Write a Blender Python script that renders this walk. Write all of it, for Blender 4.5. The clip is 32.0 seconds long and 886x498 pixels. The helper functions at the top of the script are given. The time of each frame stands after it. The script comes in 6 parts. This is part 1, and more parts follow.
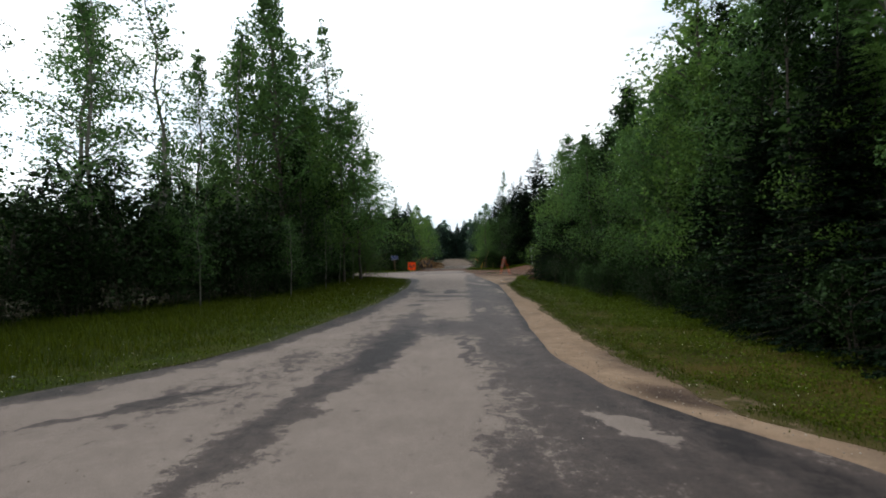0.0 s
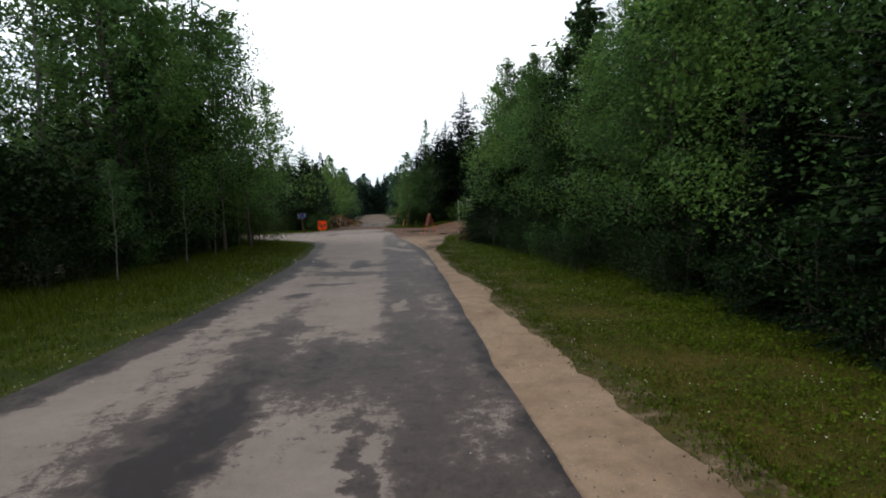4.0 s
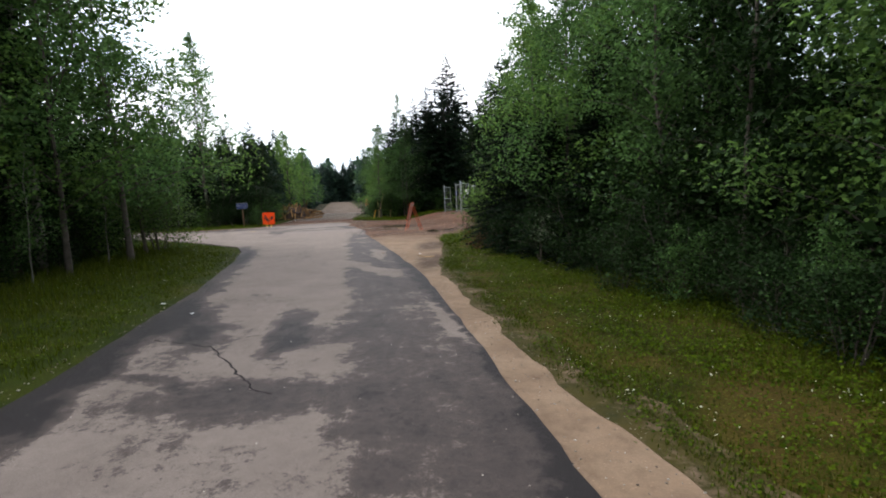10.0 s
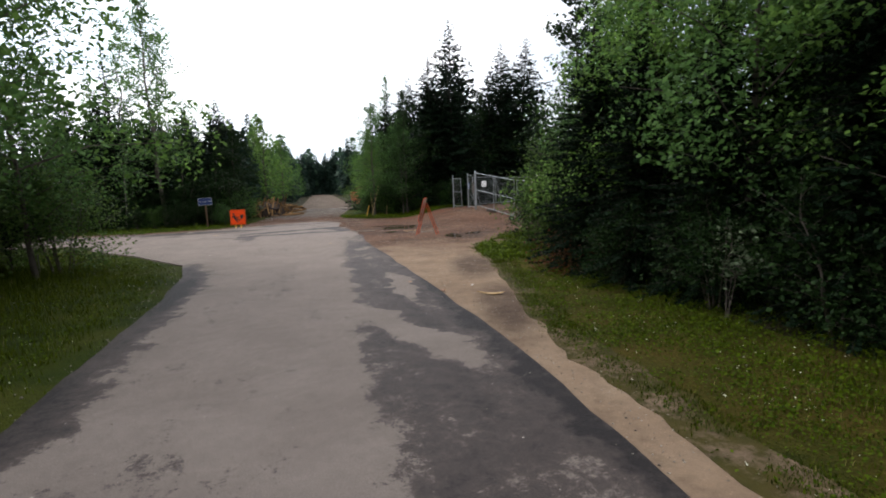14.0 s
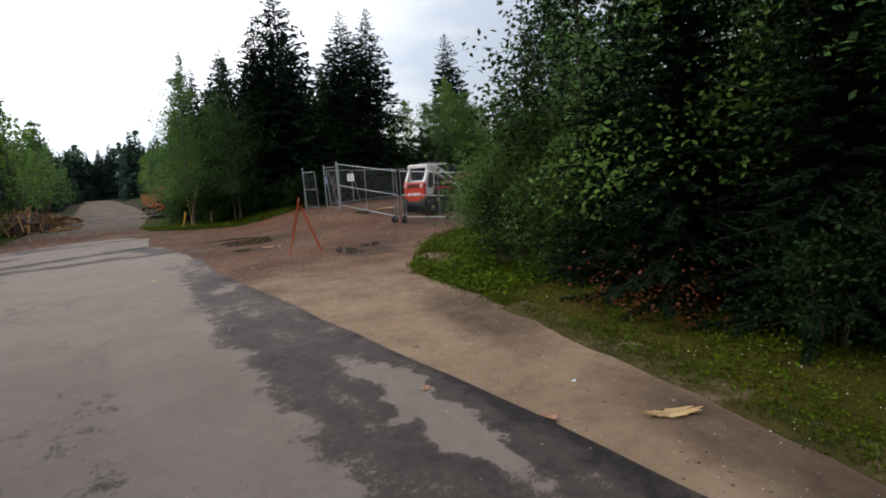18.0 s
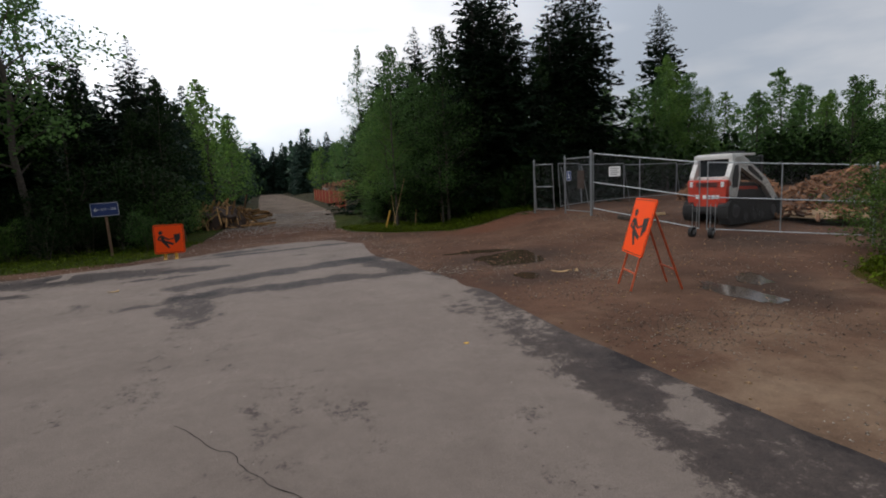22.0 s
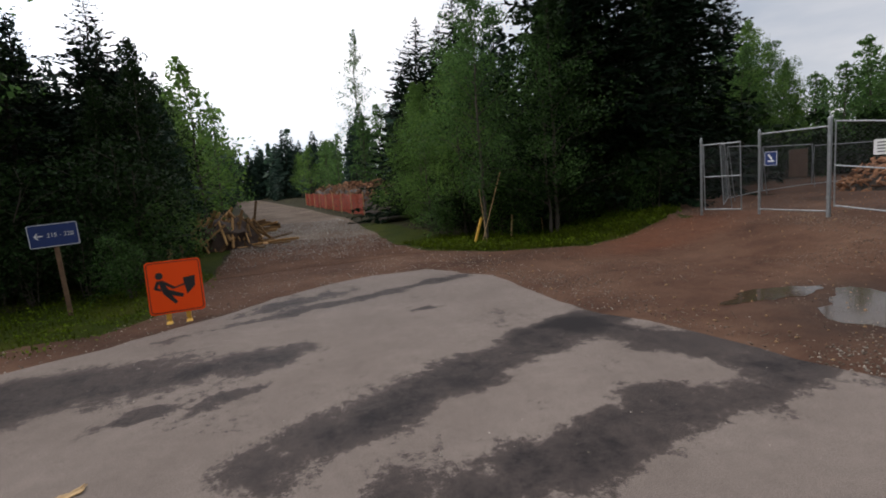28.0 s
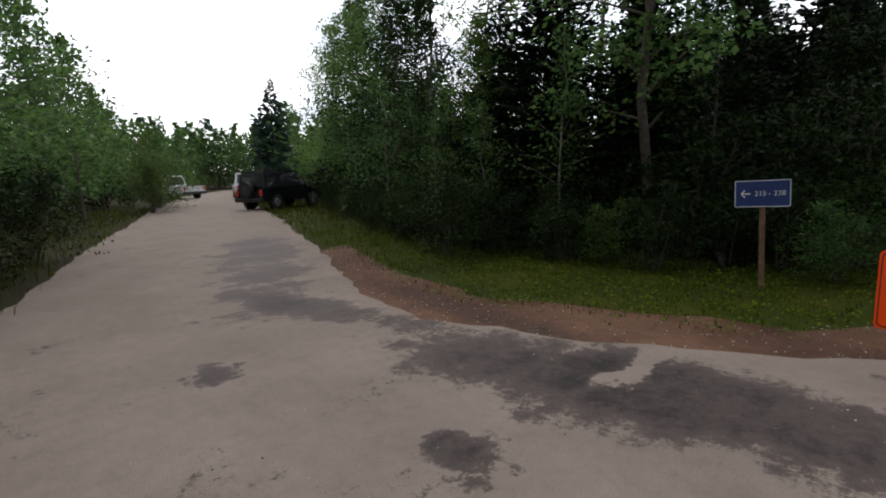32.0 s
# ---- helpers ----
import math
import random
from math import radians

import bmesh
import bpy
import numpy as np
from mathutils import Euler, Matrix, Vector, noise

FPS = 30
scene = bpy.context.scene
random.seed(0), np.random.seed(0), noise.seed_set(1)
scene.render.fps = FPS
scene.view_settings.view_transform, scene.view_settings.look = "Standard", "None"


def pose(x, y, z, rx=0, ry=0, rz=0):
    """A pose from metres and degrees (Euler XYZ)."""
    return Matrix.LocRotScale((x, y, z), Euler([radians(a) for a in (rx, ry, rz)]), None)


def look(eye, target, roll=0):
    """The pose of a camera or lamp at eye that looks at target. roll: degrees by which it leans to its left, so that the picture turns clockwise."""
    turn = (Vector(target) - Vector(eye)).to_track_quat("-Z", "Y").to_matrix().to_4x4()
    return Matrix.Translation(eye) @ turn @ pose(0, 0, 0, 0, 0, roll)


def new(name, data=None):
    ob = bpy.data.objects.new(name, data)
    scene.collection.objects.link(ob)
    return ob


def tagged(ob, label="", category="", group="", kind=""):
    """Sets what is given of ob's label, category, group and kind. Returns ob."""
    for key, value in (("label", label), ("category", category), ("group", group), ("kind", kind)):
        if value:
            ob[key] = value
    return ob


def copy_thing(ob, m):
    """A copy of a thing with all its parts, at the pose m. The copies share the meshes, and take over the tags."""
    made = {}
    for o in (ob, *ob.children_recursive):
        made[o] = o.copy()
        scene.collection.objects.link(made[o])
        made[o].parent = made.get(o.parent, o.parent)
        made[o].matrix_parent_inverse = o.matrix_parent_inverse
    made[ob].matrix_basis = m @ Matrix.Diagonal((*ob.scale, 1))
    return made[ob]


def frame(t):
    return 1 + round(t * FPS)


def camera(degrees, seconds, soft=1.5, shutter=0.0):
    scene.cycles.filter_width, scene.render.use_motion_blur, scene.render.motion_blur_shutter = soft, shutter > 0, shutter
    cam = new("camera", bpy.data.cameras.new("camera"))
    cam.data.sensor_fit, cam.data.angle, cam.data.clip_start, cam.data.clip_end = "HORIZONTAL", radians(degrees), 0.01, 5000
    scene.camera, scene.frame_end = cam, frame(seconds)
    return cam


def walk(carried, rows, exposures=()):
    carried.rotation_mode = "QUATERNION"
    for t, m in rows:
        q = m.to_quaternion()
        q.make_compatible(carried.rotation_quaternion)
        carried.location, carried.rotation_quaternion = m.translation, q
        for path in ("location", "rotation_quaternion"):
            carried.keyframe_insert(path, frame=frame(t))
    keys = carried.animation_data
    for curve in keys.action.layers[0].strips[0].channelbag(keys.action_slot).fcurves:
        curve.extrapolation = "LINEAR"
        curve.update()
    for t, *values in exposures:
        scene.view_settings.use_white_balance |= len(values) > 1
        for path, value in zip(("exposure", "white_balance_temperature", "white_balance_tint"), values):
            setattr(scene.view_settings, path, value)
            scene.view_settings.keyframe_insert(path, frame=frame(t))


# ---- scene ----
cam = camera(80.0, 32.0, soft=1.9)
PATH = [
    (0.0, 0.345, -0.534, 1.457, 0.09, 0.54, 0.85),
    (0.5, 0.402, 0.088, 1.472, -0.76, 0.12, 1.03),
    (1.0, 0.451, 0.719, 1.483, -2.22, -0.41, 0.76),
    (1.5, 0.459, 1.368, 1.498, -3.71, -0.83, 0.68),
    (2.0, 0.522, 2.009, 1.502, -5.55, -1.37, 0.54),
    (2.5, 0.605, 2.650, 1.517, -6.52, -2.01, 0.90),
    (3.0, 0.661, 3.283, 1.528, -7.29, -3.15, 1.38),
    (3.5, 0.732, 3.952, 1.547, -8.12, -4.17, 1.95),
    (5.5, 0.881, 6.575, 1.571, -8.91, -4.84, 0.97),
    (6.0, 0.919, 7.233, 1.591, -8.96, -4.46, 1.19),
    (6.5, 0.960, 7.867, 1.605, -9.62, -4.22, 1.50),
    (7.0, 1.023, 8.574, 1.602, -10.89, -4.36, 2.09),
    (7.5, 1.065, 9.214, 1.605, -12.46, -5.08, 2.52),
    (8.0, 1.131, 9.936, 1.588, -13.07, -5.52, 2.16),
    (8.5, 1.147, 10.722, 1.579, -13.05, -6.01, 2.17),
    (9.0, 1.126, 11.542, 1.580, -12.64, -6.05, 1.74),
    (9.5, 1.111, 12.315, 1.590, -12.38, -6.08, 1.88),
    (10.0, 1.143, 13.043, 1.585, -11.81, -6.13, 1.94),
    (10.5, 1.153, 13.730, 1.594, -11.05, -6.18, 2.17),
    (11.0, 1.189, 14.445, 1.597, -10.59, -6.39, 2.03),
    (11.5, 1.194, 15.150, 1.604, -10.30, -6.65, 2.48),
    (12.0, 1.200, 15.844, 1.602, -10.81, -7.14, 2.17),
    (12.5, 1.146, 16.522, 1.625, -11.59, -7.46, 2.64),
    (13.0, 1.067, 17.171, 1.631, -13.07, -7.50, 2.60),
    (13.5, 1.015, 17.896, 1.626, -14.04, -6.96, 2.47),
    (14.0, 0.940, 18.602, 1.620, -13.81, -7.01, 1.98),
    (14.5, 0.863, 19.300, 1.621, -13.88, -7.05, 1.86),
    (16.5, 0.582, 22.131, 1.552, -20.18, -7.01, -2.71),
    (17.0, 0.594, 22.690, 1.557, -24.70, -7.31, 0.94),
    (17.5, 0.569, 23.310, 1.566, -30.44, -7.45, 1.25),
    (18.0, 0.525, 23.952, 1.592, -34.33, -8.40, 3.58),
    (18.5, 0.473, 24.514, 1.615, -37.66, -9.27, 4.61),
    (19.0, 0.358, 25.134, 1.652, -37.12, -8.69, 6.08),
    (19.5, 0.229, 25.808, 1.660, -33.59, -8.33, 5.44),
    (20.0, 0.097, 26.583, 1.683, -27.51, -7.26, 4.37),
    (20.5, -0.063, 27.486, 1.674, -24.24, -7.43, 3.39),
    (21.0, -0.161, 28.356, 1.638, -22.29, -7.62, 3.48),
    (21.5, -0.268, 29.095, 1.595, -20.85, -7.54, 3.28),
    (22.0, -0.397, 29.761, 1.556, -19.67, -7.48, 2.57),
    (22.5, -0.547, 30.403, 1.532, -19.10, -7.46, 2.33),
    (23.0, -0.700, 30.951, 1.514, -18.85, -7.45, 1.84),
    (23.5, -0.864, 31.475, 1.515, -20.05, -7.01, 1.58),
    (24.0, -0.994, 31.932, 1.523, -23.08, -6.92, 1.85),
    (24.5, -1.078, 32.398, 1.528, -28.69, -6.86, 2.64),
    (26.5, -1.030, 34.153, 1.607, -48.36, -7.21, 6.37),
    (27.0, -1.095, 34.668, 1.635, -38.17, -6.28, 4.71),
    (27.5, -1.420, 35.190, 1.640, -29.54, -6.61, 4.74),
    (28.0, -1.650, 35.930, 1.580, -22.70, -7.57, 4.24),
    (28.5, -1.897, 36.640, 1.490, -20.30, -8.28, 3.35),
    (29.0, -2.173, 37.189, 1.425, -16.60, -7.78, 1.44),
    (29.5, -2.370, 37.538, 1.425, -11.60, -6.59, 3.62),
    (30.0, -2.490, 37.710, 1.430, -8.70, -6.33, 3.89),
    (30.5, -2.453, 37.949, 1.410, 4.23, -6.24, 4.31),
    (31.0, -2.417, 37.959, 1.436, 21.68, -7.44, 0.68),
    (31.5, -2.315, 37.790, 1.546, 35.69, -10.59, 0.16),
    (32.0, -2.249, 37.628, 1.585, 43.78, -8.40, 1.68),
]
walk(cam, [(t, pose(x, y, z, 90 + pitch, roll, yaw)) for t, x, y, z, yaw, pitch, roll in PATH],
     [(0.0, -0.28, 6550, 8), (3.0, -0.38, 6550, 9), (6.0, 0.10, 6500, 11), (12.0, 0.34, 6550, 12), (17.0, -0.12, 6600, 12), (19.8, 0.05, 6600, 13), (21.0, -0.38, 6600, 13), (23.0, -0.64, 6600, 13), (24.5, -0.67, 6550, 13), (26.5, -0.42, 6450, 13), (28.5, -0.33, 6750, 15), (30.0, 0.10, 6800, 15), (31.0, 0.08, 6650, 13), (32.0, -0.35, 6800, 14)])

# ---- light: overcast daylight ----
world = bpy.data.worlds.new("overcast_sky")
scene.world = world
world.use_nodes = True
wn, wl = world.node_tree.nodes, world.node_tree.links
wn.clear()
w_out, w_bg = wn.new("ShaderNodeOutputWorld"), wn.new("ShaderNodeBackground")
sky = wn.new("ShaderNodeTexSky")
sky.sky_type, sky.sun_disc = "NISHITA", False
sky.sun_elevation, sky.sun_rotation = radians(42), radians(-60)
sky_gain = wn.new("ShaderNodeMix")
sky_gain.data_type, sky_gain.blend_type = "RGBA", "MULTIPLY"
sky_gain.inputs[0].default_value = 1.0
sky_gain.inputs[7].default_value = (0.12, 0.12, 0.12, 1)
w_co, w_map, w_noise, w_ramp = (wn.new(n) for n in ("ShaderNodeTexCoord", "ShaderNodeMapping", "ShaderNodeTexNoise", "ShaderNodeValToRGB"))
w_map.inputs["Scale"].default_value = (1.0, 1.0, 3.6)
w_noise.inputs["Scale"].default_value, w_noise.inputs["Detail"].default_value = 2.2, 6
w_ramp.color_ramp.elements[0].position, w_ramp.color_ramp.elements[0].color = 0.36, (0.66, 0.75, 0.86, 1)
w_ramp.color_ramp.elements[1].position, w_ramp.color_ramp.elements[1].color = 0.62, (1.12, 1.14, 1.16, 1)
w_mix = wn.new("ShaderNodeMix")
w_mix.data_type = "RGBA"
w_mix.inputs[0].default_value = 0.86
wl.new(w_co.outputs["Generated"], w_map.inputs["Vector"])
wl.new(w_map.outputs["Vector"], w_noise.inputs["Vector"])
wl.new(w_noise.outputs["Fac"], w_ramp.inputs["Fac"])
wl.new(sky.outputs["Color"], sky_gain.inputs[6])
wl.new(sky_gain.outputs[2], w_mix.inputs[6])
wl.new(w_ramp.outputs["Color"], w_mix.inputs[7])
# The cloud cover is thinnest, and brightest, round the hidden sun.
w_dot, w_glow, w_lit = wn.new("ShaderNodeVectorMath"), wn.new("ShaderNodeMapRange"), wn.new("ShaderNodeMix")
w_dot.operation = "DOT_PRODUCT"
w_dot.inputs[1].default_value = (-0.50, 0.56, 0.66)
w_glow.interpolation_type = "SMOOTHSTEP"
w_glow.inputs["From Min"].default_value, w_glow.inputs["From Max"].default_value = 0.15, 0.95
w_glow.inputs["To Min"].default_value, w_glow.inputs["To Max"].default_value = 0.80, 1.95
w_lit.data_type, w_lit.blend_type = "RGBA", "MULTIPLY"
w_lit.inputs[0].default_value = 1.0
wl.new(w_co.outputs["Generated"], w_dot.inputs[0])
wl.new(w_dot.outputs["Value"], w_glow.inputs["Value"])
wl.new(w_mix.outputs[2], w_lit.inputs[6])
wl.new(w_glow.outputs[0], w_lit.inputs[7])
wl.new(w_lit.outputs[2], w_bg.inputs["Color"])
w_bg.inputs["Strength"].default_value = 1.2
wl.new(w_bg.outputs["Background"], w_out.inputs["Surface"])
sun = new("sun", bpy.data.lights.new("sun", "SUN"))
sun.data.energy, sun.data.angle, sun.data.color = 1.1, radians(25), (1.0, 0.96, 0.9)
sun.matrix_world = look((-52, 30, 54), (0, 0, 0))

# ---- materials ----
def shader(name, rough=0.8, metal=0.0, spec=0.5):
    m = bpy.data.materials.new(name)
    m.use_nodes = True
    b = m.node_tree.nodes["Principled BSDF"]
    b.inputs["Roughness"].default_value, b.inputs["Metallic"].default_value = rough, metal
    b.inputs["Specular IOR Level"].default_value = spec
    return m, m.node_tree.nodes, m.node_tree.links, b


def coords(nodes, links, scale=(1, 1, 1), kind="Object"):
    c, mp = nodes.new("ShaderNodeTexCoord"), nodes.new("ShaderNodeMapping")
    mp.inputs["Scale"].default_value = scale
    links.new(c.outputs[kind], mp.inputs["Vector"])
    return mp.outputs["Vector"]


def grain(nodes, links, vec, scale, detail=5, rough=0.6):
    n = nodes.new("ShaderNodeTexNoise")
    n.inputs["Scale"].default_value, n.inputs["Detail"].default_value, n.inputs["Roughness"].default_value = scale, detail, rough
    links.new(vec, n.inputs["Vector"])
    return n.outputs["Fac"]


def ramp(nodes, links, fac, *stops):
    r = nodes.new("ShaderNodeValToRGB")
    e = r.color_ramp.elements
    while len(e) < len(stops):
        e.new(0.5)
    for el, (p, c) in zip(e, stops):
        el.position, el.color = p, (*c, 1) if len(c) == 3 else c
    links.new(fac, r.inputs["Fac"])
    return r.outputs["Color"]


def mixed(nodes, links, fac, a, b, mode="MIX"):
    m = nodes.new("ShaderNodeMix")
    m.data_type, m.blend_type = "RGBA", mode
    for slot, v in ((0, fac), (6, a), (7, b)):
        if isinstance(v, (int, float)):
            m.inputs[slot].default_value = v
        elif isinstance(v, tuple):
            m.inputs[slot].default_value = (*v, 1)
        else:
            links.new(v, m.inputs[slot])
    return m.outputs[2]


def sums(nodes, links, op, a, b=0.0, c=0.0):
    m = nodes.new("ShaderNodeMath")
    m.operation = op
    for i, v in enumerate((a, b, c)):
        if isinstance(v, (int, float)):
            m.inputs[i].default_value = v
        else:
            links.new(v, m.inputs[i])
    return m.outputs[0]


def relief(nodes, links, b, fac, strength=0.4, distance=0.01):
    n = nodes.new("ShaderNodeBump")
    n.inputs["Strength"].default_value, n.inputs["Distance"].default_value = strength, distance
    links.new(fac, n.inputs["Height"])
    links.new(n.outputs["Normal"], b.inputs["Normal"])


def plain(name, colour, rough=0.6, metal=0.0, vary=0.15, scale=6.0, bump=0.1, spec=0.5):
    """A surface of one colour with soft stains and fine grain."""
    m, n, l, b = shader(name, rough, metal, spec)
    v = coords(n, l)
    dark, light = tuple(c * (1 - vary) for c in colour), tuple(min(1, c * (1 + vary)) for c in colour)
    l.new(ramp(n, l, grain(n, l, v, scale), (0.3, dark), (0.7, light)), b.inputs["Base Color"])
    fine = grain(n, l, v, scale * 12, 3)
    relief(n, l, b, fine, bump, 0.004)
    return m


def leaf_material(name, dark, light, back=0.35, shine=0.10):
    """Leaves: colour varies leaf by leaf and tree by tree, with some light coming through."""
    m, n, l, b = shader(name, 0.55, 0, shine)
    g, o = n.new("ShaderNodeNewGeometry"), n.new("ShaderNodeObjectInfo")
    tone = sums(n, l, "MULTIPLY_ADD", g.outputs["Random Per Island"], 0.75, sums(n, l, "MULTIPLY", o.outputs["Random"], 0.25))
    col = ramp(n, l, tone, (0.0, dark), (0.85, light), (1.0, tuple(min(1, c * 1.35) for c in light)))
    l.new(col, b.inputs["Base Color"])
    t, mix = n.new("ShaderNodeBsdfTranslucent"), n.new("ShaderNodeMixShader")
    l.new(col, t.inputs["Color"])
    mix.inputs[0].default_value = back
    l.new(b.outputs[0], mix.inputs[1])
    l.new(t.outputs[0], mix.inputs[2])
    l.new(mix.outputs[0], n["Material Output"].inputs["Surface"])
    return m


def spot(nodes, links, vec, cx, cy, rx, ry, turn):
    """One inside an ellipse on the ground, fading to nought at its rim."""
    mp, ln, mr = nodes.new("ShaderNodeMapping"), nodes.new("ShaderNodeVectorMath"), nodes.new("ShaderNodeMapRange")
    mp.vector_type = "TEXTURE"
    mp.inputs["Location"].default_value, mp.inputs["Rotation"].default_value, mp.inputs["Scale"].default_value = (cx, cy, 0), (0, 0, radians(turn)), (rx, ry, 50)
    ln.operation = "LENGTH"
    mr.inputs["From Min"].default_value, mr.inputs["From Max"].default_value = 1.25, 0.55
    links.new(vec, mp.inputs["Vector"])
    links.new(mp.outputs["Vector"], ln.inputs[0])
    links.new(ln.outputs["Value"], mr.inputs["Value"])
    return mr.outputs[0]


# Places on the asphalt that stay damp (plus) or dry (minus): x, y, half length, half width, turn, how much.
DAMP = [
    (-3.75, 5.7, 2.4, 0.42, 60, 0.75), (-2.2, 10.5, 2.9, 0.36, 80, 0.75), (-1.55, 15.8, 3.4, 0.38, 86, 0.75), (-1.28, 23.0, 5.5, 0.36, 90, 0.72), (-1.5, 29.0, 2.2, 0.28, 97, 0.65),
    (2.3, 6.0, 3.6, 0.22, 96, 0.45), (2.25, 13.0, 5.0, 0.15, 86, 0.45), (2.7, 24.0, 7.0, 0.14, 89, 0.4), (2.6, 33.5, 4.0, 0.2, 92, 0.4),
    (-0.85, 5.6, 3.2, 0.22, 80, 0.6), (-0.45, 9.4, 3.0, 0.26, 88, 0.55), (0.65, 7.2, 1.3, 0.06, 90, 0.5), (0.45, 9.8, 1.2, 0.45, 90, 0.5), (-2.6, 4.6, 0.9, 0.09, 50, 0.55),
    (-0.45, 14.35, 0.35, 0.16, 60, 0.6), (-0.05, 15.6, 0.5, 0.13, 175, 0.5), (0.45, 17.3, 0.9, 0.35, 170, 0.45), (0.9, 19.0, 0.5, 0.3, 70, 0.4),
    (-0.65, 20.3, 1.4, 0.24, 104, 0.55), (0.55, 19.3, 1.0, 0.2, 86, 0.55), (-0.5, 17.9, 0.5, 0.1, 150, 0.45),
    (1.9, 24.2, 1.3, 0.2, 108, -0.75), (2.25, 26.8, 1.1, 0.13, 87, -0.75), (2.45, 19.3, 0.9, 0.09, 90, -0.6), (1.85, 3.8, 0.4, 0.12, 110, -0.7), (2.15, 32.4, 0.35, 0.12, 80, -0.4), (1.25, 12.8, 0.5, 0.1, 80, -0.5),
    (0.2, 39.75, 2.2, 0.30, 23, 0.66), (0.5, 38.25, 1.6, 0.30, 4, 0.66), (1.9, 39.2, 1.3, 0.36, 110, 0.6), (-1.6, 41.0, 0.55, 0.28, 12, 0.62), (-1.35, 37.6, 1.2, 0.3, 100, 0.4),
    (-0.6, 9.5, 3.5, 0.9, 88, 0.15), (-0.3, 16.5, 3.0, 0.9, 90, 0.14), (-0.5, 20.5, 2.0, 0.7, 95, 0.18), (-1.7, 6.0, 2.5, 0.8, 70, 0.16), (0.1, 43.1, 2.5, 0.14, 17, 0.55), (-1.0, 43.3, 1.0, 0.2, 25, 0.45), (-3.85, 41.1, 1.75, 0.62, 6, 0.66), (-3.92, 41.42, 0.55, 0.10, 88, -0.85),
    (-2.45, 40.2, 0.3, 0.11, 10, 0.55), (0.45, 41.9, 0.16, 0.08, 10, 0.6), (-1.75, 40.25, 0.25, 0.09, 15, 0.5), (-6.4, 39.2, 0.25, 0.2, 0, 0.6), (-4.1, 39.6, 0.24, 0.18, 20, 0.6), (-7.6, 40.9, 1.6, 0.3, 10, 0.5), (-12.0, 42.5, 4.0, 0.7, 154, 0.45), (-1.6, 38.0, 0.9, 0.12, 35, 0.4)]


def asphalt_material():
    """Worn asphalt: pale where dry, dark where damp, with broken, mottled rims between."""
    m, n, l, b = shader("asphalt_damp_patches", 0.8, 0, 0.16)
    v = coords(n, l)
    nz, off, add = n.new("ShaderNodeTexNoise"), n.new("ShaderNodeVectorMath"), n.new("ShaderNodeVectorMath")
    nz.inputs["Scale"].default_value, nz.inputs["Detail"].default_value, nz.inputs["Roughness"].default_value = 1.7, 6, 0.62
    l.new(v, nz.inputs["Vector"])
    off.operation, add.operation = "MULTIPLY_ADD", "ADD"
    off.inputs[1].default_value, off.inputs[2].default_value = (0.9, 0.9, 0), (-0.45, -0.45, 0)
    l.new(nz.outputs["Color"], off.inputs[0])
    l.new(v, add.inputs[0])
    l.new(off.outputs[0], add.inputs[1])
    bent = add.outputs[0]
    sep = n.new("ShaderNodeSeparateXYZ")
    l.new(bent, sep.inputs[0])
    x, y = sep.outputs[0], sep.outputs[1]
    # The lane by the shoulder dries last, as far as the junction.
    lane, north = n.new("ShaderNodeMapRange"), n.new("ShaderNodeMapRange")
    lane.inputs["From Min"].default_value, lane.inputs["From Max"].default_value = -0.10, 0.22
    l.new(sums(n, l, "SUBTRACT", x, sums(n, l, "MULTIPLY_ADD", y, 0.033, 0.5)), lane.inputs["Value"])
    north.inputs["From Min"].default_value, north.inputs["From Max"].default_value = 33.0, 37.0
    north.inputs["To Min"].default_value, north.inputs["To Max"].default_value = 0.48, 0.0
    l.new(y, north.inputs["Value"])
    wet = sums(n, l, "MULTIPLY_ADD", lane.outputs[0], north.outputs[0], 0.10)
    for cx, cy, rx, ry, turn, amount in DAMP:
        wet = sums(n, l, "MULTIPLY_ADD", spot(n, l, bent, cx, cy, rx * 1.15, ry * 1.25, turn), amount, wet)
    for vec, scale, detail, rough, gain in ((coords(n, l, (1.3, 0.28, 1)), 1.0, 8, 0.68, 1.15), (v, 0.8, 8, 0.70, 0.95), (v, 4.0, 7, 0.78, 1.1), (v, 17.0, 4, 0.75, 0.8), (v, 60.0, 2, 0.7, 0.3)):
        wet = sums(n, l, "MULTIPLY_ADD", sums(n, l, "SUBTRACT", grain(n, l, vec, scale, detail, rough), 0.5), gain, wet)
    edge = n.new("ShaderNodeMapRange")
    edge.inputs["From Min"].default_value, edge.inputs["From Max"].default_value = 0.29, 0.45
    l.new(wet, edge.inputs["Value"])
    mask = edge.outputs[0]
    fine = grain(n, l, v, 150, 3, 0.8)
    dry = ramp(n, l, grain(n, l, v, 1.1, 8, 0.6), (0.3, (0.205, 0.168, 0.145)), (0.7, (0.262, 0.217, 0.188)))
    damp = ramp(n, l, wet, (0.4, (0.088, 0.069, 0.061)), (0.72, (0.060, 0.048, 0.044)), (1.05, (0.024, 0.020, 0.020)))
    base = mixed(n, l, mask, dry, damp)
    mottle = ramp(n, l, grain(n, l, v, 9.0, 6, 0.75), (0.32, (0.90, 0.90, 0.90)), (0.66, (1.06, 1.06, 1.06)))
    base = mixed(n, l, 1.0, base, mottle, "MULTIPLY")
    stones = ramp(n, l, fine, (0.34, (0.62, 0.62, 0.62)), (0.68, (1.26, 1.24, 1.22)))
    l.new(mixed(n, l, 1.0, base, stones, "MULTIPLY"), b.inputs["Base Color"])
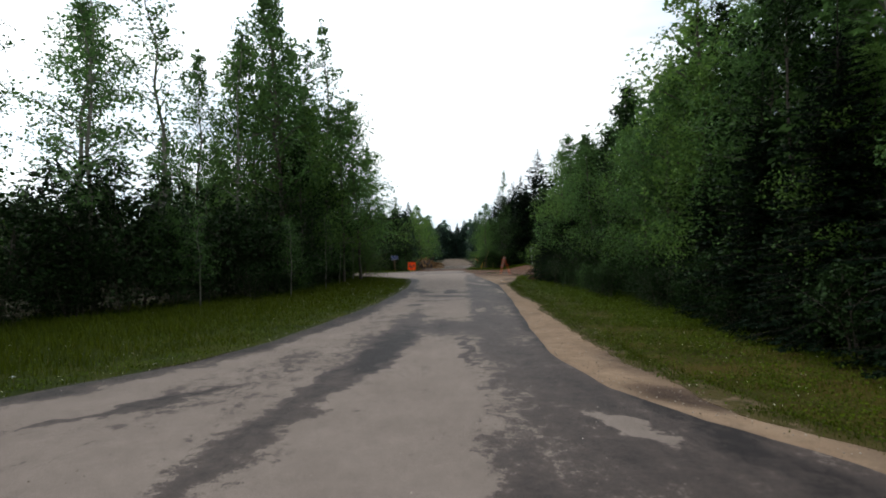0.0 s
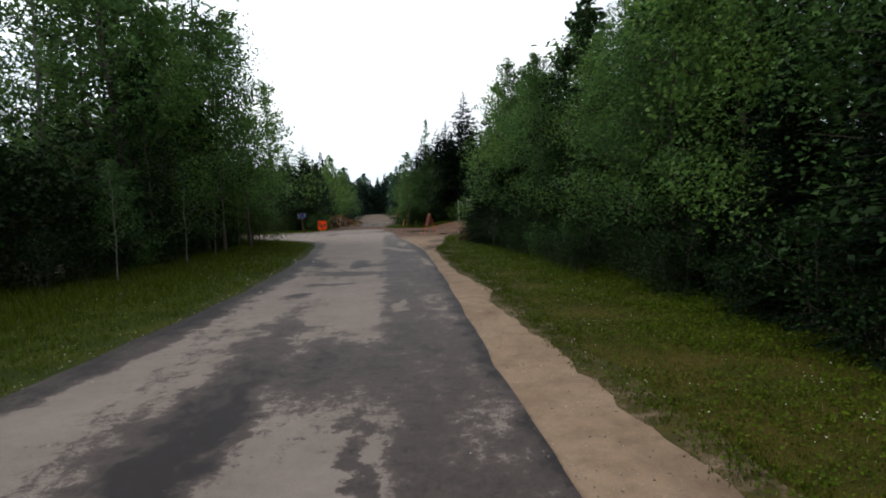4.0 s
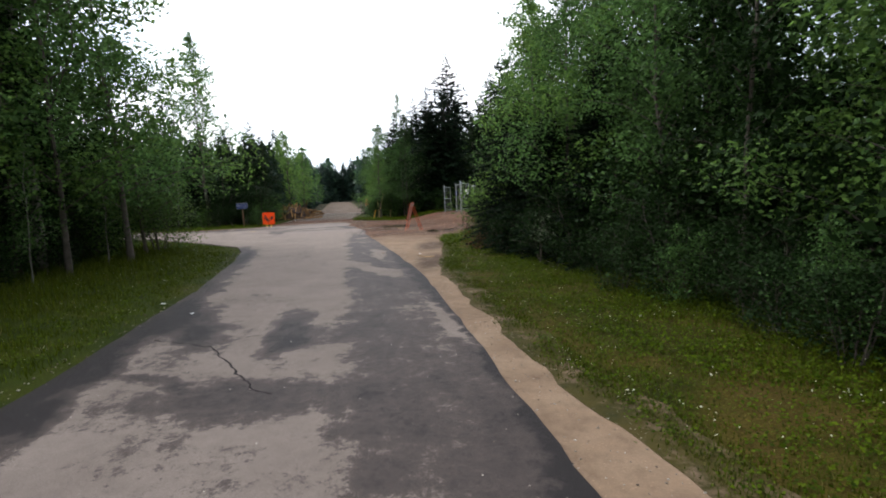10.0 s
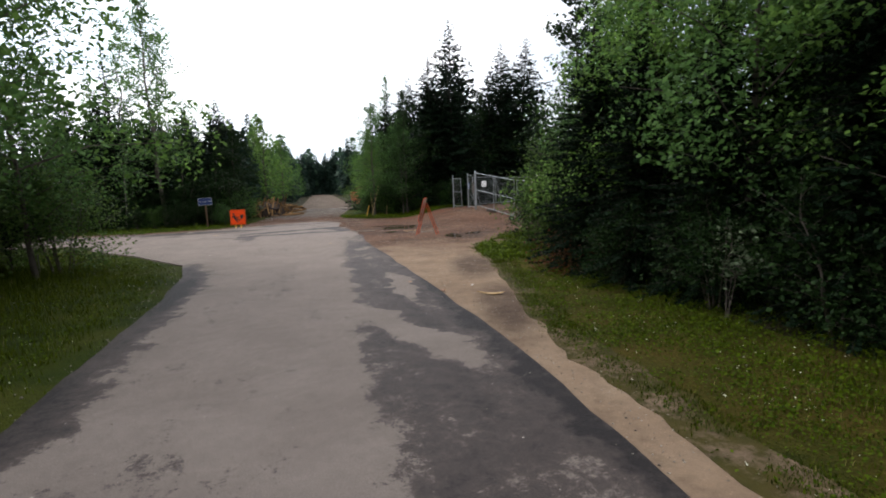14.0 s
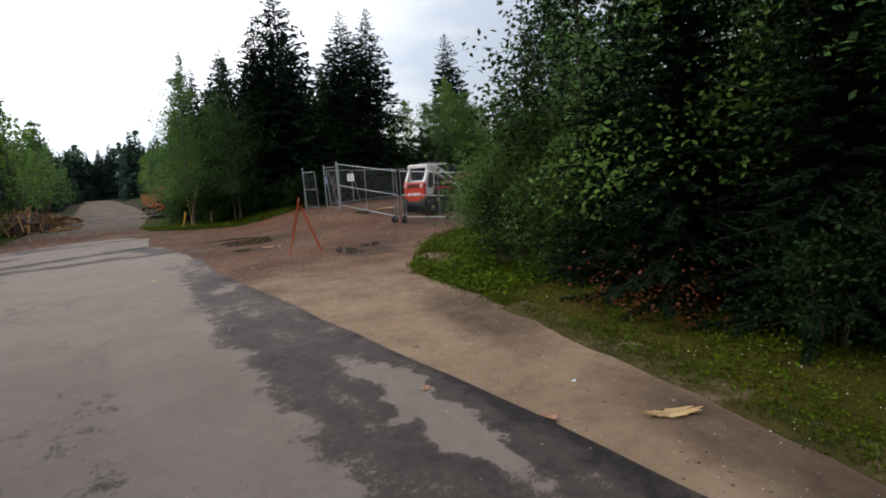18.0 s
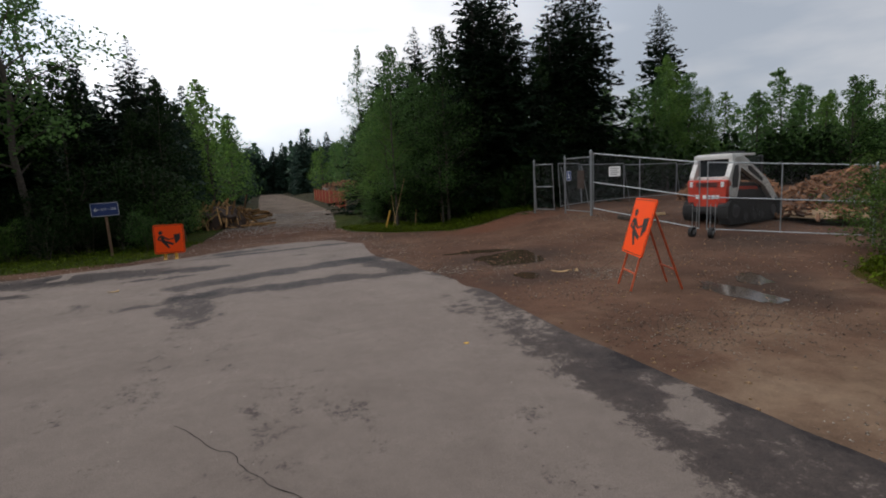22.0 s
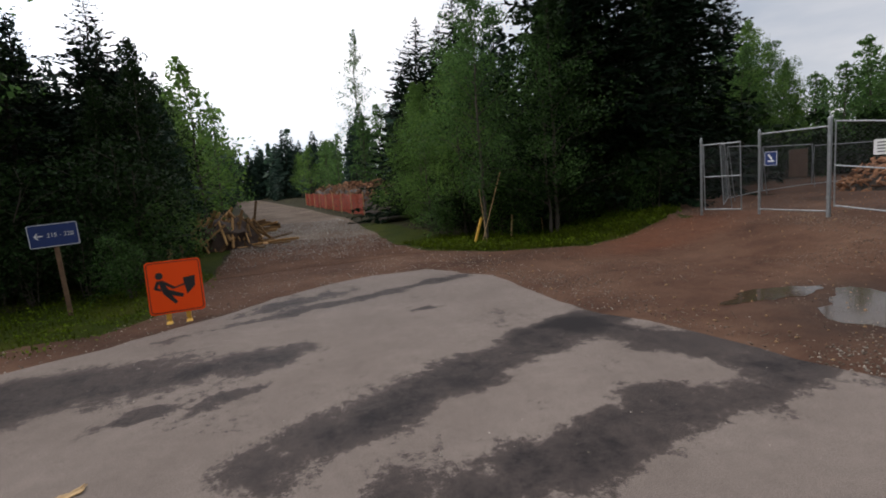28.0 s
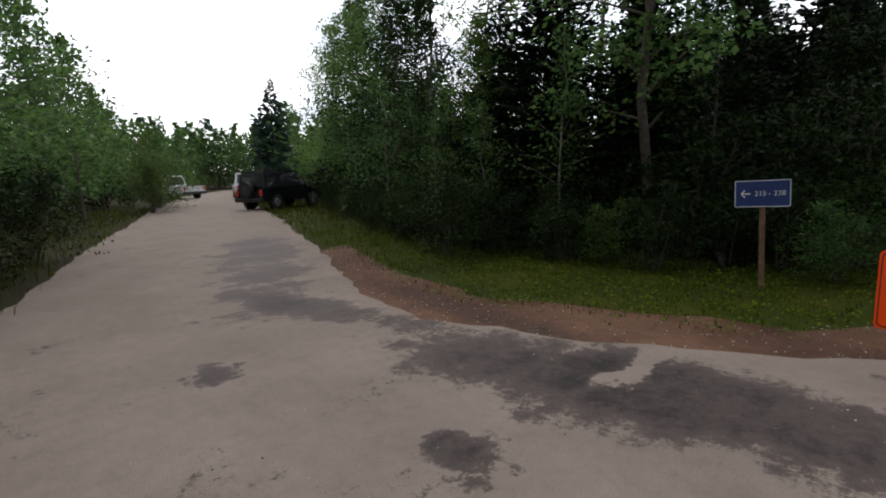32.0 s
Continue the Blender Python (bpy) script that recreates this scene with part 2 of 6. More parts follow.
    l.new(ramp(n, l, mask, (0.0, (0.94, 0.94, 0.94)), (1.0, (0.68, 0.68, 0.68))), b.inputs["Roughness"])
    relief(n, l, b, fine, 0.6, 0.007)
    return m


def shoulder_material():
    """Bare ground: tan sand along the road that turns into damp reddish dirt in the yard."""
    m, n, l, b = shader("sand_to_dirt", 0.95, 0, 0.2)
    v = coords(n, l)
    sep, mr = n.new("ShaderNodeSeparateXYZ"), n.new("ShaderNodeMapRange")
    l.new(v, sep.inputs[0])
    big = grain(n, l, v, 0.8, 8, 0.65)
    mr.inputs["From Min"].default_value, mr.inputs["From Max"].default_value = 29.8, 34.5
    l.new(sums(n, l, "MULTIPLY_ADD", sums(n, l, "SUBTRACT", big, 0.5), 9.0, sep.outputs[1]), mr.inputs["Value"])
    sand = ramp(n, l, grain(n, l, v, 1.1, 8, 0.62), (0.25, (0.168, 0.110, 0.071)), (0.5, (0.25, 0.170, 0.111)), (0.75, (0.315, 0.226, 0.153)))
    dirt = ramp(n, l, grain(n, l, v, 0.55, 9, 0.66), (0.28, (0.042, 0.020, 0.012)), (0.46, (0.097, 0.048, 0.029)), (0.62, (0.142, 0.077, 0.048)), (0.8, (0.205, 0.128, 0.085)))
    base = mixed(n, l, mr.outputs[0], sand, dirt)
    red = n.new("ShaderNodeMapRange")
    red.inputs["From Min"].default_value, red.inputs["From Max"].default_value = 0.15, 0.7
    l.new(sums(n, l, "MULTIPLY", spot(n, l, v, 6.6, 43.9, 2.6, 1.2, 0), big), red.inputs["Value"])
    base = mixed(n, l, red.outputs[0], base, (0.13, 0.050, 0.026))
    for cx, cy, rx, ry, turn in ((4.2, 39.0, 1.6, 1.1, 20), (3.6, 36.9, 1.0, 0.6, 10), (5.5, 34.3, 0.7, 0.9, 0), (6.2, 35.0, 0.8, 0.5, 0), (-1.0, 43.6, 2.4, 0.35, 25), (-6.0, 42.0, 2.2, 0.3, 170), (9.5, 38.0, 1.8, 1.2, 40), (2.75, 4.65, 0.75, 0.36, 130), (2.72, 4.65, 0.6, 0.28, 130), (2.9, 6.3, 0.5, 1.1, 10), (3.9, 2.6, 0.9, 0.5, 130), (3.3, 25.0, 0.35, 1.6, -14), (4.0, 28.6, 0.5, 1.5, -14)):
        wetness = sums(n, l, "MULTIPLY", spot(n, l, v, cx, cy, rx, ry, turn), sums(n, l, "MULTIPLY", grain(n, l, v, 2.3, 7, 0.7), 1.3))
        base = mixed(n, l, wetness, base, (0.048, 0.030, 0.022))
    vor = n.new("ShaderNodeTexVoronoi")
    vor.inputs["Scale"].default_value = 110
    l.new(v, vor.inputs["Vector"])
    bits = ramp(n, l, vor.outputs["Color"], (0.2, (0.90, 0.90, 0.90)), (0.88, (1.05, 1.05, 1.05)), (0.98, (1.5, 1.5, 1.5)))
    clods = ramp(n, l, grain(n, l, v, 5.0, 9, 0.74), (0.30, (0.68, 0.66, 0.64)), (0.50, (1.0, 1.0, 1.0)), (0.7, (1.18, 1.17, 1.15)))
    base = mixed(n, l, 0.85, base, clods, "MULTIPLY")
    l.new(mixed(n, l, 0.85, base, bits, "MULTIPLY"), b.inputs["Base Color"])
    relief(n, l, b, sums(n, l, "ADD", sums(n, l, "MULTIPLY", vor.outputs["Distance"], 0.35), grain(n, l, v, 7, 9, 0.7)), 0.5, 0.02)
    return m


def earth_material(name, stops, scale, stones=(1, 1, 1), stone_scale=60, rough=0.95, dirt_to=None):
    m, n, l, b = shader(name, rough, 0, 0.10)
    v = coords(n, l)
    base = ramp(n, l, grain(n, l, v, scale, 8, 0.62), *stops)
    if dirt_to:
        # Dirt at the near end that gives way to gravel further on.
        sep, mr = n.new("ShaderNodeSeparateXYZ"), n.new("ShaderNodeMapRange")
        l.new(v, sep.inputs[0])
        mr.inputs["From Min"].default_value, mr.inputs["From Max"].default_value = dirt_to, dirt_to + 2.5
        l.new(sums(n, l, "MULTIPLY_ADD", sums(n, l, "SUBTRACT", grain(n, l, v, 0.9, 7, 0.68), 0.5), 10.0, sep.outputs[1]), mr.inputs["Value"])
        dirt = ramp(n, l, grain(n, l, v, 0.7, 8, 0.66), (0.28, (0.044, 0.022, 0.013)), (0.5, (0.105, 0.054, 0.034)), (0.72, (0.16, 0.093, 0.060)))
        base = mixed(n, l, mr.outputs[0], dirt, base)
    vor = n.new("ShaderNodeTexVoronoi")
    vor.inputs["Scale"].default_value = stone_scale
    l.new(v, vor.inputs["Vector"])
    bits = ramp(n, l, vor.outputs["Color"], (0.2, (0.7, 0.7, 0.7)), (0.85, (1.2, 1.2, 1.2)), (0.93, tuple(1.7 * c for c in stones)))
    l.new(mixed(n, l, 0.8, base, bits, "MULTIPLY"), b.inputs["Base Color"])
    relief(n, l, b, sums(n, l, "ADD", vor.outputs["Distance"], grain(n, l, v, 11, 6)), 0.6, 0.02)
    return m


MAT = {}
MAT["asphalt"] = asphalt_material()
MAT["sand"] = shoulder_material()
MAT["dirt"] = MAT["sand"]
MAT["gravel"] = earth_material("road_gravel", ((0.3, (0.080, 0.055, 0.040)), (0.48, (0.140, 0.105, 0.079)), (0.7, (0.205, 0.164, 0.130))), 0.45, (1.2, 1.2, 1.2), 42, 0.95, 51.0)
MAT["ground"] = earth_material("forest_litter_ground", ((0.25, (0.018, 0.014, 0.009)), (0.5, (0.034, 0.030, 0.014)), (0.75, (0.050, 0.052, 0.018))), 0.7)
MAT["verge"] = earth_material("mossy_verge", ((0.28, (0.018, 0.025, 0.003)), (0.44, (0.046, 0.043, 0.006)), (0.58, (0.068, 0.051, 0.009)), (0.74, (0.074, 0.046, 0.016))), 0.8)
MAT["verge_green"] = earth_material("grassy_verge", ((0.28, (0.013, 0.024, 0.002)), (0.48, (0.029, 0.042, 0.003)), (0.64, (0.048, 0.053, 0.005)), (0.8, (0.058, 0.044, 0.013))), 0.8)


def fringe_material():
    """The ragged rim of the shoulder: moss and litter broken up by bare sand."""
    m, n, l, b = shader("sand_and_moss", 0.95, 0, 0.2)
    v = coords(n, l)
    sand = ramp(n, l, grain(n, l, v, 5.0, 8, 0.7), (0.3, (0.10, 0.066, 0.042)), (0.7, (0.215, 0.148, 0.096)))
    moss = ramp(n, l, grain(n, l, v, 2.6, 8, 0.7), (0.3, (0.024, 0.026, 0.005)), (0.55, (0.058, 0.046, 0.009)), (0.75, (0.063, 0.040, 0.018)))
    lay = ramp(n, l, sums(n, l, "ADD", sums(n, l, "MULTIPLY", grain(n, l, v, 1.6, 8, 0.72), 0.7), sums(n, l, "MULTIPLY", grain(n, l, v, 14, 5, 0.7), 0.3)), (0.40, (0, 0, 0)), (0.50, (1, 1, 1)))
    l.new(mixed(n, l, lay, sand, moss), b.inputs["Base Color"])
    relief(n, l, b, grain(n, l, v, 16, 8, 0.7), 0.6, 0.02)
    return m


MAT["fringe"] = fringe_material()
MAT["leaf"] = leaf_material("aspen_leaves", (0.017, 0.046, 0.012), (0.122, 0.232, 0.066), 0.55, 0.14)
# Darkened copy of the leaf colour; paints the wood's shade into the leaves.
MAT["leaf_dark"] = leaf_material("shaded_leaves", (0.005, 0.013, 0.004), (0.024, 0.050, 0.014), 0.2, 0.05)
MAT["leaf_light"] = leaf_material("birch_leaves", (0.028, 0.066, 0.013), (0.150, 0.262, 0.058), 0.55, 0.14)
MAT["leaf_willow"] = leaf_material("willow_leaves_green", (0.024, 0.054, 0.009), (0.118, 0.190, 0.046), 0.45, 0.1)
# Leaf colour shifted pale and bluish to paint haze on the far woods.
MAT["leaf_far"] = leaf_material("hazed_far_foliage", (0.030, 0.066, 0.042), (0.085, 0.155, 0.090), 0.45, 0.2)
MAT["leaf_pale"] = leaf_material("silver_leaves", (0.05, 0.075, 0.04), (0.20, 0.25, 0.15))
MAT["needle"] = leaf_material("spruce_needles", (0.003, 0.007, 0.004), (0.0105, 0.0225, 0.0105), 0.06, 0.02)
# Spruce needles lightened towards blue; distance haze put into the colour.
MAT["needle_far"] = leaf_material("hazed_spruce_needles", (0.014, 0.030, 0.022), (0.048, 0.085, 0.062), 0.2, 0.05)
MAT["needle_dead"] = leaf_material("dead_spruce_needles", (0.04, 0.014, 0.006), (0.13, 0.042, 0.015), 0.1)
MAT["clover"] = leaf_material("clover_leaves", (0.022, 0.044, 0.002), (0.105, 0.155, 0.008), 0.3, 0.05)
MAT["grass"] = leaf_material("grass_blades", (0.016, 0.029, 0.0016), (0.084, 0.108, 0.004), 0.3)
MAT["grass_dry"] = leaf_material("dry_grass", (0.12, 0.11, 0.03), (0.30, 0.26, 0.10), 0.3)
MAT["bark"] = plain("grey_brown_bark", (0.085, 0.07, 0.058), 0.95, 0, 0.45, 14, 0.9)
MAT["bark_spruce"] = plain("dark_spruce_bark", (0.028, 0.021, 0.016), 0.95, 0, 0.45, 14, 0.9)
MAT["bark_pale"] = plain("pale_aspen_bark", (0.17, 0.16, 0.135), 0.9, 0, 0.45, 9, 0.6)
MAT["water"], _n, _l, _b = shader("puddle_water", 0.10, 0, 0.5)
_b.inputs["Base Color"].default_value = (0.062, 0.040, 0.025, 1)
_b.inputs["IOR"].default_value = 1.33
relief(_n, _l, _b, grain(_n, _l, coords(_n, _l), 9, 2), 0.04, 0.01)
MAT["orange"] = plain("orange_reflective_sheet", (1.0, 0.085, 0.006), 0.55, 0, 0.04, 3, 0.03, 0.2)
MAT["sign_back"] = plain("bare_sign_back", (0.36, 0.30, 0.26), 0.6, 0, 0.2, 8, 0.2)
MAT["orange_dark"] = plain("orange_painted_steel", (0.55, 0.085, 0.02), 0.55, 0, 0.3, 20, 0.1)
MAT["black"] = plain("black_print", (0.016, 0.014, 0.014), 0.6, 0, 0.2, 8, 0.02)
MAT["bitumen"] = plain("bitumen_sealer", (0.030, 0.026, 0.025), 0.95, 0, 0.3, 20, 0.3, 0.1)
MAT["blue"] = plain("blue_sign_face", (0.012, 0.036, 0.15), 0.5, 0, 0.12, 5, 0.03)
MAT["white"] = plain("white_paint", (0.74, 0.75, 0.74), 0.5, 0, 0.08, 4, 0.04)
MAT["wood_post"] = plain("weathered_brown_timber", (0.16, 0.095, 0.055), 0.85, 0, 0.35, 10, 0.5)
MAT["wood_dark"] = plain("dark_timber_and_heap_shade", (0.045, 0.026, 0.017), 0.85, 0, 0.35, 10, 0.4)
MAT["wood_pale"] = plain("fresh_split_wood", (0.50, 0.33, 0.16), 0.85, 0, 0.35, 9, 0.5)
MAT["wood_red"] = plain("cut_log_wood", (0.30, 0.17, 0.105), 0.9, 0, 0.5, 7, 0.6)
MAT["yellow"] = plain("yellow_painted_wood", (0.72, 0.42, 0.06), 0.7, 0, 0.2, 9, 0.2)
MAT["steel"] = plain("galvanised_steel", (0.33, 0.35, 0.36), 0.5, 0.75, 0.2, 16, 0.08)
MAT["mesh_wire"] = plain("chain_link_wire", (0.11, 0.12, 0.12), 0.5, 0.7, 0.2, 30, 0.0)
MAT["rubber"] = plain("black_rubber", (0.022, 0.022, 0.022), 0.85, 0, 0.3, 12, 0.3)
MAT["machine_white"] = plain("off_white_machine_paint", (0.66, 0.66, 0.63), 0.4, 0, 0.12, 5, 0.05)
MAT["machine_red"] = plain("red_machine_paint", (0.55, 0.05, 0.025), 0.4, 0, 0.18, 5, 0.05)
MAT["machine_dark"] = plain("dark_grey_machine_paint", (0.035, 0.036, 0.038), 0.55, 0.1, 0.25, 8, 0.1)
MAT["glass_dark"], _n, _l, _b = shader("tinted_glass", 0.06, 0, 0.6)
_b.inputs["Base Color"].default_value = (0.02, 0.025, 0.028, 1)
MAT["net"] = plain("orange_safety_net", (0.40, 0.055, 0.022), 0.7, 0, 0.2, 12, 0.1)
MAT["car_white"] = plain("white_car_paint", (0.72, 0.73, 0.74), 0.25, 0, 0.05, 3, 0.0)
MAT["car_dark"] = plain("black_car_paint", (0.012, 0.013, 0.016), 0.25, 0, 0.2, 3, 0.0)

# ---- helpers for meshes ----
def part(name, bm, material, parent=None, label="", place=None):
    """Links a bmesh as one mesh object under a thing or a part."""
    me = bpy.data.meshes.new(name)
    bm.to_mesh(me)
    bm.free()
    me.materials.append(material)
    ob = new(name, me)
    if parent is not None:
        ob.parent = parent
    if place is not None:
        ob.matrix_basis = place
    if label:
        ob["label"] = label
    return ob


def raw(name, verts, faces, material, parent=None, smooth=False):
    """Links a mesh given as vertex and face arrays."""
    me = bpy.data.meshes.new(name)
    v = np.asarray(verts, dtype=np.float32).reshape(-1, 3)
    f = np.asarray(faces, dtype=np.int32)
    me.vertices.add(len(v))
    me.vertices.foreach_set("co", v.ravel())
    k = f.shape[1]
    me.loops.add(f.size)
    me.loops.foreach_set("vertex_index", f.ravel())
    me.polygons.add(len(f))
    me.polygons.foreach_set("loop_start", np.arange(0, f.size, k, dtype=np.int32))
    if smooth:
        me.polygons.foreach_set("use_smooth", np.ones(len(f), dtype=bool))
    me.update(calc_edges=True)
    me.materials.append(material)
    ob = new(name, me)
    if parent is not None:
        ob.parent = parent
    return ob


def empty(name, place, label="", category="", group="", kind=""):
    ob = new(name)
    ob.matrix_basis = place
    return tagged(ob, label, category, group, kind)


def add_box(bm, centre, size, m=None, bevel=0.0):
    r = bmesh.ops.create_cube(bm, size=1.0)
    vs = r["verts"]
    bmesh.ops.scale(bm, verts=vs, vec=size)
    if bevel:
        es = list({e for v in vs for e in v.link_edges})
        out = bmesh.ops.bevel(bm, geom=es, offset=bevel, segments=2, affect="EDGES", profile=0.6)
        vs = list({v for f in out["faces"] for v in f.verts} | {v for v in vs if v.is_valid})
    bmesh.ops.translate(bm, verts=vs, vec=centre)
    if m is not None:
        bmesh.ops.transform(bm, matrix=m, verts=vs)
    return vs


def add_tube(bm, a, b, r0, r1=None, sides=8):
    """A round bar from a to b."""
    a, b = Vector(a), Vector(b)
    r1 = r0 if r1 is None else r1
    d = b - a
    r = bmesh.ops.create_cone(bm, cap_ends=True, segments=sides, radius1=r0, radius2=r1, depth=d.length)
    m = Matrix.Translation((a + b) / 2) @ d.to_track_quat("Z", "Y").to_matrix().to_4x4()
    bmesh.ops.transform(bm, matrix=m, verts=r["verts"])
    return r["verts"]


def add_prism(bm, outline, y0, y1, m=None):
    """A flat outline in x and z, given thickness along y."""
    front = [bm.verts.new((x, y0, z)) for x, z in outline]
    back = [bm.verts.new((x, y1, z)) for x, z in outline]
    bm.faces.new(front)
    bm.faces.new(back[::-1])
    k = len(outline)
    for i in range(k):
        bm.faces.new((front[i], back[i], back[(i + 1) % k], front[(i + 1) % k]))
    if m is not None:
        bmesh.ops.transform(bm, matrix=m, verts=front + back)
    return front + back


def wavy(outline, step=0.5, amount=0.06, seed=0.0, limit=60.0):
    """An outline cut into short steps and made uneven."""
    out, k = [], len(outline)
    for i in range(k):
        a, b = Vector((*outline[i], 0)), Vector((*outline[(i + 1) % k], 0))
        n = max(1, int((b - a).length / step)) if max(a.length, b.length) < limit + 10 else max(1, int((b - a).length / 4))
        side = (b - a).normalized().cross(Vector((0, 0, 1)))
        for j in range(n):
            p = a.lerp(b, j / n)
            w = noise.noise((p.x * 0.9, p.y * 0.9, seed)) + 0.6 * noise.noise((p.x * 3.1, p.y * 3.1, seed + 5))
            out.append(p + side * w * amount * (3.0 if p.y > 35 and amount < 0.05 else 1.0))
    return out


def smooth(t):
    t = max(0.0, min(1.0, t))
    return t * t * (3 - 2 * t)


def hz(x, y):
    """The height of the ground: flat along the road, with a low rise under the yard's fence."""
    return 0.40 * smooth((x - 5.0) / 2.8) * smooth((y - 38.6) / 3.4)


def slab(name, outline, top, thick, material, label, category, step=0.4, amount=0.06, seed=0.0, cut=0.0):
    """A sheet laid on the ground with an uneven rim; cut: the spacing of the lines along which it follows the rise."""
    bm = bmesh.new()
    vs = [bm.verts.new((p.x, p.y, top)) for p in wavy(outline, step, amount, seed)]
    face = bm.faces.new(vs)
    if face.normal.z < 0:
        face.normal_flip()
    if cut:
        for axis, lo, hi in ((0, 4.8, 14.0), (1, 38.4, 47.0)):
            at = lo
            while at < hi:
                nor = (1, 0, 0) if axis == 0 else (0, 1, 0)
                bmesh.ops.bisect_plane(bm, geom=list(bm.verts) + list(bm.edges) + list(bm.faces), plane_co=(at, at, 0), plane_no=nor)
                at += cut
        for v in bm.verts:
            v.co.z += hz(v.co.x, v.co.y)
    low = bmesh.ops.extrude_face_region(bm, geom=list(bm.faces))
    bmesh.ops.translate(bm, verts=[g for g in low["geom"] if isinstance(g, bmesh.types.BMVert)], vec=(0, 0, -thick))
    bmesh.ops.recalc_face_normals(bm, faces=bm.faces)
    bmesh.ops.triangulate(bm, faces=bm.faces)
    return tagged(part(name, bm, material), label, category, "", "structure")


# ---- the plan ----
ASPHALT = [(3.7, -45), (3.7, 1.17), (3.05, 2.98), (2.5, 3.88), (2.06, 5.0), (1.84, 6.6), (1.9, 8.7), (2.08, 11.2), (2.3, 14.31), (2.46, 16.72), (2.66, 20.24), (2.77, 23.75),
           (2.67, 27.0), (2.56, 30.3), (2.42, 32.6), (2.38, 34.6), (2.46, 36.4), (2.3, 38.2), (2.12, 39.4), (1.95, 41.4), (2.12, 43.2), (1.5, 44.5), (0.55, 44.65), (-0.22, 44.4), (-2.52, 42.78),
           (-3.52, 42.27), (-4.82, 41.72), (-6.22, 41.37), (-7.72, 41.77), (-8.92, 42.32), (-12.12, 43.88), (-20.42, 47.6), (-33.92, 53.02), (-47.92, 59.45), (-61.92, 68.45), (-71.92, 80.45),
           (-75.92, 80.45), (-65.92, 65.45), (-49.92, 54.93), (-32.92, 47.3), (-15.82, 40.37), (-10.45, 38.36), (-7.76, 37.96), (-6.17, 37.35), (-5.39, 35.81), (-3.52, 33.54), (-1.95, 31.17),
           (-1.59, 29.51), (-1.35, 26.84), (-1.26, 22.75), (-1.4, 18.73), (-1.6, 15.21), (-2.05, 11.7), (-2.55, 8.29), (-3.1, 6.6), (-4.1, 5.2), (-5.3, 3.08), (-5.9, -45)]
SAND = [(3.3, -45), (3.5, 1.17), (2.3, 3.68), (1.8, 5.68), (1.7, 8.69), (2, 13.71), (2.3, 19.73), (2.35, 27.86), (2.1, 33.6), (3.1, 33.2), (4.0, 32.2), (4.75, 31.0), (4.39, 28.48), (4.02, 26.42), (3.6, 24.98), (3.32, 23.45),
        (3.18, 20.74), (3, 17.73), (3.08, 15.01), (2.86, 11.7), (2.78, 9.7), (2.72, 6.69), (3.05, 4.08), (4, 2.28), (4.5, -2.33), (4.6, -45)]
PAD = [(2.2, 31.2), (4.8, 31.2), (5.35, 32.2), (6.15, 33.3), (7.5, 34.8), (9.1, 35.4), (13, 33.7), (20, 33.2), (27, 37.4), (30, 50.4), (22, 52.4), (14, 49.6), (10.2, 47.2),
       (8.3, 45.4), (7.3, 44.7), (6.3, 44.6), (5.1, 44.8), (3.35, 45.6), (2.45, 47.0), (-2.0, 47.0), (-2.4, 44.6), (-3.2, 43.4), (-4.75, 43.0), (-6.55, 42.65), (-8.75, 43.2), (-12, 44.6),
       (-11.6, 43.4), (-8, 41.3), (-5, 41.3), (-2, 42.2), (0.5, 44.3), (1.6, 43.0), (1.6, 40.0), (1.9, 36.5)]
GRAVEL = [(-2.02, 46.69), (2.48, 46.69), (2.28, 48.9), (2.98, 54.42), (3.88, 61.45), (4.48, 80.45), (4.88, 113.45), (5.58, 150.45), (1.08, 150.45), (0.28, 113.45), (-0.12, 75.45), (-0.72, 59.45), (-1.52, 52.42), (-1.82, 48.9)]


def inside(x, y, outline):
    hit, j = False, len(outline) - 1
    for i in range(len(outline)):
        (xi, yi), (xj, yj) = outline[i], outline[j]
        if (yi > y) != (yj > y) and x < (xj - xi) * (y - yi) / (yj - yi) + xi:
            hit = not hit
        j = i
    return hit


def paved(x, y):
    return any(inside(x, y, o) for o in (ASPHALT, SAND, PAD, GRAVEL))


# Where vehicles stand: x, y, clear radius.
PARKED = [(-14.1, 52.9, 3.9), (-26.5, 51.2, 2.8), (-40.5, 56.3, 3.2), (-46.8, 53.2, 3.2)]


def clear_of(x, y, r):
    if any(math.hypot(x - cx, y - cy) < cr for cx, cy, cr in PARKED):
        return False
    return not any(paved(x + r * math.cos(a), y + r * math.sin(a)) for a in (0, 0.8, 1.6, 2.4, 3.2, 4.0, 4.8, 5.6)) and not paved(x, y)


# ---- ground, roads and yard ----
gx = np.concatenate([np.linspace(-900, -60, 12), np.linspace(-40, 4, 8), np.arange(4.8, 14.2, 0.8), np.linspace(20, 60, 5), np.linspace(120, 900, 10)])
gy = np.concatenate([np.linspace(-900, -60, 12), np.linspace(-40, 36, 8), np.arange(38.4, 47.2, 0.8), np.linspace(52, 120, 6), np.linspace(200, 900, 10)])
gv = [(x, y, hz(x, y) - (0.06 if inside(x, y, PAD) else 0)) for y in gy for x in gx]
nx = len(gx)
gf = [(j * nx + i, j * nx + i + 1, (j + 1) * nx + i + 1, (j + 1) * nx + i) for j in range(len(gy) - 1) for i in range(nx - 1)]
tagged(raw("ground", gv, gf, MAT["ground"]), "dark forest ground with brown litter", "ground", "", "structure")
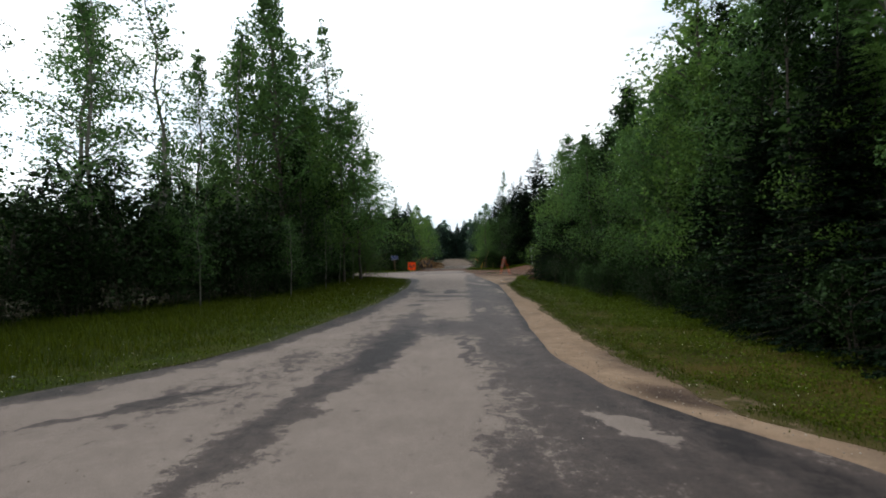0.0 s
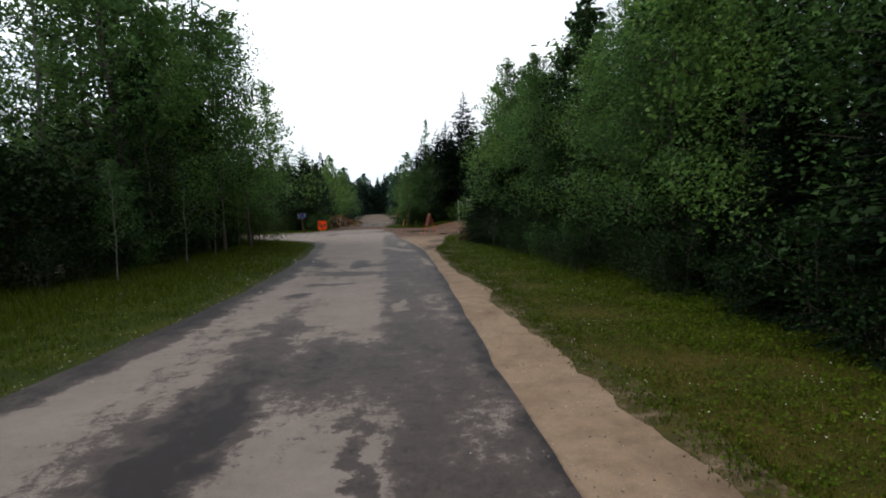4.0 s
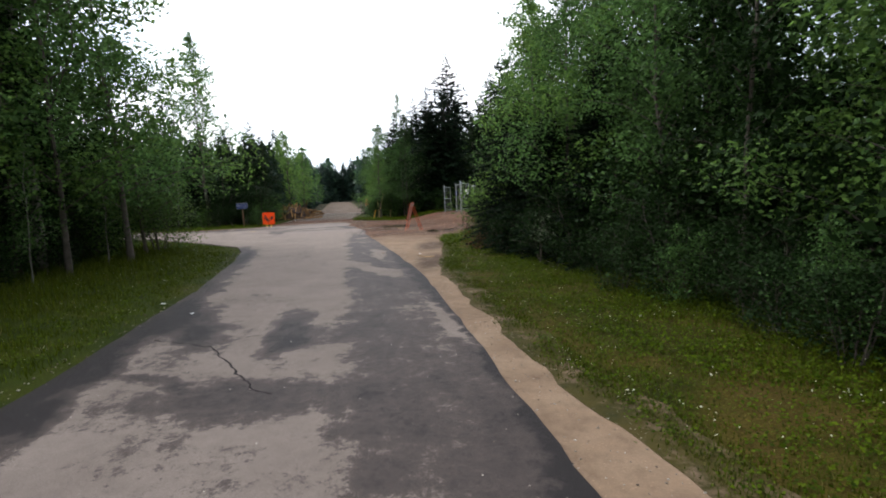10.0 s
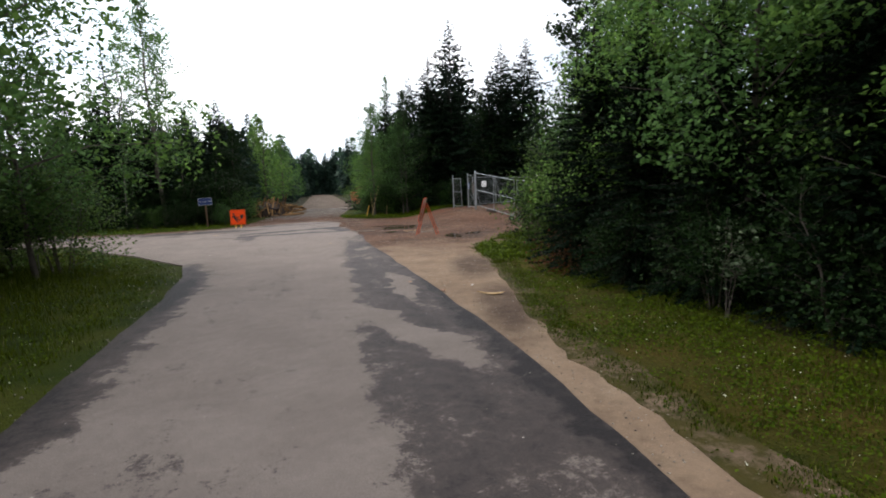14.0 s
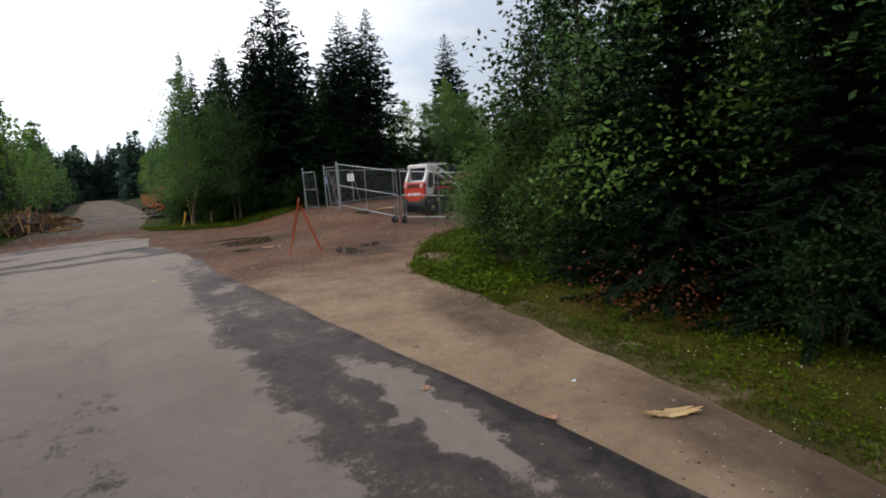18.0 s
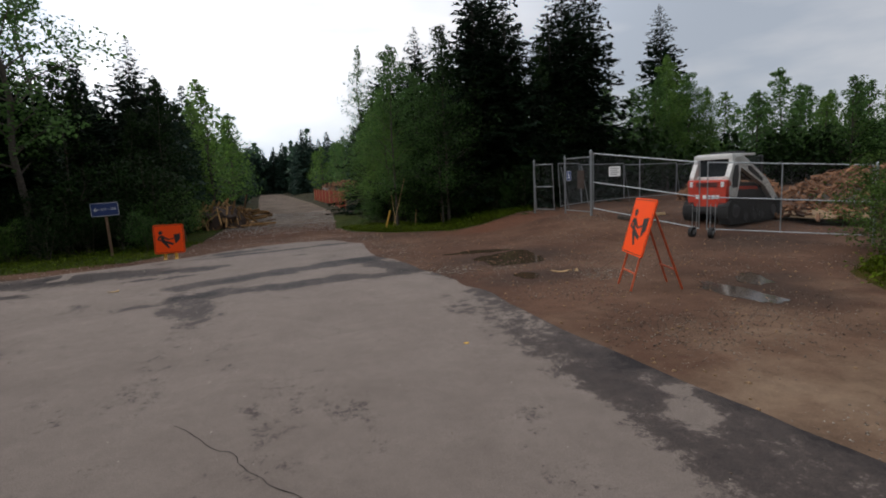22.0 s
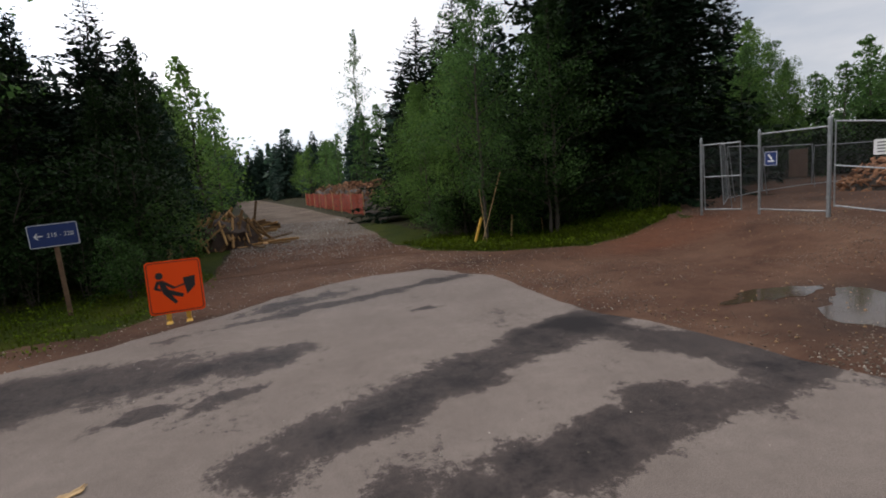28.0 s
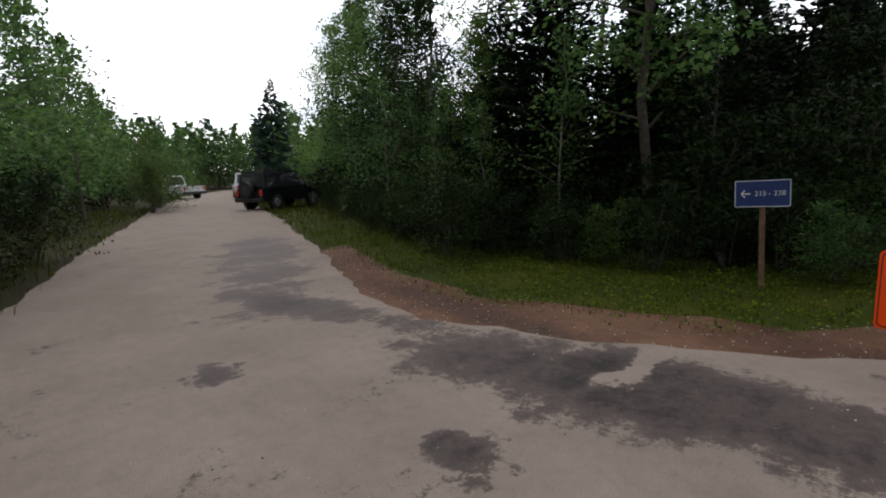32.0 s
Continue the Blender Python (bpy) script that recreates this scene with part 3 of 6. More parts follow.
VERGE_E = [(3.0, -20), (2.6, 3), (2.2, 8), (2.6, 16), (2.9, 24), (3.4, 28), (4.3, 31.5), (6.3, 35), (9.2, 36), (8.2, 32.5), (5.9, 30), (5.5, 26), (5.5, 14), (5.3, 6), (5.6, -20)]
VERGE_W = [(-5.2, -20), (-4.8, 3.4), (-3.9, 5.4), (-2.3, 9), (-1.5, 14), (-1.1, 20), (-1.1, 28), (-1.5, 31.2), (-3.3, 33.6), (-5.2, 36), (-6.5, 37.6), (-9, 38.2), (-9, 36), (-5.8, 33),
           (-5.5, 19), (-7.5, 14), (-9.6, 10), (-10, -20)]
VERGE_N = [(-2.0, 47), (-2.2, 44.4), (-3.2, 42.8), (-6, 41.9), (-8.8, 42.4), (-12, 43.9), (-20, 47.6), (-34, 54), (-34, 55.5), (-20, 50), (-11, 46), (-7, 45.6), (-4, 46.4), (-3, 50), (-2.6, 57), (-1.2, 57), (-1.7, 50)]
VERGE_I = [(2.1, 50), (2.2, 46.8), (3.2, 45.4), (5.2, 44.5), (7.4, 44.4), (8.6, 45.6), (7.6, 46.6), (5.2, 47.0), (4.2, 48.6), (4.2, 57), (3.2, 57)]
for k, v in enumerate((VERGE_E, VERGE_W, VERGE_N, VERGE_I)):
    slab("verge", v, 0.005, 0.03, MAT["verge" if k == 0 else "verge_green"], "mossy yellow-green grass verge", "verge", 0.5, 0.25, 60 + k, 0.8 if k == 3 else 0.0)
slab("shoulder", SAND, 0.014, 0.05, MAT["sand"], "sandy tan gravel shoulder along the asphalt", "shoulder", 0.16, 0.08, 3)
outer = SAND[SAND.index((4.39, 28.48)):]
slab("shoulder_rim", [(x - 0.12, y) for x, y in outer] + [(x + 0.28, y) for x, y in reversed(outer)], 0.0175, 0.03, MAT["fringe"], "ragged mossy rim of the sandy shoulder", "shoulder", 0.2, 0.17, 71)
slab("yard", PAD, 0.010, 0.05, MAT["dirt"], "damp reddish dirt yard with small stones", "yard", 0.4, 0.16, 7, 0.8)
slab("gravel_road", GRAVEL, 0.0145, 0.05, MAT["gravel"], "pale gravel road running on into the woods", "road", 0.3, 0.12, 11)
slab("road", ASPHALT, 0.034, 0.08, MAT["asphalt"], "worn grey asphalt road with damp dark patches", "road", 0.25, 0.045, 17)


def blob(cx, cy, rx, ry, turn, seed):
    """A rounded, uneven outline."""
    out = []
    for i in range(36):
        a = 2 * math.pi * i / 36
        q = 1 + 0.55 * noise.noise((math.cos(a) * 1.1, math.sin(a) * 1.1, seed)) + 0.25 * noise.noise((math.cos(a) * 3.4, math.sin(a) * 3.4, seed + 9))
        p = Matrix.Rotation(radians(turn), 2) @ Vector((rx * q * math.cos(a), ry * q * math.sin(a)))
        out.append((cx + p.x, cy + p.y))
    return out


PUDDLES = [blob(4.0, 39.95, 0.7, 0.22, -6, 1.0), blob(4.2, 38.75, 0.95, 0.62, 40, 2.0), blob(3.5, 37.0, 0.28, 0.14, 75, 3.0), blob(5.15, 34.6, 0.75, 0.24, 88, 5.0), blob(5.95, 35.1, 0.42, 0.2, 55, 6.0)]
for k, p in enumerate(PUDDLES):
    slab("puddle", p, 0.016, 0.02, MAT["water"], "shallow brown rain puddle in the dirt yard", "puddle", 0.2, 0.03, 30 + k)["kind"] = "stuff"

# ---- trees ----
def tubes(lines, sides=5):
    """Tapered tubes along lines of points with radii; returns verts and quads."""
    vs, fs = [], []
    for pts, radii in lines:
        base = len(vs)
        for i, (p, r) in enumerate(zip(pts, radii)):
            d = (pts[min(i + 1, len(pts) - 1)] - pts[max(i - 1, 0)]).normalized()
            u = d.cross(Vector((0.31, 0.95, 0.05))).normalized()
            w = d.cross(u)
            for k in range(sides):
                a = 2 * math.pi * k / sides
                vs.append(p + (u * math.cos(a) + w * math.sin(a)) * r)
        for i in range(len(pts) - 1):
            for k in range(sides):
                a, b = base + i * sides + k, base + i * sides + (k + 1) % sides
                fs.append((a, b, b + sides, a + sides))
    return [tuple(v) for v in vs], fs


def leaves(centres, size, rng, lift=0.5, slim=0.62):
    """One folded, pointed leaf at each centre: four corners each."""
    n = len(centres)
    nor = rng.normal(size=(n, 3))
    nor[:, 2] = np.abs(nor[:, 2]) + lift
    nor /= np.linalg.norm(nor, axis=1)[:, None]
    t = np.cross(nor, rng.normal(size=(n, 3)))
    t /= np.linalg.norm(t, axis=1)[:, None]
    b = np.cross(nor, t)
    s = size * rng.uniform(0.6, 1.35, n)[:, None]
    c = np.asarray(centres)
    fold = nor * s * 0.14
    v = np.stack([c - t * s, c - b * s * slim + fold, c + t * s, c + b * s * slim + fold], 1)
    return v.reshape(-1, 3), np.arange(4 * n).reshape(-1, 4)


def broadleaf(name, h, base, radius, size, count, seed, bark, leaf, label, lean=0.04, thick=0.011, stems=1, shape=0.6, loose=0.16):
    """A broadleaved tree: tapered trunk, limbs, and a crown of single leaves in clumps along the limbs."""
    rng = np.random.default_rng(seed)
    tree = empty(name, pose(0, 0, -500), label, "tree" if h > 3 else "shrub", "")
    lines, spots = [], []
    for s in range(stems):
        out = rng.uniform(0, 2 * math.pi)
        spread = (0 if stems == 1 else rng.uniform(0.15, 0.5)) * radius
        hh = h * (1 if s == 0 else rng.uniform(0.6, 0.95))
        n = 9
        wob = rng.normal(size=(n, 2)) * lean * hh * 0.25
        wob[0] = 0
        pts = [Vector((spread * 0.3 * math.cos(out) + (spread * math.cos(out)) * (i / (n - 1)) + wob[i, 0] * (i / n), spread * 0.3 * math.sin(out) + (spread * math.sin(out)) * (i / (n - 1)) + wob[i, 1] * (i / n), hh * i / (n - 1) - 0.05)) for i in range(n)]
        r0 = thick * hh
        lines.append((pts, [r0 * (1.25 if i == 0 else 1) * (1 - 0.93 * i / (n - 1)) + 0.004 for i in range(n)]))
        limbs = int((10 + 3.2 * (hh - base)) / (1 if stems == 1 else 1.6))
        for k in range(limbs):
            f = (k + rng.uniform(0, 1)) / limbs
            z = base * (hh / h) + (hh * 0.97 - base * (hh / h)) * f
            i = min(n - 2, int(z / hh * (n - 1)))
            o = pts[i].lerp(pts[i + 1], z / hh * (n - 1) - i)
            a = k * 2.4 + rng.uniform(-0.5, 0.5)
            up = rng.uniform(0.25, 0.75) + 0.5 * f
            ln = radius * (math.sin(math.pi * min(1, (f * 0.86 + 0.14)) ** shape) * 0.85 + 0.18) * rng.uniform(0.65, 1.25)
            d = Vector((math.cos(a), math.sin(a), up)).normalized()
            tip = o + d * ln + Vector((0, 0, -0.10 * ln))
            mid = o.lerp(tip, 0.5) + Vector((*rng.normal(size=2) * 0.06 * ln, 0.08 * ln))
            lr = max(0.006, r0 * 0.32 * (1 - 0.7 * f))
            lines.append(([o, mid, tip], [lr, lr * 0.6, 0.003]))
            for j in range(max(3, int(5 * ln / radius + 3))):
                q = rng.uniform(0.25, 1.08)
                c = (o.lerp(mid, q * 2) if q < 0.5 else mid.lerp(tip, q * 2 - 1)) + Vector(rng.normal(size=3) * 0.10 * ln)
                spots.append((*c, 0.10 + loose * ln))
        for j in range(9):
            c = pts[-1].lerp(pts[-3], j / 8)
            spots.append((*c, 0.10 + 0.05 * j * radius * 0.4))
    v, f = tubes(lines)
    raw("trunk", v, f, bark, tree, True)
    spots = np.array(spots)
    pick = rng.integers(0, len(spots), count)
    off = rng.normal(size=(count, 3))
    off *= np.minimum(1, 1.25 / np.linalg.norm(off, axis=1))[:, None]
    c = spots[pick, :3] + off * spots[pick, 3:4] * np.array([1, 1, 0.75])
    c[:, 2] = np.maximum(c[:, 2], 0.06)
    v, f = leaves(c, size, rng)
    raw("crown", v, f, leaf, tree)
    return tree


def spruce(name, h, radius, seed, label, leaf, boughs=260, bare=0.03, dense=9.0, size=1.0, rag=1.0):
    """A spruce: straight trunk and drooping boughs at all heights, each with many needled twigs that hang from it."""
    rng = np.random.default_rng(seed)
    tree = empty(name, pose(0, 0, -500), label, "tree", "")
    n = 7
    lines = [([Vector((0, 0, h * i / (n - 1) - 0.05)) for i in range(n)], [0.012 * h * (1 - 0.95 * i / (n - 1)) + 0.006 for i in range(n)])]
    q = []
    for w in range(boughs):
        f = ((w + rng.uniform(0, 1)) / boughs) ** 1.12
        z = h * (bare + (0.985 - bare) * f)
        a = w * 2.39996 + rng.uniform(-0.5, 0.5)
        ln = (radius * (1 - f) ** 0.8 + 0.07) * (1 - 0.30 * rag + 0.5 * rag * rng.uniform(0, 1))
        rise = 0.55 * f - 0.20 + rng.uniform(-0.10, 0.10)
        d = np.array([math.cos(a), math.sin(a), 0])
        side = np.array([-d[1], d[0], 0])
        o = np.array([0, 0, z])
        m = max(4, int(ln * dense))
        for j in range(m):
            g = (j + rng.uniform(0.2, 1)) / m
            p = o + d * ln * g + np.array([0, 0, ln * (rise * g - 0.20 * g * g + 0.12 * g ** 4)])
            fine = 0.35 + 0.65 * min(1.0, (1 - f) * 3.0)
            tw = fine * (0.36 * (1 - 0.5 * g) * min(1.0, 0.3 + 0.7 * ln) + 0.05) * size
            for sg in (-1, 1):
                e = d * rng.uniform(0.2, 0.9) + side * sg * rng.uniform(0.35, 1.0) + np.array([0, 0, rng.uniform(-0.75, 0.10) + 0.5 * f])
                e = e / np.linalg.norm(e) * tw * rng.uniform(0.6, 1.3)
                wv = np.cross(e, np.array([0, 0, 1.0]) + rng.normal(size=3) * 0.8)
                wv = wv / (np.linalg.norm(wv) + 1e-6) * 0.045 * size * fine * rng.uniform(0.7, 1.5)
                q.append((p - wv * 0.5, p + e * 0.55 - wv, p + e, p + e * 0.55 + wv))
        if ln > 0.5:
            tip = o + d * ln + np.array([0, 0, ln * (rise - 0.08)])
            lines.append(([Vector(o), Vector(o + (tip - o) * 0.5 + np.array([0, 0, 0.02])), Vector(tip)], [0.006 + 0.008 * ln, 0.008, 0.003]))
    v, f = tubes(lines, 4)
    raw("trunk", v, f, MAT["bark_spruce"], tree, True)
    v = np.array(q).reshape(-1, 3)
    raw("crown", v, np.arange(len(v)).reshape(-1, 4), leaf, tree)
    return tree


KINDS = {
    "aspen_near": [broadleaf("aspen_tree", 7.0, 1.0, 2.0, 0.040, 12000, 11 + i, MAT["bark"], MAT["leaf" if i != 1 else "leaf_light"], "leafy young aspen with dark green leaves at the wood's edge", thick=0.0075, loose=0.13) for i in range(4)],
    # Same young aspen, carrying the shaded copy of the leaf colour.
    "aspen_dark": [broadleaf("alder_tree", 7.0, 0.3, 1.75, 0.051, 6500, 16 + i, MAT["bark"], MAT["leaf_dark"], "young aspen at the wood's edge, leaves darkened for shade", thick=0.0075, loose=0.13) for i in range(2)],
    "aspen_mid": [broadleaf("aspen_tree", 7.5, 0.7, 2.0, 0.105, 2000, 21 + i, MAT["bark"], MAT["leaf" if i != 1 else "leaf_light"], "leafy aspen with a rounded green crown inside the wood") for i in range(3)],
    "aspen_tall": [broadleaf("poplar_tree", 12.5, 2.4, 2.2, 0.070, 7000, 31 + i, MAT["bark"], MAT["leaf" if i else "leaf_light"], "tall poplar with a slim dark trunk and airy crown", 0.05, 0.009, 1, 0.7, 0.11) for i in range(3)],
    "birch_sparse": [broadleaf("birch_tree", 11.0, 3.0, 1.5, 0.06, 3400, 41 + i, MAT["bark_pale"], MAT["leaf"], "thin birch with a pale trunk and sparse leaves", 0.06, 0.008, 1, 0.8, 0.10) for i in range(2)],
    "shrub": [broadleaf("shrub", 2.2, 0.10, 1.1, 0.036, 3800, 51 + i, MAT["bark"], MAT["leaf" if i != 1 else "leaf_light"], "dense green leafy shrub under the trees", 0.1, 0.008, 5) for i in range(3)],
    # Shrubs and thickets whose leaf colour has the shade painted in.
    "shrub_dark": [broadleaf("shrub", 2.2, 0.10, 1.1, 0.038, 3400, 54 + i, MAT["bark"], MAT["leaf_dark"], "dense shrub, leaves darkened for the wood's shade", 0.1, 0.008, 5) for i in range(2)],
    "thicket": [broadleaf("thicket_shrub", 2.4, 0.05, 1.4, 0.12, 760, 56 + i, MAT["bark"], MAT["leaf_dark"], "undergrowth shrub inside the wood, leaves darkened for shade", 0.1, 0.008, 4) for i in range(2)],
    "willow": [broadleaf("willow_bush", 2.6, 0.2, 1.2, 0.036, 6000, 61 + i, MAT["bark"], MAT["leaf_willow"], "grey-green willow bush with narrow leaves", 0.12, 0.008, 6) for i in range(2)],
    "pale_shrub": [broadleaf("silvery_shrub", 1.3, 0.85, 0.42, 0.034, 260, 65, MAT["bark"], MAT["leaf_pale"], "small silvery shrub with pale leaves before the dark wood", 0.12, 0.008, 3)],
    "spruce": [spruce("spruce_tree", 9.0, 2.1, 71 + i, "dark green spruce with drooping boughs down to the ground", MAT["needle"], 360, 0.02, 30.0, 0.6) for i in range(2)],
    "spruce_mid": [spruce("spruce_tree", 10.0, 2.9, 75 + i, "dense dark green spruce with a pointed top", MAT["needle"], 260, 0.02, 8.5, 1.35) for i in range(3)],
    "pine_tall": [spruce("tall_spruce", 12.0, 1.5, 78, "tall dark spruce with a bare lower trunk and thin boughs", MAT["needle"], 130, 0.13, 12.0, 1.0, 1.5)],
    "spruce_far": [spruce("spruce_tree", 8.5, 1.7, 81 + i, "slim spruce standing far off, needles paled for haze", MAT["needle_far"], 120, 0.04, 3.2, 2.8) for i in range(2)],
    "far_aspen": [broadleaf("far_aspen", 8.0, 0.3, 2.3, 0.24, 460, 95, MAT["bark"], MAT["leaf"], "leafy aspen far down the side road")],
    "sapling": [broadleaf("sapling", 3.4, 0.9, 0.7, 0.036, 900, 91 + i, MAT["bark_pale"], MAT["leaf"], "slender young sapling with a pale stem", 0.1, 0.006, 1) for i in range(2)],
}


def plant(kind, x, y, scale, rng, group, turn=None):
    pool = KINDS[kind]
    src = pool[int(rng.integers(0, len(pool)))]
    s = scale * rng.uniform(0.92, 1.08)
    m = Matrix.LocRotScale((x, y, hz(x, y)), Euler((rng.normal() * 0.03, rng.normal() * 0.03, rng.uniform(0, 6.28) if turn is None else turn)), (s * rng.uniform(0.9, 1.1), s * rng.uniform(0.9, 1.1), s))
    return tagged(copy_thing(src, m), group=group)


def belt(seed, region, spacing, kinds, scale, group, keep=1.2, line=None):
    """Trees strewn over a region (x0, x1, y0, y1) at about one spacing, kept off the roads."""
    rng = np.random.default_rng(seed)
    x0, x1, y0, y1 = region
    y, row = y0, 0
    while y < y1:
        x = x0 + (row % 2) * spacing * 0.5
        while x < x1:
            px, py = x + rng.normal() * spacing * 0.22, y + rng.normal() * spacing * 0.22
            if clear_of(px, py, keep) and (line is None or line(px, py)):
                plant(kinds[int(rng.integers(0, len(kinds)))], px, py, rng.uniform(*scale), rng, group)
            x += spacing
        y += spacing * 0.87
        row += 1


RIGHT, LEFT, NORTH, ISLE, BACK = "trees right of the road", "trees left of the road", "trees north of the side road", "trees between the gravel road and the yard", "trees behind the yard"
rng = np.random.default_rng(5)
# Wood on the east side of the road: dark spruces among leafy aspens.
for x, y, s in ((6.3, 1.6, 0.55), (6.1, 3.4, 0.6), (6.05, 5.2, 0.56), (5.95, 7.0, 0.56), (5.9, 8.8, 0.5), (5.85, 10.4, 0.42), (6.6, 12.4, 0.5), (6.2, 22.6, 0.5), (5.9, 24.4, 0.42), (5.75, 25.8, 0.48), (5.85, 27.2, 0.52), (6.2, 28.4, 0.42), (7.4, -0.5, 0.9), (7.6, 14.5, 0.6), (7.8, 24.5, 0.7)):
    plant("spruce", x, y, s, rng, RIGHT)
for i in range(19):
    y = -2 + i * 1.75
    near_spruce = abs(y - 22.6) < 0.9 or abs(y - 27.3) < 0.9
    plant("aspen_dark" if i % 6 == 0 else "aspen_near", 6.55 + rng.uniform(-0.25, 0.4) + (0.7 if near_spruce or y > 27 else 0), y, rng.uniform(0.8, 0.93) * (0.72 if y < 7 else 1.06 if y < 15 else 0.98 if y < 20 else 0.95 if y > 27 else 1.12 if y > 24 else 1.0), rng, RIGHT)
    plant("birch_sparse" if y < 7 else "aspen_near" if i % 2 else "aspen_dark", 7.6 + rng.uniform(-0.3, 0.3), y + 0.9, rng.uniform(0.95, 1.1) * (0.8 if y < 9 else 1.02 if y < 15 else 1.0), rng, RIGHT)
for i in range(30):
    y = -1 + i * 1.12
    if i % 2 == 0:
        plant("shrub" if 16 < y < 24 else "shrub_dark", 5.9 + rng.uniform(-0.2, 0.3), y, rng.uniform(0.4, 0.62), rng, RIGHT)
    if y < 28:
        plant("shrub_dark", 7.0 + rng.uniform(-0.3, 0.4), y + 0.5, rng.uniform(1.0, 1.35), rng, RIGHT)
# Added row of darkened shrubs; stands in for shade under the boughs.
edge_rng = np.random.default_rng(15)
for i in range(25):
    plant("shrub_dark", 5.6 + edge_rng.uniform(-0.35, 0.4), 0.5 + i * 1.05 + edge_rng.uniform(-0.4, 0.4), edge_rng.uniform(0.32, 0.78), edge_rng, RIGHT)
for x, y, s in ((7.4, 13.2, 0.8),):
    plant("aspen_tall", x, y, s, rng, RIGHT)
for x, y, s in ((5.35, 23.5, 0.78), (5.6, 24.9, 0.72)):
    plant("pale_shrub", x, y, s, rng, RIGHT)
for x, y, s in ((6.1, 29.2, 0.85), (6.75, 30.4, 0.95), (7.7, 31.9, 1.0), (8.9, 33.3, 0.95), (7.8, 30.4, 1.35), (9.2, 32.0, 1.4), (10.2, 33.9, 0.9), (10.6, 35.3, 0.85), (9.2, 35.0, 0.75), (9.9, 35.7, 0.8), (8.6, 34.5, 0.45)):
    plant("willow", x, y, s, rng, RIGHT)
for x, y, s in ((11.0, 34.9, 0.8), (11.9, 34.3, 0.9), (12.6, 34.4, 0.8), (13.8, 33.2, 0.85)):
    plant("aspen_dark", x, y, s, rng, RIGHT)
    plant("shrub_dark", x - 0.4, y + 0.3, s, rng, RIGHT)
belt(124, (8.4, 12.4, -5, 9), 2.4, ["thicket", "aspen_mid", "thicket"], (0.7, 0.9), RIGHT, 1.5)
belt(101, (8.4, 12.4, 9.5, 29), 1.9, ["aspen_mid", "thicket", "aspen_mid", "thicket"], (0.95, 1.2), RIGHT, 1.5)
belt(102, (11.8, 16, -5, 31), 4.4, ["aspen_mid"], (0.85, 1.0), RIGHT, 1.5)
# Wood on the west side.
for i in range(31):
    y = -3 + i * 1.15
    x = -9.4 + min(1, max(0, (y - 10) / 8)) * 3.9
    plant("shrub_dark" if i % 5 or y < 16 else "shrub", x + 0.1 + rng.uniform(-0.25, 0.25), y, rng.uniform(0.45, 0.8), rng, LEFT)
    plant("shrub_dark", x - 1.1 + rng.uniform(-0.3, 0.3), y + 0.4, rng.uniform(1.2, 1.6) * (1.25 if y < 19 else 1.0), rng, LEFT)
    if i % 2:
        plant("aspen_dark" if i % 4 == 1 else "aspen_near", x - 0.3 + rng.uniform(-0.4, 0.3), y + 0.5, rng.uniform(0.38, 0.5) if 3 < y < 20.5 else rng.uniform(0.7, 0.95) if i % 4 == 1 else rng.uniform(1.1, 1.3), rng, LEFT)
    elif 7 < y < 14.5:
        plant("birch_sparse", x - 0.8, y, 0.8, rng, LEFT)
    elif y > 21:
        plant("aspen_tall", x - 1.2 + rng.uniform(-0.5, 0.4), y, rng.uniform(0.82, 0.95) * (1.22 if 15 < y < 29 else 1.0), rng, LEFT)
    if i % 3 == 0 and y > 12:
        plant("sapling", x + 0.7 + rng.uniform(-0.1, 0.3), y, rng.uniform(0.7, 1.0), rng, LEFT)
belt(123, (-17, -9.0, -5, 18), 3.4, ["birch_sparse", "thicket", "thicket", "thicket"], (0.8, 1.05), LEFT, 1.6, lambda x, y: x < -11.4 + min(1, max(0, (y - 10) / 8)) * 3.6)
belt(125, (-8.6, -6.4, 23, 33), 2.4, ["aspen_tall", "aspen_near"], (0.85, 1.0), LEFT, 1.5)
belt(103, (-17, -8.0, 23.5, 34), 2.8, ["aspen_tall", "thicket", "thicket", "birch_sparse"], (0.8, 1.05), LEFT, 1.6, lambda x, y: x < -11.4 + min(1, max(0, (y - 10) / 8)) * 3.6)
for x, y, s in ((-6.2, 24.0, 1.15), (-5.6, 27.0, 1.2), (-8.0, 20.5, 1.05), (-9.6, 18.6, 1.1), (-12.0, 17.0, 1.1)):
    plant("birch_sparse", x, y, s, np.random.default_rng(int(10 * y)), LEFT)
for x, y, s in ((-4.25, 28.6, 1.38), (-4.7, 26.2, 1.3), (-4.5, 30.6, 0.95)):
    plant("aspen_near", x, y, s, np.random.default_rng(int(10 * y)), LEFT)
for x, y, s in ((-4.3, 31.3, 1.0), (-5.6, 29.4, 1.1), (-6.2, 32.6, 1.1)):
    plant("willow", x, y, s, rng, LEFT)


# Between the side road and the gravel road.
def north_line(x, y):
    return y > (45.9 if x > -5 else 45.2 if x > -10.6 else 45.3 + 0.5 * (-10.6 - x))


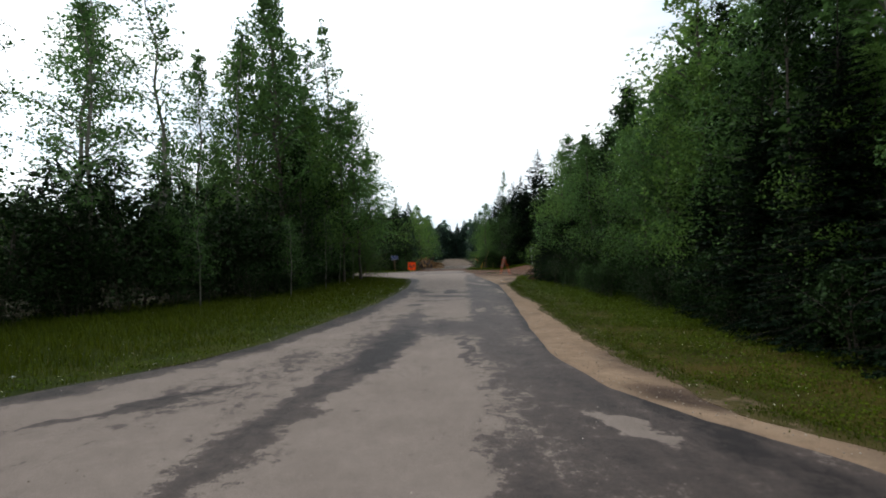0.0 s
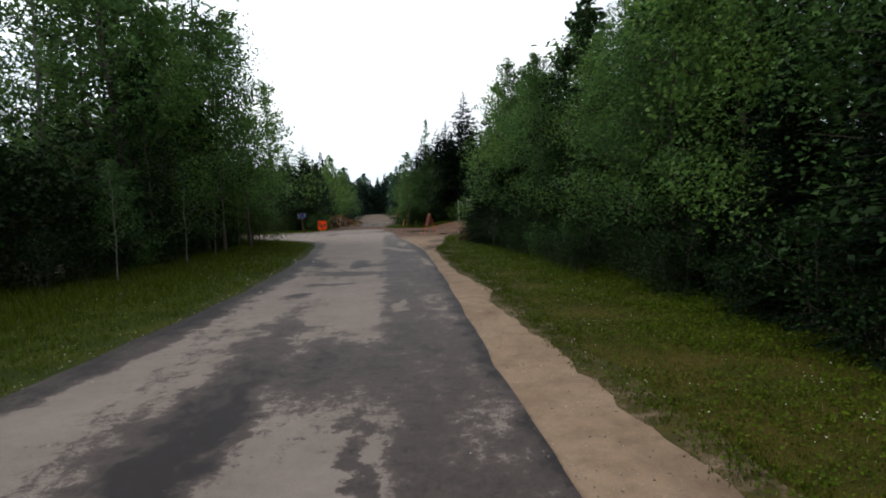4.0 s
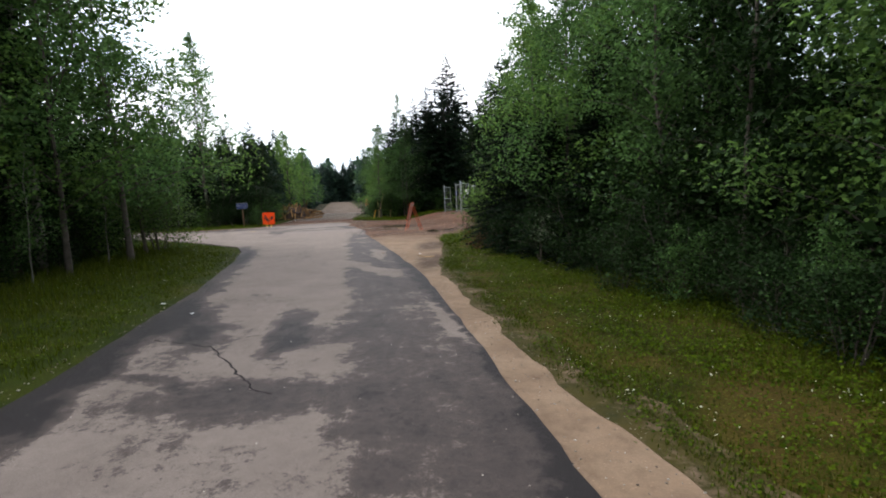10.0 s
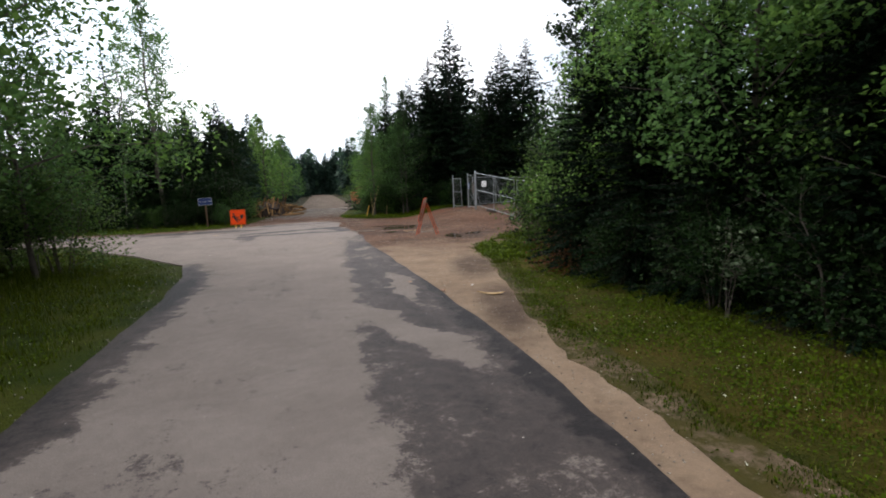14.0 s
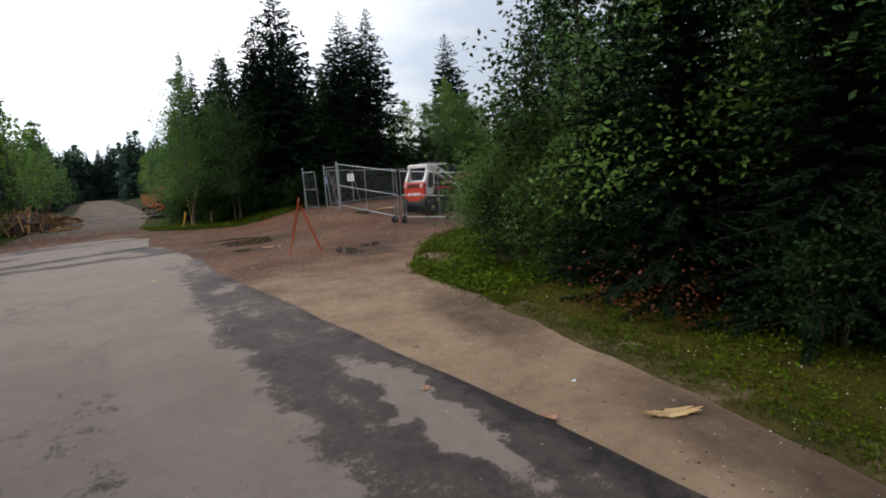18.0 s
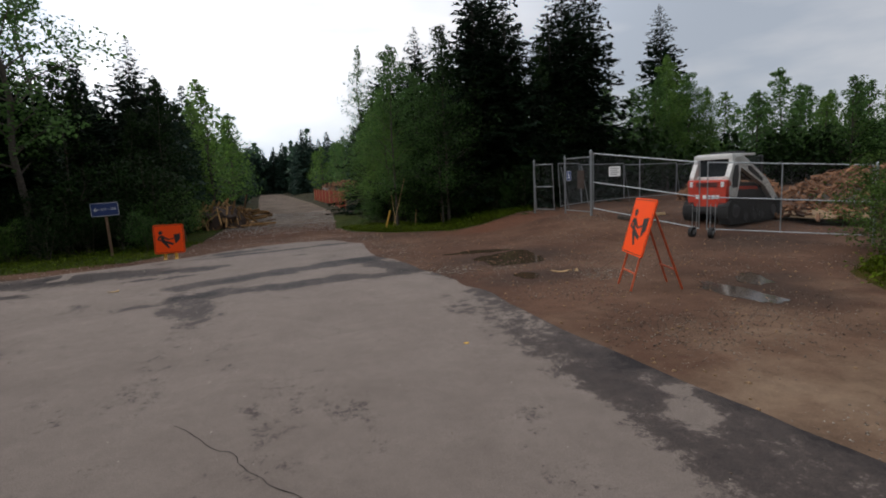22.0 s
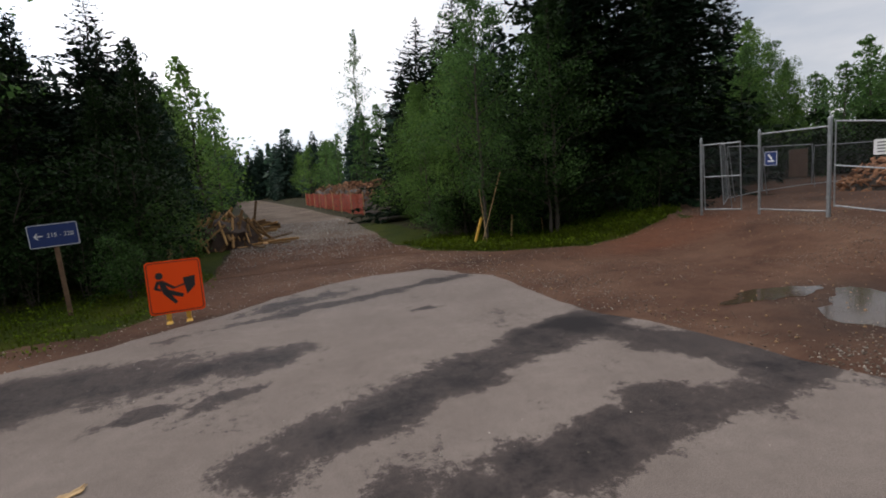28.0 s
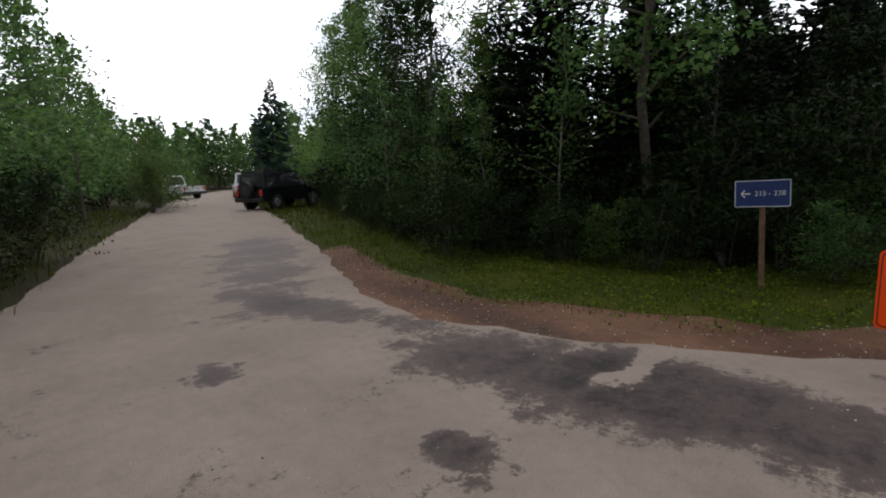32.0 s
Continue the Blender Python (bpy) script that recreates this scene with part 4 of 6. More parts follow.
plant("aspen_tall", -6.15, 47.0, 0.86, np.random.default_rng(61), NORTH, 1.0)
for x, y, s in ((-6.9, 47.9, 0.6), (-8.9, 47.9, 0.66), (-10.6, 48.4, 0.7)):
    plant("spruce_mid", x, y, s, np.random.default_rng(int(-10 * x)), NORTH)
for x, y, s in ((-8.4, 48.2, 0.72), (-5.2, 48.6, 0.55)):
    plant("pine_tall", x, y, s, rng, NORTH)
for x, y, s in ((-6.6, 49.6, 0.95), (-9.0, 50.5, 1.0), (-14.5, 49.8, 0.9), (-12.6, 50.4, 0.8)):
    plant("birch_sparse", x, y, s, rng, NORTH)
for x, y, s in ((-14.6, 48.6, 1.05), (-16.6, 50.3, 1.15), (-18.6, 51.4, 1.05), (-20.6, 52.0, 1.3), (-22.4, 53.0, 1.4), (-24.4, 53.9, 1.45), (-27.0, 55.4, 1.45)):
    plant("aspen_dark" if x in (-14.6, -18.6, -22.4) else "aspen_near", x, y, s, rng, NORTH)
for x, y, s in ((-4.3, 51.6, 0.78), (-5.2, 50.6, 0.74), (-4.7, 54.0, 0.9)):
    plant("spruce_mid", x, y, s * 0.85, rng, NORTH)
for k in range(26):
    x = -3.2 - k * 0.75
    y = 46.1 + (0 if x > -5 else -0.5) + max(0, -10.6 - x) * 0.5 + rng.uniform(-0.2, 0.5)
    plant("shrub_dark" if k % 4 else "shrub", x, y, rng.uniform(0.45, 0.75), rng, NORTH)
    if k % 2 == 0 and k > 4:
        plant("sapling", x, y + 0.3, rng.uniform(0.8, 1.2), rng, NORTH)
    plant("shrub_dark" if k < 12 else "thicket", x, y + 1.6, rng.uniform(0.8, 1.2), rng, NORTH)
for x, y, k in ((-3.2, 50.5, 0.75), (-3.4, 53.0, 0.8), (-3.3, 56.0, 0.85)):
    plant("aspen_dark", x, y, k, np.random.default_rng(int(10 * y)), NORTH)
belt(104, (-24, -3.4, 44, 52), 2.3, ["aspen_dark", "aspen_dark", "aspen_dark", "thicket", "aspen_near"], (0.56, 0.78), NORTH, 1.2, lambda x, y: x > -9.5 and north_line(x, y - 1.2))
belt(120, (-24, -9, 44, 54), 2.0, ["aspen_dark", "aspen_near", "aspen_dark", "thicket", "birch_sparse"], (0.68, 0.88), NORTH, 1.2, lambda x, y: x <= -9.5 and north_line(x, y - 1.2))
belt(105, (-36, -3.4, 53, 66), 2.7, ["aspen_mid", "spruce_far", "thicket"], (0.65, 0.9), NORTH, 1.5)
for k in range(8):
    plant("shrub", -2.9 - rng.uniform(0, 0.6), 47.5 + k * 1.3, rng.uniform(0.7, 1.0), rng, NORTH)
# Between the gravel road and the yard.
for k in range(18):
    x = 3.9 + k * 0.27
    plant("shrub_dark" if k % 3 else "shrub", x, 47.4 - 0.35 * max(0, x - 5.5) + rng.uniform(-0.2, 0.4) + (1.6 if x < 4.6 else 0), rng.uniform(0.5, 0.85), rng, ISLE)
belt(106, (3.8, 6.6, 47.2, 56), 1.9, ["aspen_near", "shrub", "aspen_near", "thicket"], (0.72, 0.9), ISLE, 1.0, lambda x, y: x > 3.8 + max(0, y - 49) * 0.4)
belt(122, (6.6, 11.8, 47.0, 56), 1.9, ["aspen_dark", "thicket", "aspen_dark", "aspen_near"], (0.84, 1.02), ISLE, 1.0)
for x, y, s in ((10.0, 51.8, 1.12), (14.1, 51.5, 1.13), (25.0, 57.4, 1.22), (7.6, 48.2, 0.88), (9.0, 47.6, 0.7), (5.9, 57.4, 0.86), (6.9, 57.8, 0.84), (8.2, 57.0, 0.92), (11.6, 49.2, 0.8), (12.6, 49.9, 0.95)):
    plant("spruce_mid", x, y, s, rng, ISLE)
belt(107, (9, 17, 57, 76), 3.4, ["aspen_mid", "aspen_mid", "spruce_far"], (0.8, 1.0), ISLE, 1.4)
belt(108, (8.6, 13, 74, 116), 3.4, ["aspen_mid", "spruce_far"], (0.75, 1.0), ISLE, 1.4)
belt(109, (-9, -1.5, 59, 116), 3.2, ["aspen_mid", "spruce_far"], (0.7, 0.95), NORTH, 1.3)
plant("birch_sparse", 9.5, 80, 1.15, rng, ISLE)
for x, y, s in ((4.5, 51.8, 0.6), (4.9, 53.4, 0.72), (5.4, 55.2, 0.78), (5.9, 56.2, 0.7)):
    plant("aspen_near", x, y, s, rng, ISLE)
    plant("shrub", x + 0.2, y + 0.6, s * 1.1, rng, ISLE)
# Behind and beside the yard.
for x, y, s in ((19.6, 52.9, 0.9), (21.3, 53.4, 1.02), (23.0, 53.9, 0.95), (24.4, 54.4, 0.78)):
    plant("aspen_near", x, y, s, rng, BACK)
belt(110, (11, 46, 52.5, 60), 2.3, ["aspen_mid", "aspen_mid", "thicket"], (0.72, 0.86), BACK, 1.0)
belt(121, (10.5, 46, 51.4, 53), 1.7, ["thicket"], (1.1, 1.5), BACK, 0.4)
belt(118, (15, 46, 52.8, 54), 1.9, ["aspen_mid", "thicket"], (0.55, 0.7), BACK, 0.6)
belt(111, (31, 40, 28, 52), 2.6, ["aspen_mid", "aspen_mid", "thicket"], (0.66, 0.8), BACK, 1.0)
belt(112, (8.8, 26, 27, 32.8), 2.6, ["aspen_near", "shrub_dark"], (0.7, 0.95), RIGHT, 1.3)
# South of the side road, west.
for x, y, s in ((-11.4, 36.9, 1.15), (-13.4, 37.9, 1.25), (-16.0, 38.9, 1.3)):
    plant("aspen_near", x, y, s, rng, LEFT)
    plant("shrub_dark", x + 0.5, y + 0.5, s * 0.8, rng, LEFT)
belt(113, (-44, -18, 28, 50), 2.9, ["aspen_mid", "thicket", "aspen_mid"], (0.75, 1.0), LEFT, 1.5)
belt(119, (-18, -8.5, 28, 46), 2.7, ["aspen_near", "shrub_dark", "aspen_dark"], (0.75, 1.0), LEFT, 1.3)
plant("willow", -34.0, 48.0, 1.5, rng, LEFT)
plant("willow", -29.5, 46.2, 1.2, rng, LEFT)
# Behind the start.
belt(114, (-16, 16, -26, -7), 4.6, ["aspen_mid"], (0.9, 1.2), LEFT, 2.0)
# Trees along the far side road.
belt(115, (-92, -72, 56, 104), 3.4, ["far_aspen"], (0.9, 1.2), "trees along the side road", 1.6)
belt(116, (-68, -44, 36, 50), 4.0, ["far_aspen"], (0.8, 1.0), "trees along the side road", 1.6)
belt(117, (-66, -38, 60, 74), 4.0, ["far_aspen"], (0.8, 1.0), "trees along the side road", 1.6)


def far_woods(name, label, count, ring, seed, wide=0.0):
    """A far wood: many rough trees of leaf clumps in one sheet of foliage."""
    rg = np.random.default_rng(seed)
    pts, sizes = [], []
    while len(pts) < count * 70:
        a, r = rg.uniform(0, 2 * math.pi), rg.uniform(*ring)
        x, y = 2 + r * math.sin(a), 30 + r * math.cos(a)
        if not clear_of(x, y, 1.5):
            continue
        h, con = rg.uniform(6.5, 11.5), rg.uniform() < 0.6
        for k in range(70):
            f = rg.uniform(0.03, 1.0)
            w = (1.6 * (1 - f) ** 0.8 + 0.12) if con else 1.9 * math.sin(math.pi * min(1, f * 0.85 + 0.15)) ** 0.7 + 0.2
            b = rg.uniform(0, 2 * math.pi)
            q = math.sqrt(rg.uniform(0.2, 1))
            pts.append((x + w * q * math.cos(b), y + w * q * math.sin(b), h * f))
            sizes.append(0.62 if con else 0.55)
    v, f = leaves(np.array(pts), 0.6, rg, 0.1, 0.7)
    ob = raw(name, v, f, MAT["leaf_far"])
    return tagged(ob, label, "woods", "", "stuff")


far_woods("far_woods", "mixed woods closing the view far off, foliage paled for haze", 900, (92, 150), 301)
far_rng = np.random.default_rng(9)
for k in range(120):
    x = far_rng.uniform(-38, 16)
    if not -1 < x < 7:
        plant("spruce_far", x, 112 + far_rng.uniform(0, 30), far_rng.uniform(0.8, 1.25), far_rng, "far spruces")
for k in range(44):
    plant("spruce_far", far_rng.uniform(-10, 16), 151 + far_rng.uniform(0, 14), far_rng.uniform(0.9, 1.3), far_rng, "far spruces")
for src in [t for pool in KINDS.values() for t in pool]:
    for o in (*src.children_recursive, src):
        bpy.data.objects.remove(o)

# ---- signs ----
def rounded(w, h, r, n=4):
    """The outline of a plate with round corners, in x and z about its middle."""
    out = []
    for cx, cz, a0 in ((w / 2 - r, h / 2 - r, 0), (-w / 2 + r, h / 2 - r, 90), (-w / 2 + r, -h / 2 + r, 180), (w / 2 - r, -h / 2 + r, 270)):
        out += [(cx + r * math.cos(radians(a0 + 90 * i / n)), cz + r * math.sin(radians(a0 + 90 * i / n))) for i in range(n + 1)]
    return out


def bar(bm, a, b, w0, w1, y0, y1):
    """A flat bar from a to b in x and z, w0 to w1 wide."""
    a, b = Vector((a[0], 0, a[1])), Vector((b[0], 0, b[1]))
    s = (b - a).normalized().cross(Vector((0, 1, 0)))
    pts = [a + s * w0 / 2, b + s * w1 / 2, b - s * w1 / 2, a - s * w0 / 2]
    add_prism(bm, [(p.x, p.z) for p in pts], y0, y1)


def work_sign_face(parent, w, h):
    """An orange plate with a black rim line and a black digging symbol of plain shapes; its front looks along -y."""
    bm = bmesh.new()
    add_prism(bm, rounded(w, h, 0.045), -0.006, 0.006)
    plate = part("plate", bm, MAT["orange"], parent, "bright orange sign plate")
    bm = bmesh.new()
    o, i = rounded(w - 0.035, h - 0.035, 0.04), rounded(w - 0.052, h - 0.052, 0.034)
    for k in range(len(o)):
        j = (k + 1) % len(o)
        vs = [bm.verts.new((p[0], -0.0085, p[1])) for p in (o[k], o[j], i[j], i[k])]
        bm.faces.new(vs)
    part("rim_line", bm, MAT["black"], plate, "thin black rim line")
    s = w / 0.66
    bm = bmesh.new()
    y0, y1 = -0.0095, -0.0068
    add_prism(bm, [(-0.175 * s + 0.045 * s * math.cos(a * 0.3927), 0.155 * s + 0.045 * s * math.sin(a * 0.3927)) for a in range(16)], y0, y1)
    add_prism(bm, [(x * s, z * s) for x, z in ((-0.19, 0.09), (-0.145, 0.095), (-0.09, -0.02), (-0.06, -0.055), (-0.10, -0.10), (-0.16, -0.05), (-0.175, 0.01))], y0, y1)
    bar(bm, (-0.19 * s, 0.085 * s), (-0.235 * s, -0.01 * s), 0.04 * s, 0.035 * s, y0, y1)
    bar(bm, (-0.235 * s, 0.0), (-0.17 * s, -0.03 * s), 0.035 * s, 0.03 * s, y0, y1)
    bar(bm, (-0.15 * s, 0.075 * s), (-0.02 * s, -0.015 * s), 0.04 * s, 0.035 * s, y0, y1)
    bar(bm, (-0.13 * s, -0.05 * s), (-0.005 * s, -0.215 * s), 0.07 * s, 0.04 * s, y0, y1)
    bar(bm, (-0.10 * s, -0.06 * s), (0.085 * s, -0.13 * s), 0.065 * s, 0.045 * s, y0, y1)
    bar(bm, (-0.03 * s, -0.02 * s), (0.14 * s, 0.025 * s), 0.02 * s, 0.02 * s, y0, y1)
    add_prism(bm, [(x * s, z * s) for x, z in ((0.10, 0.10), (0.245, 0.12), (0.235, -0.02), (0.13, -0.12))], y0, y1)
    part("symbol", bm, MAT["black"], plate, "black digging symbol")
    bm = bmesh.new()
    add_prism(bm, rounded(w - 0.012, h - 0.012, 0.042), 0.0062, 0.009)
    part("back", bm, MAT["sign_back"], plate, "bare pale back of the plate")
    return plate


left_sign = empty("work_sign", pose(-2.33, 43.36, 0.012, 0, 0, 1), "orange roadworks sign propped on two yellow timber blocks", "sign", "roadworks signs")
face = work_sign_face(left_sign, 0.64, 0.67)
face.matrix_basis = pose(0, 0, 0.47, -6, 0, 0)
for dx in (-0.12, 0.11):
    bm = bmesh.new()
    add_box(bm, (dx, -0.07, -0.012), (0.075, 0.26, 0.035), pose(0, 0, 0, 14), 0.006)
    add_box(bm, (dx, 0.12, 0.25), (0.04, 0.04, 0.55), pose(0, 0, 0, -10), 0.004)
    add_box(bm, (dx, -0.022, 0.12), (0.05, 0.02, 0.13), None, 0.003)
    part("support", bm, MAT["yellow"], left_sign, "yellow painted timber support")

right_sign = empty("work_sign", pose(4.44, 35.44, 0.012, 0, 0, -110), "orange roadworks sign on a folding steel stand", "sign", "roadworks signs")
face = work_sign_face(right_sign, 0.76, 0.76)
face.matrix_basis = pose(0, -0.075, 0.81, -15.5, 0, 0)
for dx in (-0.2, 0.2):
    bm = bmesh.new()
    add_tube(bm, (dx * 1.0, 0.02, 1.02), (dx * 1.25, -0.27, 0), 0.014, 0.014, 6)
    part("front_leg", bm, MAT["orange_dark"], right_sign)
    bm = bmesh.new()
    add_tube(bm, (dx * 0.95, 0.05, 1.02), (dx * 1.2, 0.40, 0), 0.014, 0.014, 6)
    part("rear_leg", bm, MAT["orange_dark"], right_sign, "dark rusted steel leg")
for y, z in ((-0.21, 0.22), (0.30, 0.26)):
    bm = bmesh.new()
    add_tube(bm, (-0.24, y, z), (0.24, y, z), 0.012, 0.012, 6)
    part("crossbar", bm, MAT["orange_dark"], right_sign)

blue_sign = empty("direction_sign", pose(-3.88, 45.0, 0, 0, -2, 8), "dark blue campsite direction sign on a wooden post", "sign")
bm = bmesh.new()
add_box(bm, (0, 0.035, 0.56), (0.06, 0.06, 1.16), None, 0.006)
part("post", bm, MAT["wood_post"], blue_sign, "brown timber post")
bm = bmesh.new()
add_prism(bm, rounded(0.63, 0.35, 0.02), -0.012, 0.004)
plate = part("plate", bm, MAT["blue"], blue_sign, "dark blue plate", pose(0, 0, 1.2) @ Matrix.Scale(0.95, 4))
bm = bmesh.new()
o, i = rounded(0.62, 0.34, 0.018), rounded(0.602, 0.322, 0.012)
for k in range(len(o)):
    j = (k + 1) % len(o)
    bm.faces.new([bm.verts.new((p[0], -0.0150, p[1])) for p in (o[k], o[j], i[j], i[k])])
part("border", bm, MAT["white"], plate, "white border line")
bm = bmesh.new()
bar(bm, (-0.235, 0), (-0.13, 0), 0.018, 0.018, -0.0155, -0.0125)
bar(bm, (-0.238, -0.004), (-0.195, 0.045), 0.018, 0.018, -0.0155, -0.0125)
bar(bm, (-0.238, 0.004), (-0.195, -0.045), 0.018, 0.018, -0.0155, -0.0125)
part("arrow", bm, MAT["white"], plate, "white arrow pointing left")
text = bpy.data.curves.new("site_numbers", "FONT")
text.body, text.size, text.align_x, text.align_y, text.extrude = "215 - 228", 0.088, "CENTER", "CENTER", 0.001
tmp = bpy.data.objects.new("site_numbers", text)
scene.collection.objects.link(tmp)
me = bpy.data.meshes.new_from_object(tmp.evaluated_get(bpy.context.evaluated_depsgraph_get()))
bpy.data.objects.remove(tmp)
me.materials.clear()
me.materials.append(MAT["white"])
digits = new("numbers", me)
digits.parent, digits.matrix_basis = plate, pose(0.085, -0.0145, 0, 90)
digits["label"] = "white numbers 215 - 228"


# ---- fence and gates of the yard ----
def chain_link(bm, w, h, step=0.075, r=0.0014):
    """Woven wire over w by h in x and z, as crossing slanted wires."""
    k = int((w + h) / step)
    for s in (1, -1):
        for i in range(1, k):
            c = i * step
            x0, x1 = max(0.0, c - h), min(w, c)
            z0, z1 = c - x0, c - x1
            if x1 - x0 < 0.02:
                continue
            pts = [(x0, z0), (x1, z1)] if s > 0 else [(w - x0, z0), (w - x1, z1)]
            (ax, az), (bx, bz) = pts
            d = Vector((bx - ax, 0, bz - az)).normalized().cross(Vector((0, 1, 0))) * r
            y = 0.003 * s
            vs = [bm.verts.new((ax + d.x, y, az + d.z)), bm.verts.new((bx + d.x, y, bz + d.z)), bm.verts.new((bx - d.x, y, bz - d.z)), bm.verts.new((ax - d.x, y, az - d.z))]
            bm.faces.new(vs)
            up = [bm.verts.new((ax, y - r, az)), bm.verts.new((bx, y - r, bz))]
            bm.faces.new((vs[0], vs[1], up[1], up[0]))
            bm.faces.new((up[0], up[1], vs[2], vs[3]))


def framed_panel(name, a, b, z0, z1, label, uprights=(), mid=None, category="fence", lean=0.0, group="yard fence", fall=0.0):
    """A steel tube frame with woven wire between two places on the ground."""
    a, b = Vector((*a, 0)), Vector((*b, 0))
    w = (b - a).length
    turn = math.degrees(math.atan2(b.y - a.y, b.x - a.x))
    thing = empty(name, pose(a.x, a.y, 0.01, lean, 0, turn), label, category, group)
    ga, gb = hz(a.x, a.y), hz(b.x, b.y)

    def sloped(bm):
        for v in bm.verts:
            v.co.z += ga + (gb - ga) * v.co.x / w - fall * v.co.x / w * v.co.z / z1
        return bm

    for z in (z0, z1) + ((mid,) if mid else ()):
        bm = bmesh.new()
        add_tube(bm, (0, 0, z), (w, 0, z), 0.0135, 0.0135, 8)
        part("rail", sloped(bm), MAT["steel"], thing)
    for x in (0.0, w, *uprights):
        bm = bmesh.new()
        add_tube(bm, (x, 0, z0 - 0.02), (x, 0, z1 + 0.02), 0.0125, 0.0125, 8)
        part("upright", sloped(bm), MAT["steel"], thing)
    bm = bmesh.new()
    chain_link(bm, w, z1 - z0)
    bmesh.ops.translate(bm, verts=bm.verts, vec=(0, 0, z0))
    part("wire_mesh", sloped(bm), MAT["mesh_wire"], thing, "grey woven chain-link wire")
    return thing


def fence_post(x, y, h, r=0.04, tilt=0.0):
    thing = empty("fence_post", pose(x, y, hz(x, y) - 0.02, tilt, tilt * 0.6, 0), "round galvanised steel fence post with a domed cap", "fence post", "yard fence posts")
    bm = bmesh.new()
    add_tube(bm, (0, 0, 0), (0, 0, h), r, r, 12)
    part("shaft", bm, MAT["steel"], thing)
    bm = bmesh.new()
    add_tube(bm, (0, 0, h - 0.02), (0, 0, h + 0.02), r * 1.2, r * 1.1, 12)
    add_tube(bm, (0, 0, h + 0.02), (0, 0, h + 0.05), r * 1.0, r * 0.3, 12)
    part("cap", bm, MAT["steel"], thing)
    bm = bmesh.new()
    for z in (0.35, h - 0.3):
        add_tube(bm, (0, 0, z), (0, 0, z + 0.04), r * 1.25, r * 1.25, 12)
    part("hinge_bands", bm, MAT["steel"], thing)
    return thing


P1, P2, P3, GE = (7.76, 44.25), (8.25, 43.3), (8.2, 41.95), (10.25, 36.2)
for p, h in ((P1, 1.6), (P2, 1.66), (P3, 1.74), (GE, 1.5)):
    fence_post(*p, h, 0.025 if p != P3 else 0.035)
framed_panel("small_gate", (7.8, 44.18), (8.02, 43.5), 0.12, 1.46, "narrow steel gate frame standing ajar beside the fence", (), 0.8, "gate", 3)
framed_panel("chain_link_fence", P2, P3, 0.10, 1.58, "galvanised chain-link fence panel", ())
gate = framed_panel("yard_gate", (8.22, 41.87), (8.92, 38.95), 0.20, 1.66, "wide galvanised chain-link yard gate, closed, on small wheels", (1.45,), 0.9, "gate", 0, "yard gates")
gate2 = framed_panel("yard_gate", (8.97, 38.78), (10.22, 36.25), 0.20, 1.66, "wide galvanised chain-link yard gate, closed, on small wheels", (1.4,), 0.9, "gate", 0, "yard gates", 0.2)


def gate_wheel(parent, x):
    bm = bmesh.new()
    for dx in (-0.05, 0.05):
        add_tube(bm, (x + dx, -0.02, 0.22), (x + dx * 1.6, -0.08, 0.15), 0.009, 0.009, 6)
        add_tube(bm, (x + dx, 0, 0.75), (x + dx, -0.02, 0.2), 0.009, 0.009, 6)
    bracket = part("wheel_bracket", bm, MAT["steel"], parent)
    bm = bmesh.new()
    add_tube(bm, (x - 0.04, -0.09, 0.13), (x + 0.04, -0.09, 0.13), 0.115, 0.115, 20)
    tyre = part("wheel", bm, MAT["rubber"], parent, "small black rubber wheel")
    bm = bmesh.new()
    add_tube(bm, (x - 0.046, -0.09, 0.13), (x + 0.046, -0.09, 0.13), 0.055, 0.055, 12)
    part("hub", bm, MAT["steel"], tyre)


gate_wheel(gate, 2.9)
gate_wheel(gate2, 0.12)


def notice(name, parent_place, w, h, material, label, marks=0, mark_mat=None, frame_mat=None):
    thing = empty(name, parent_place, label, "notice")
    bm = bmesh.new()
    add_prism(bm, rounded(w, h, 0.015), -0.006, 0.002)
    board = part("board", bm, material, thing)
    if marks:
        for k in range(marks):
            bm = bmesh.new()
            bar(bm, (-w * 0.36, h * (0.3 - 0.6 * k / max(1, marks - 1))), (w * (0.36 - 0.12 * (k % 2)), h * (0.3 - 0.6 * k / max(1, marks - 1))), h * 0.07, h * 0.07, -0.0085, -0.0065)
            part("print_line", bm, mark_mat, board)
    return thing


gdir = math.degrees(math.atan2(38.95 - 41.87, 8.92 - 8.22))
def on_gate(s, z, out=-0.03):
    m = pose(8.22, 41.87, 0.01, 0, 0, gdir)
    return m @ pose(s, out, z)
notice("notice", on_gate(0.72, 1.56), 0.36, 0.25, MAT["white"], "white notice sheet wired to the yard gate", 4, MAT["machine_dark"])
pdir = math.degrees(math.atan2(P3[1] - P2[1], P3[0] - P2[0]))
pm = pose(P2[0], P2[1], 0.38, 0, 0, pdir)
blue_small = notice("trail_marker", pm @ pose(0.27, -0.03, 1.12), 0.27, 0.28, MAT["blue"], "small blue marker sign with a white symbol on the fence")
bm = bmesh.new()
bar(bm, (-0.05, 0.08), (0.03, -0.02), 0.035, 0.035, -0.0085, -0.0065)
bar(bm, (-0.06, -0.05), (0.07, -0.05), 0.03, 0.03, -0.0085, -0.0065)
part("symbol", bm, MAT["white"], blue_small.children[0], "white symbol")
bm = bmesh.new()
o, i = rounded(0.255, 0.265, 0.014), rounded(0.237, 0.247, 0.01)
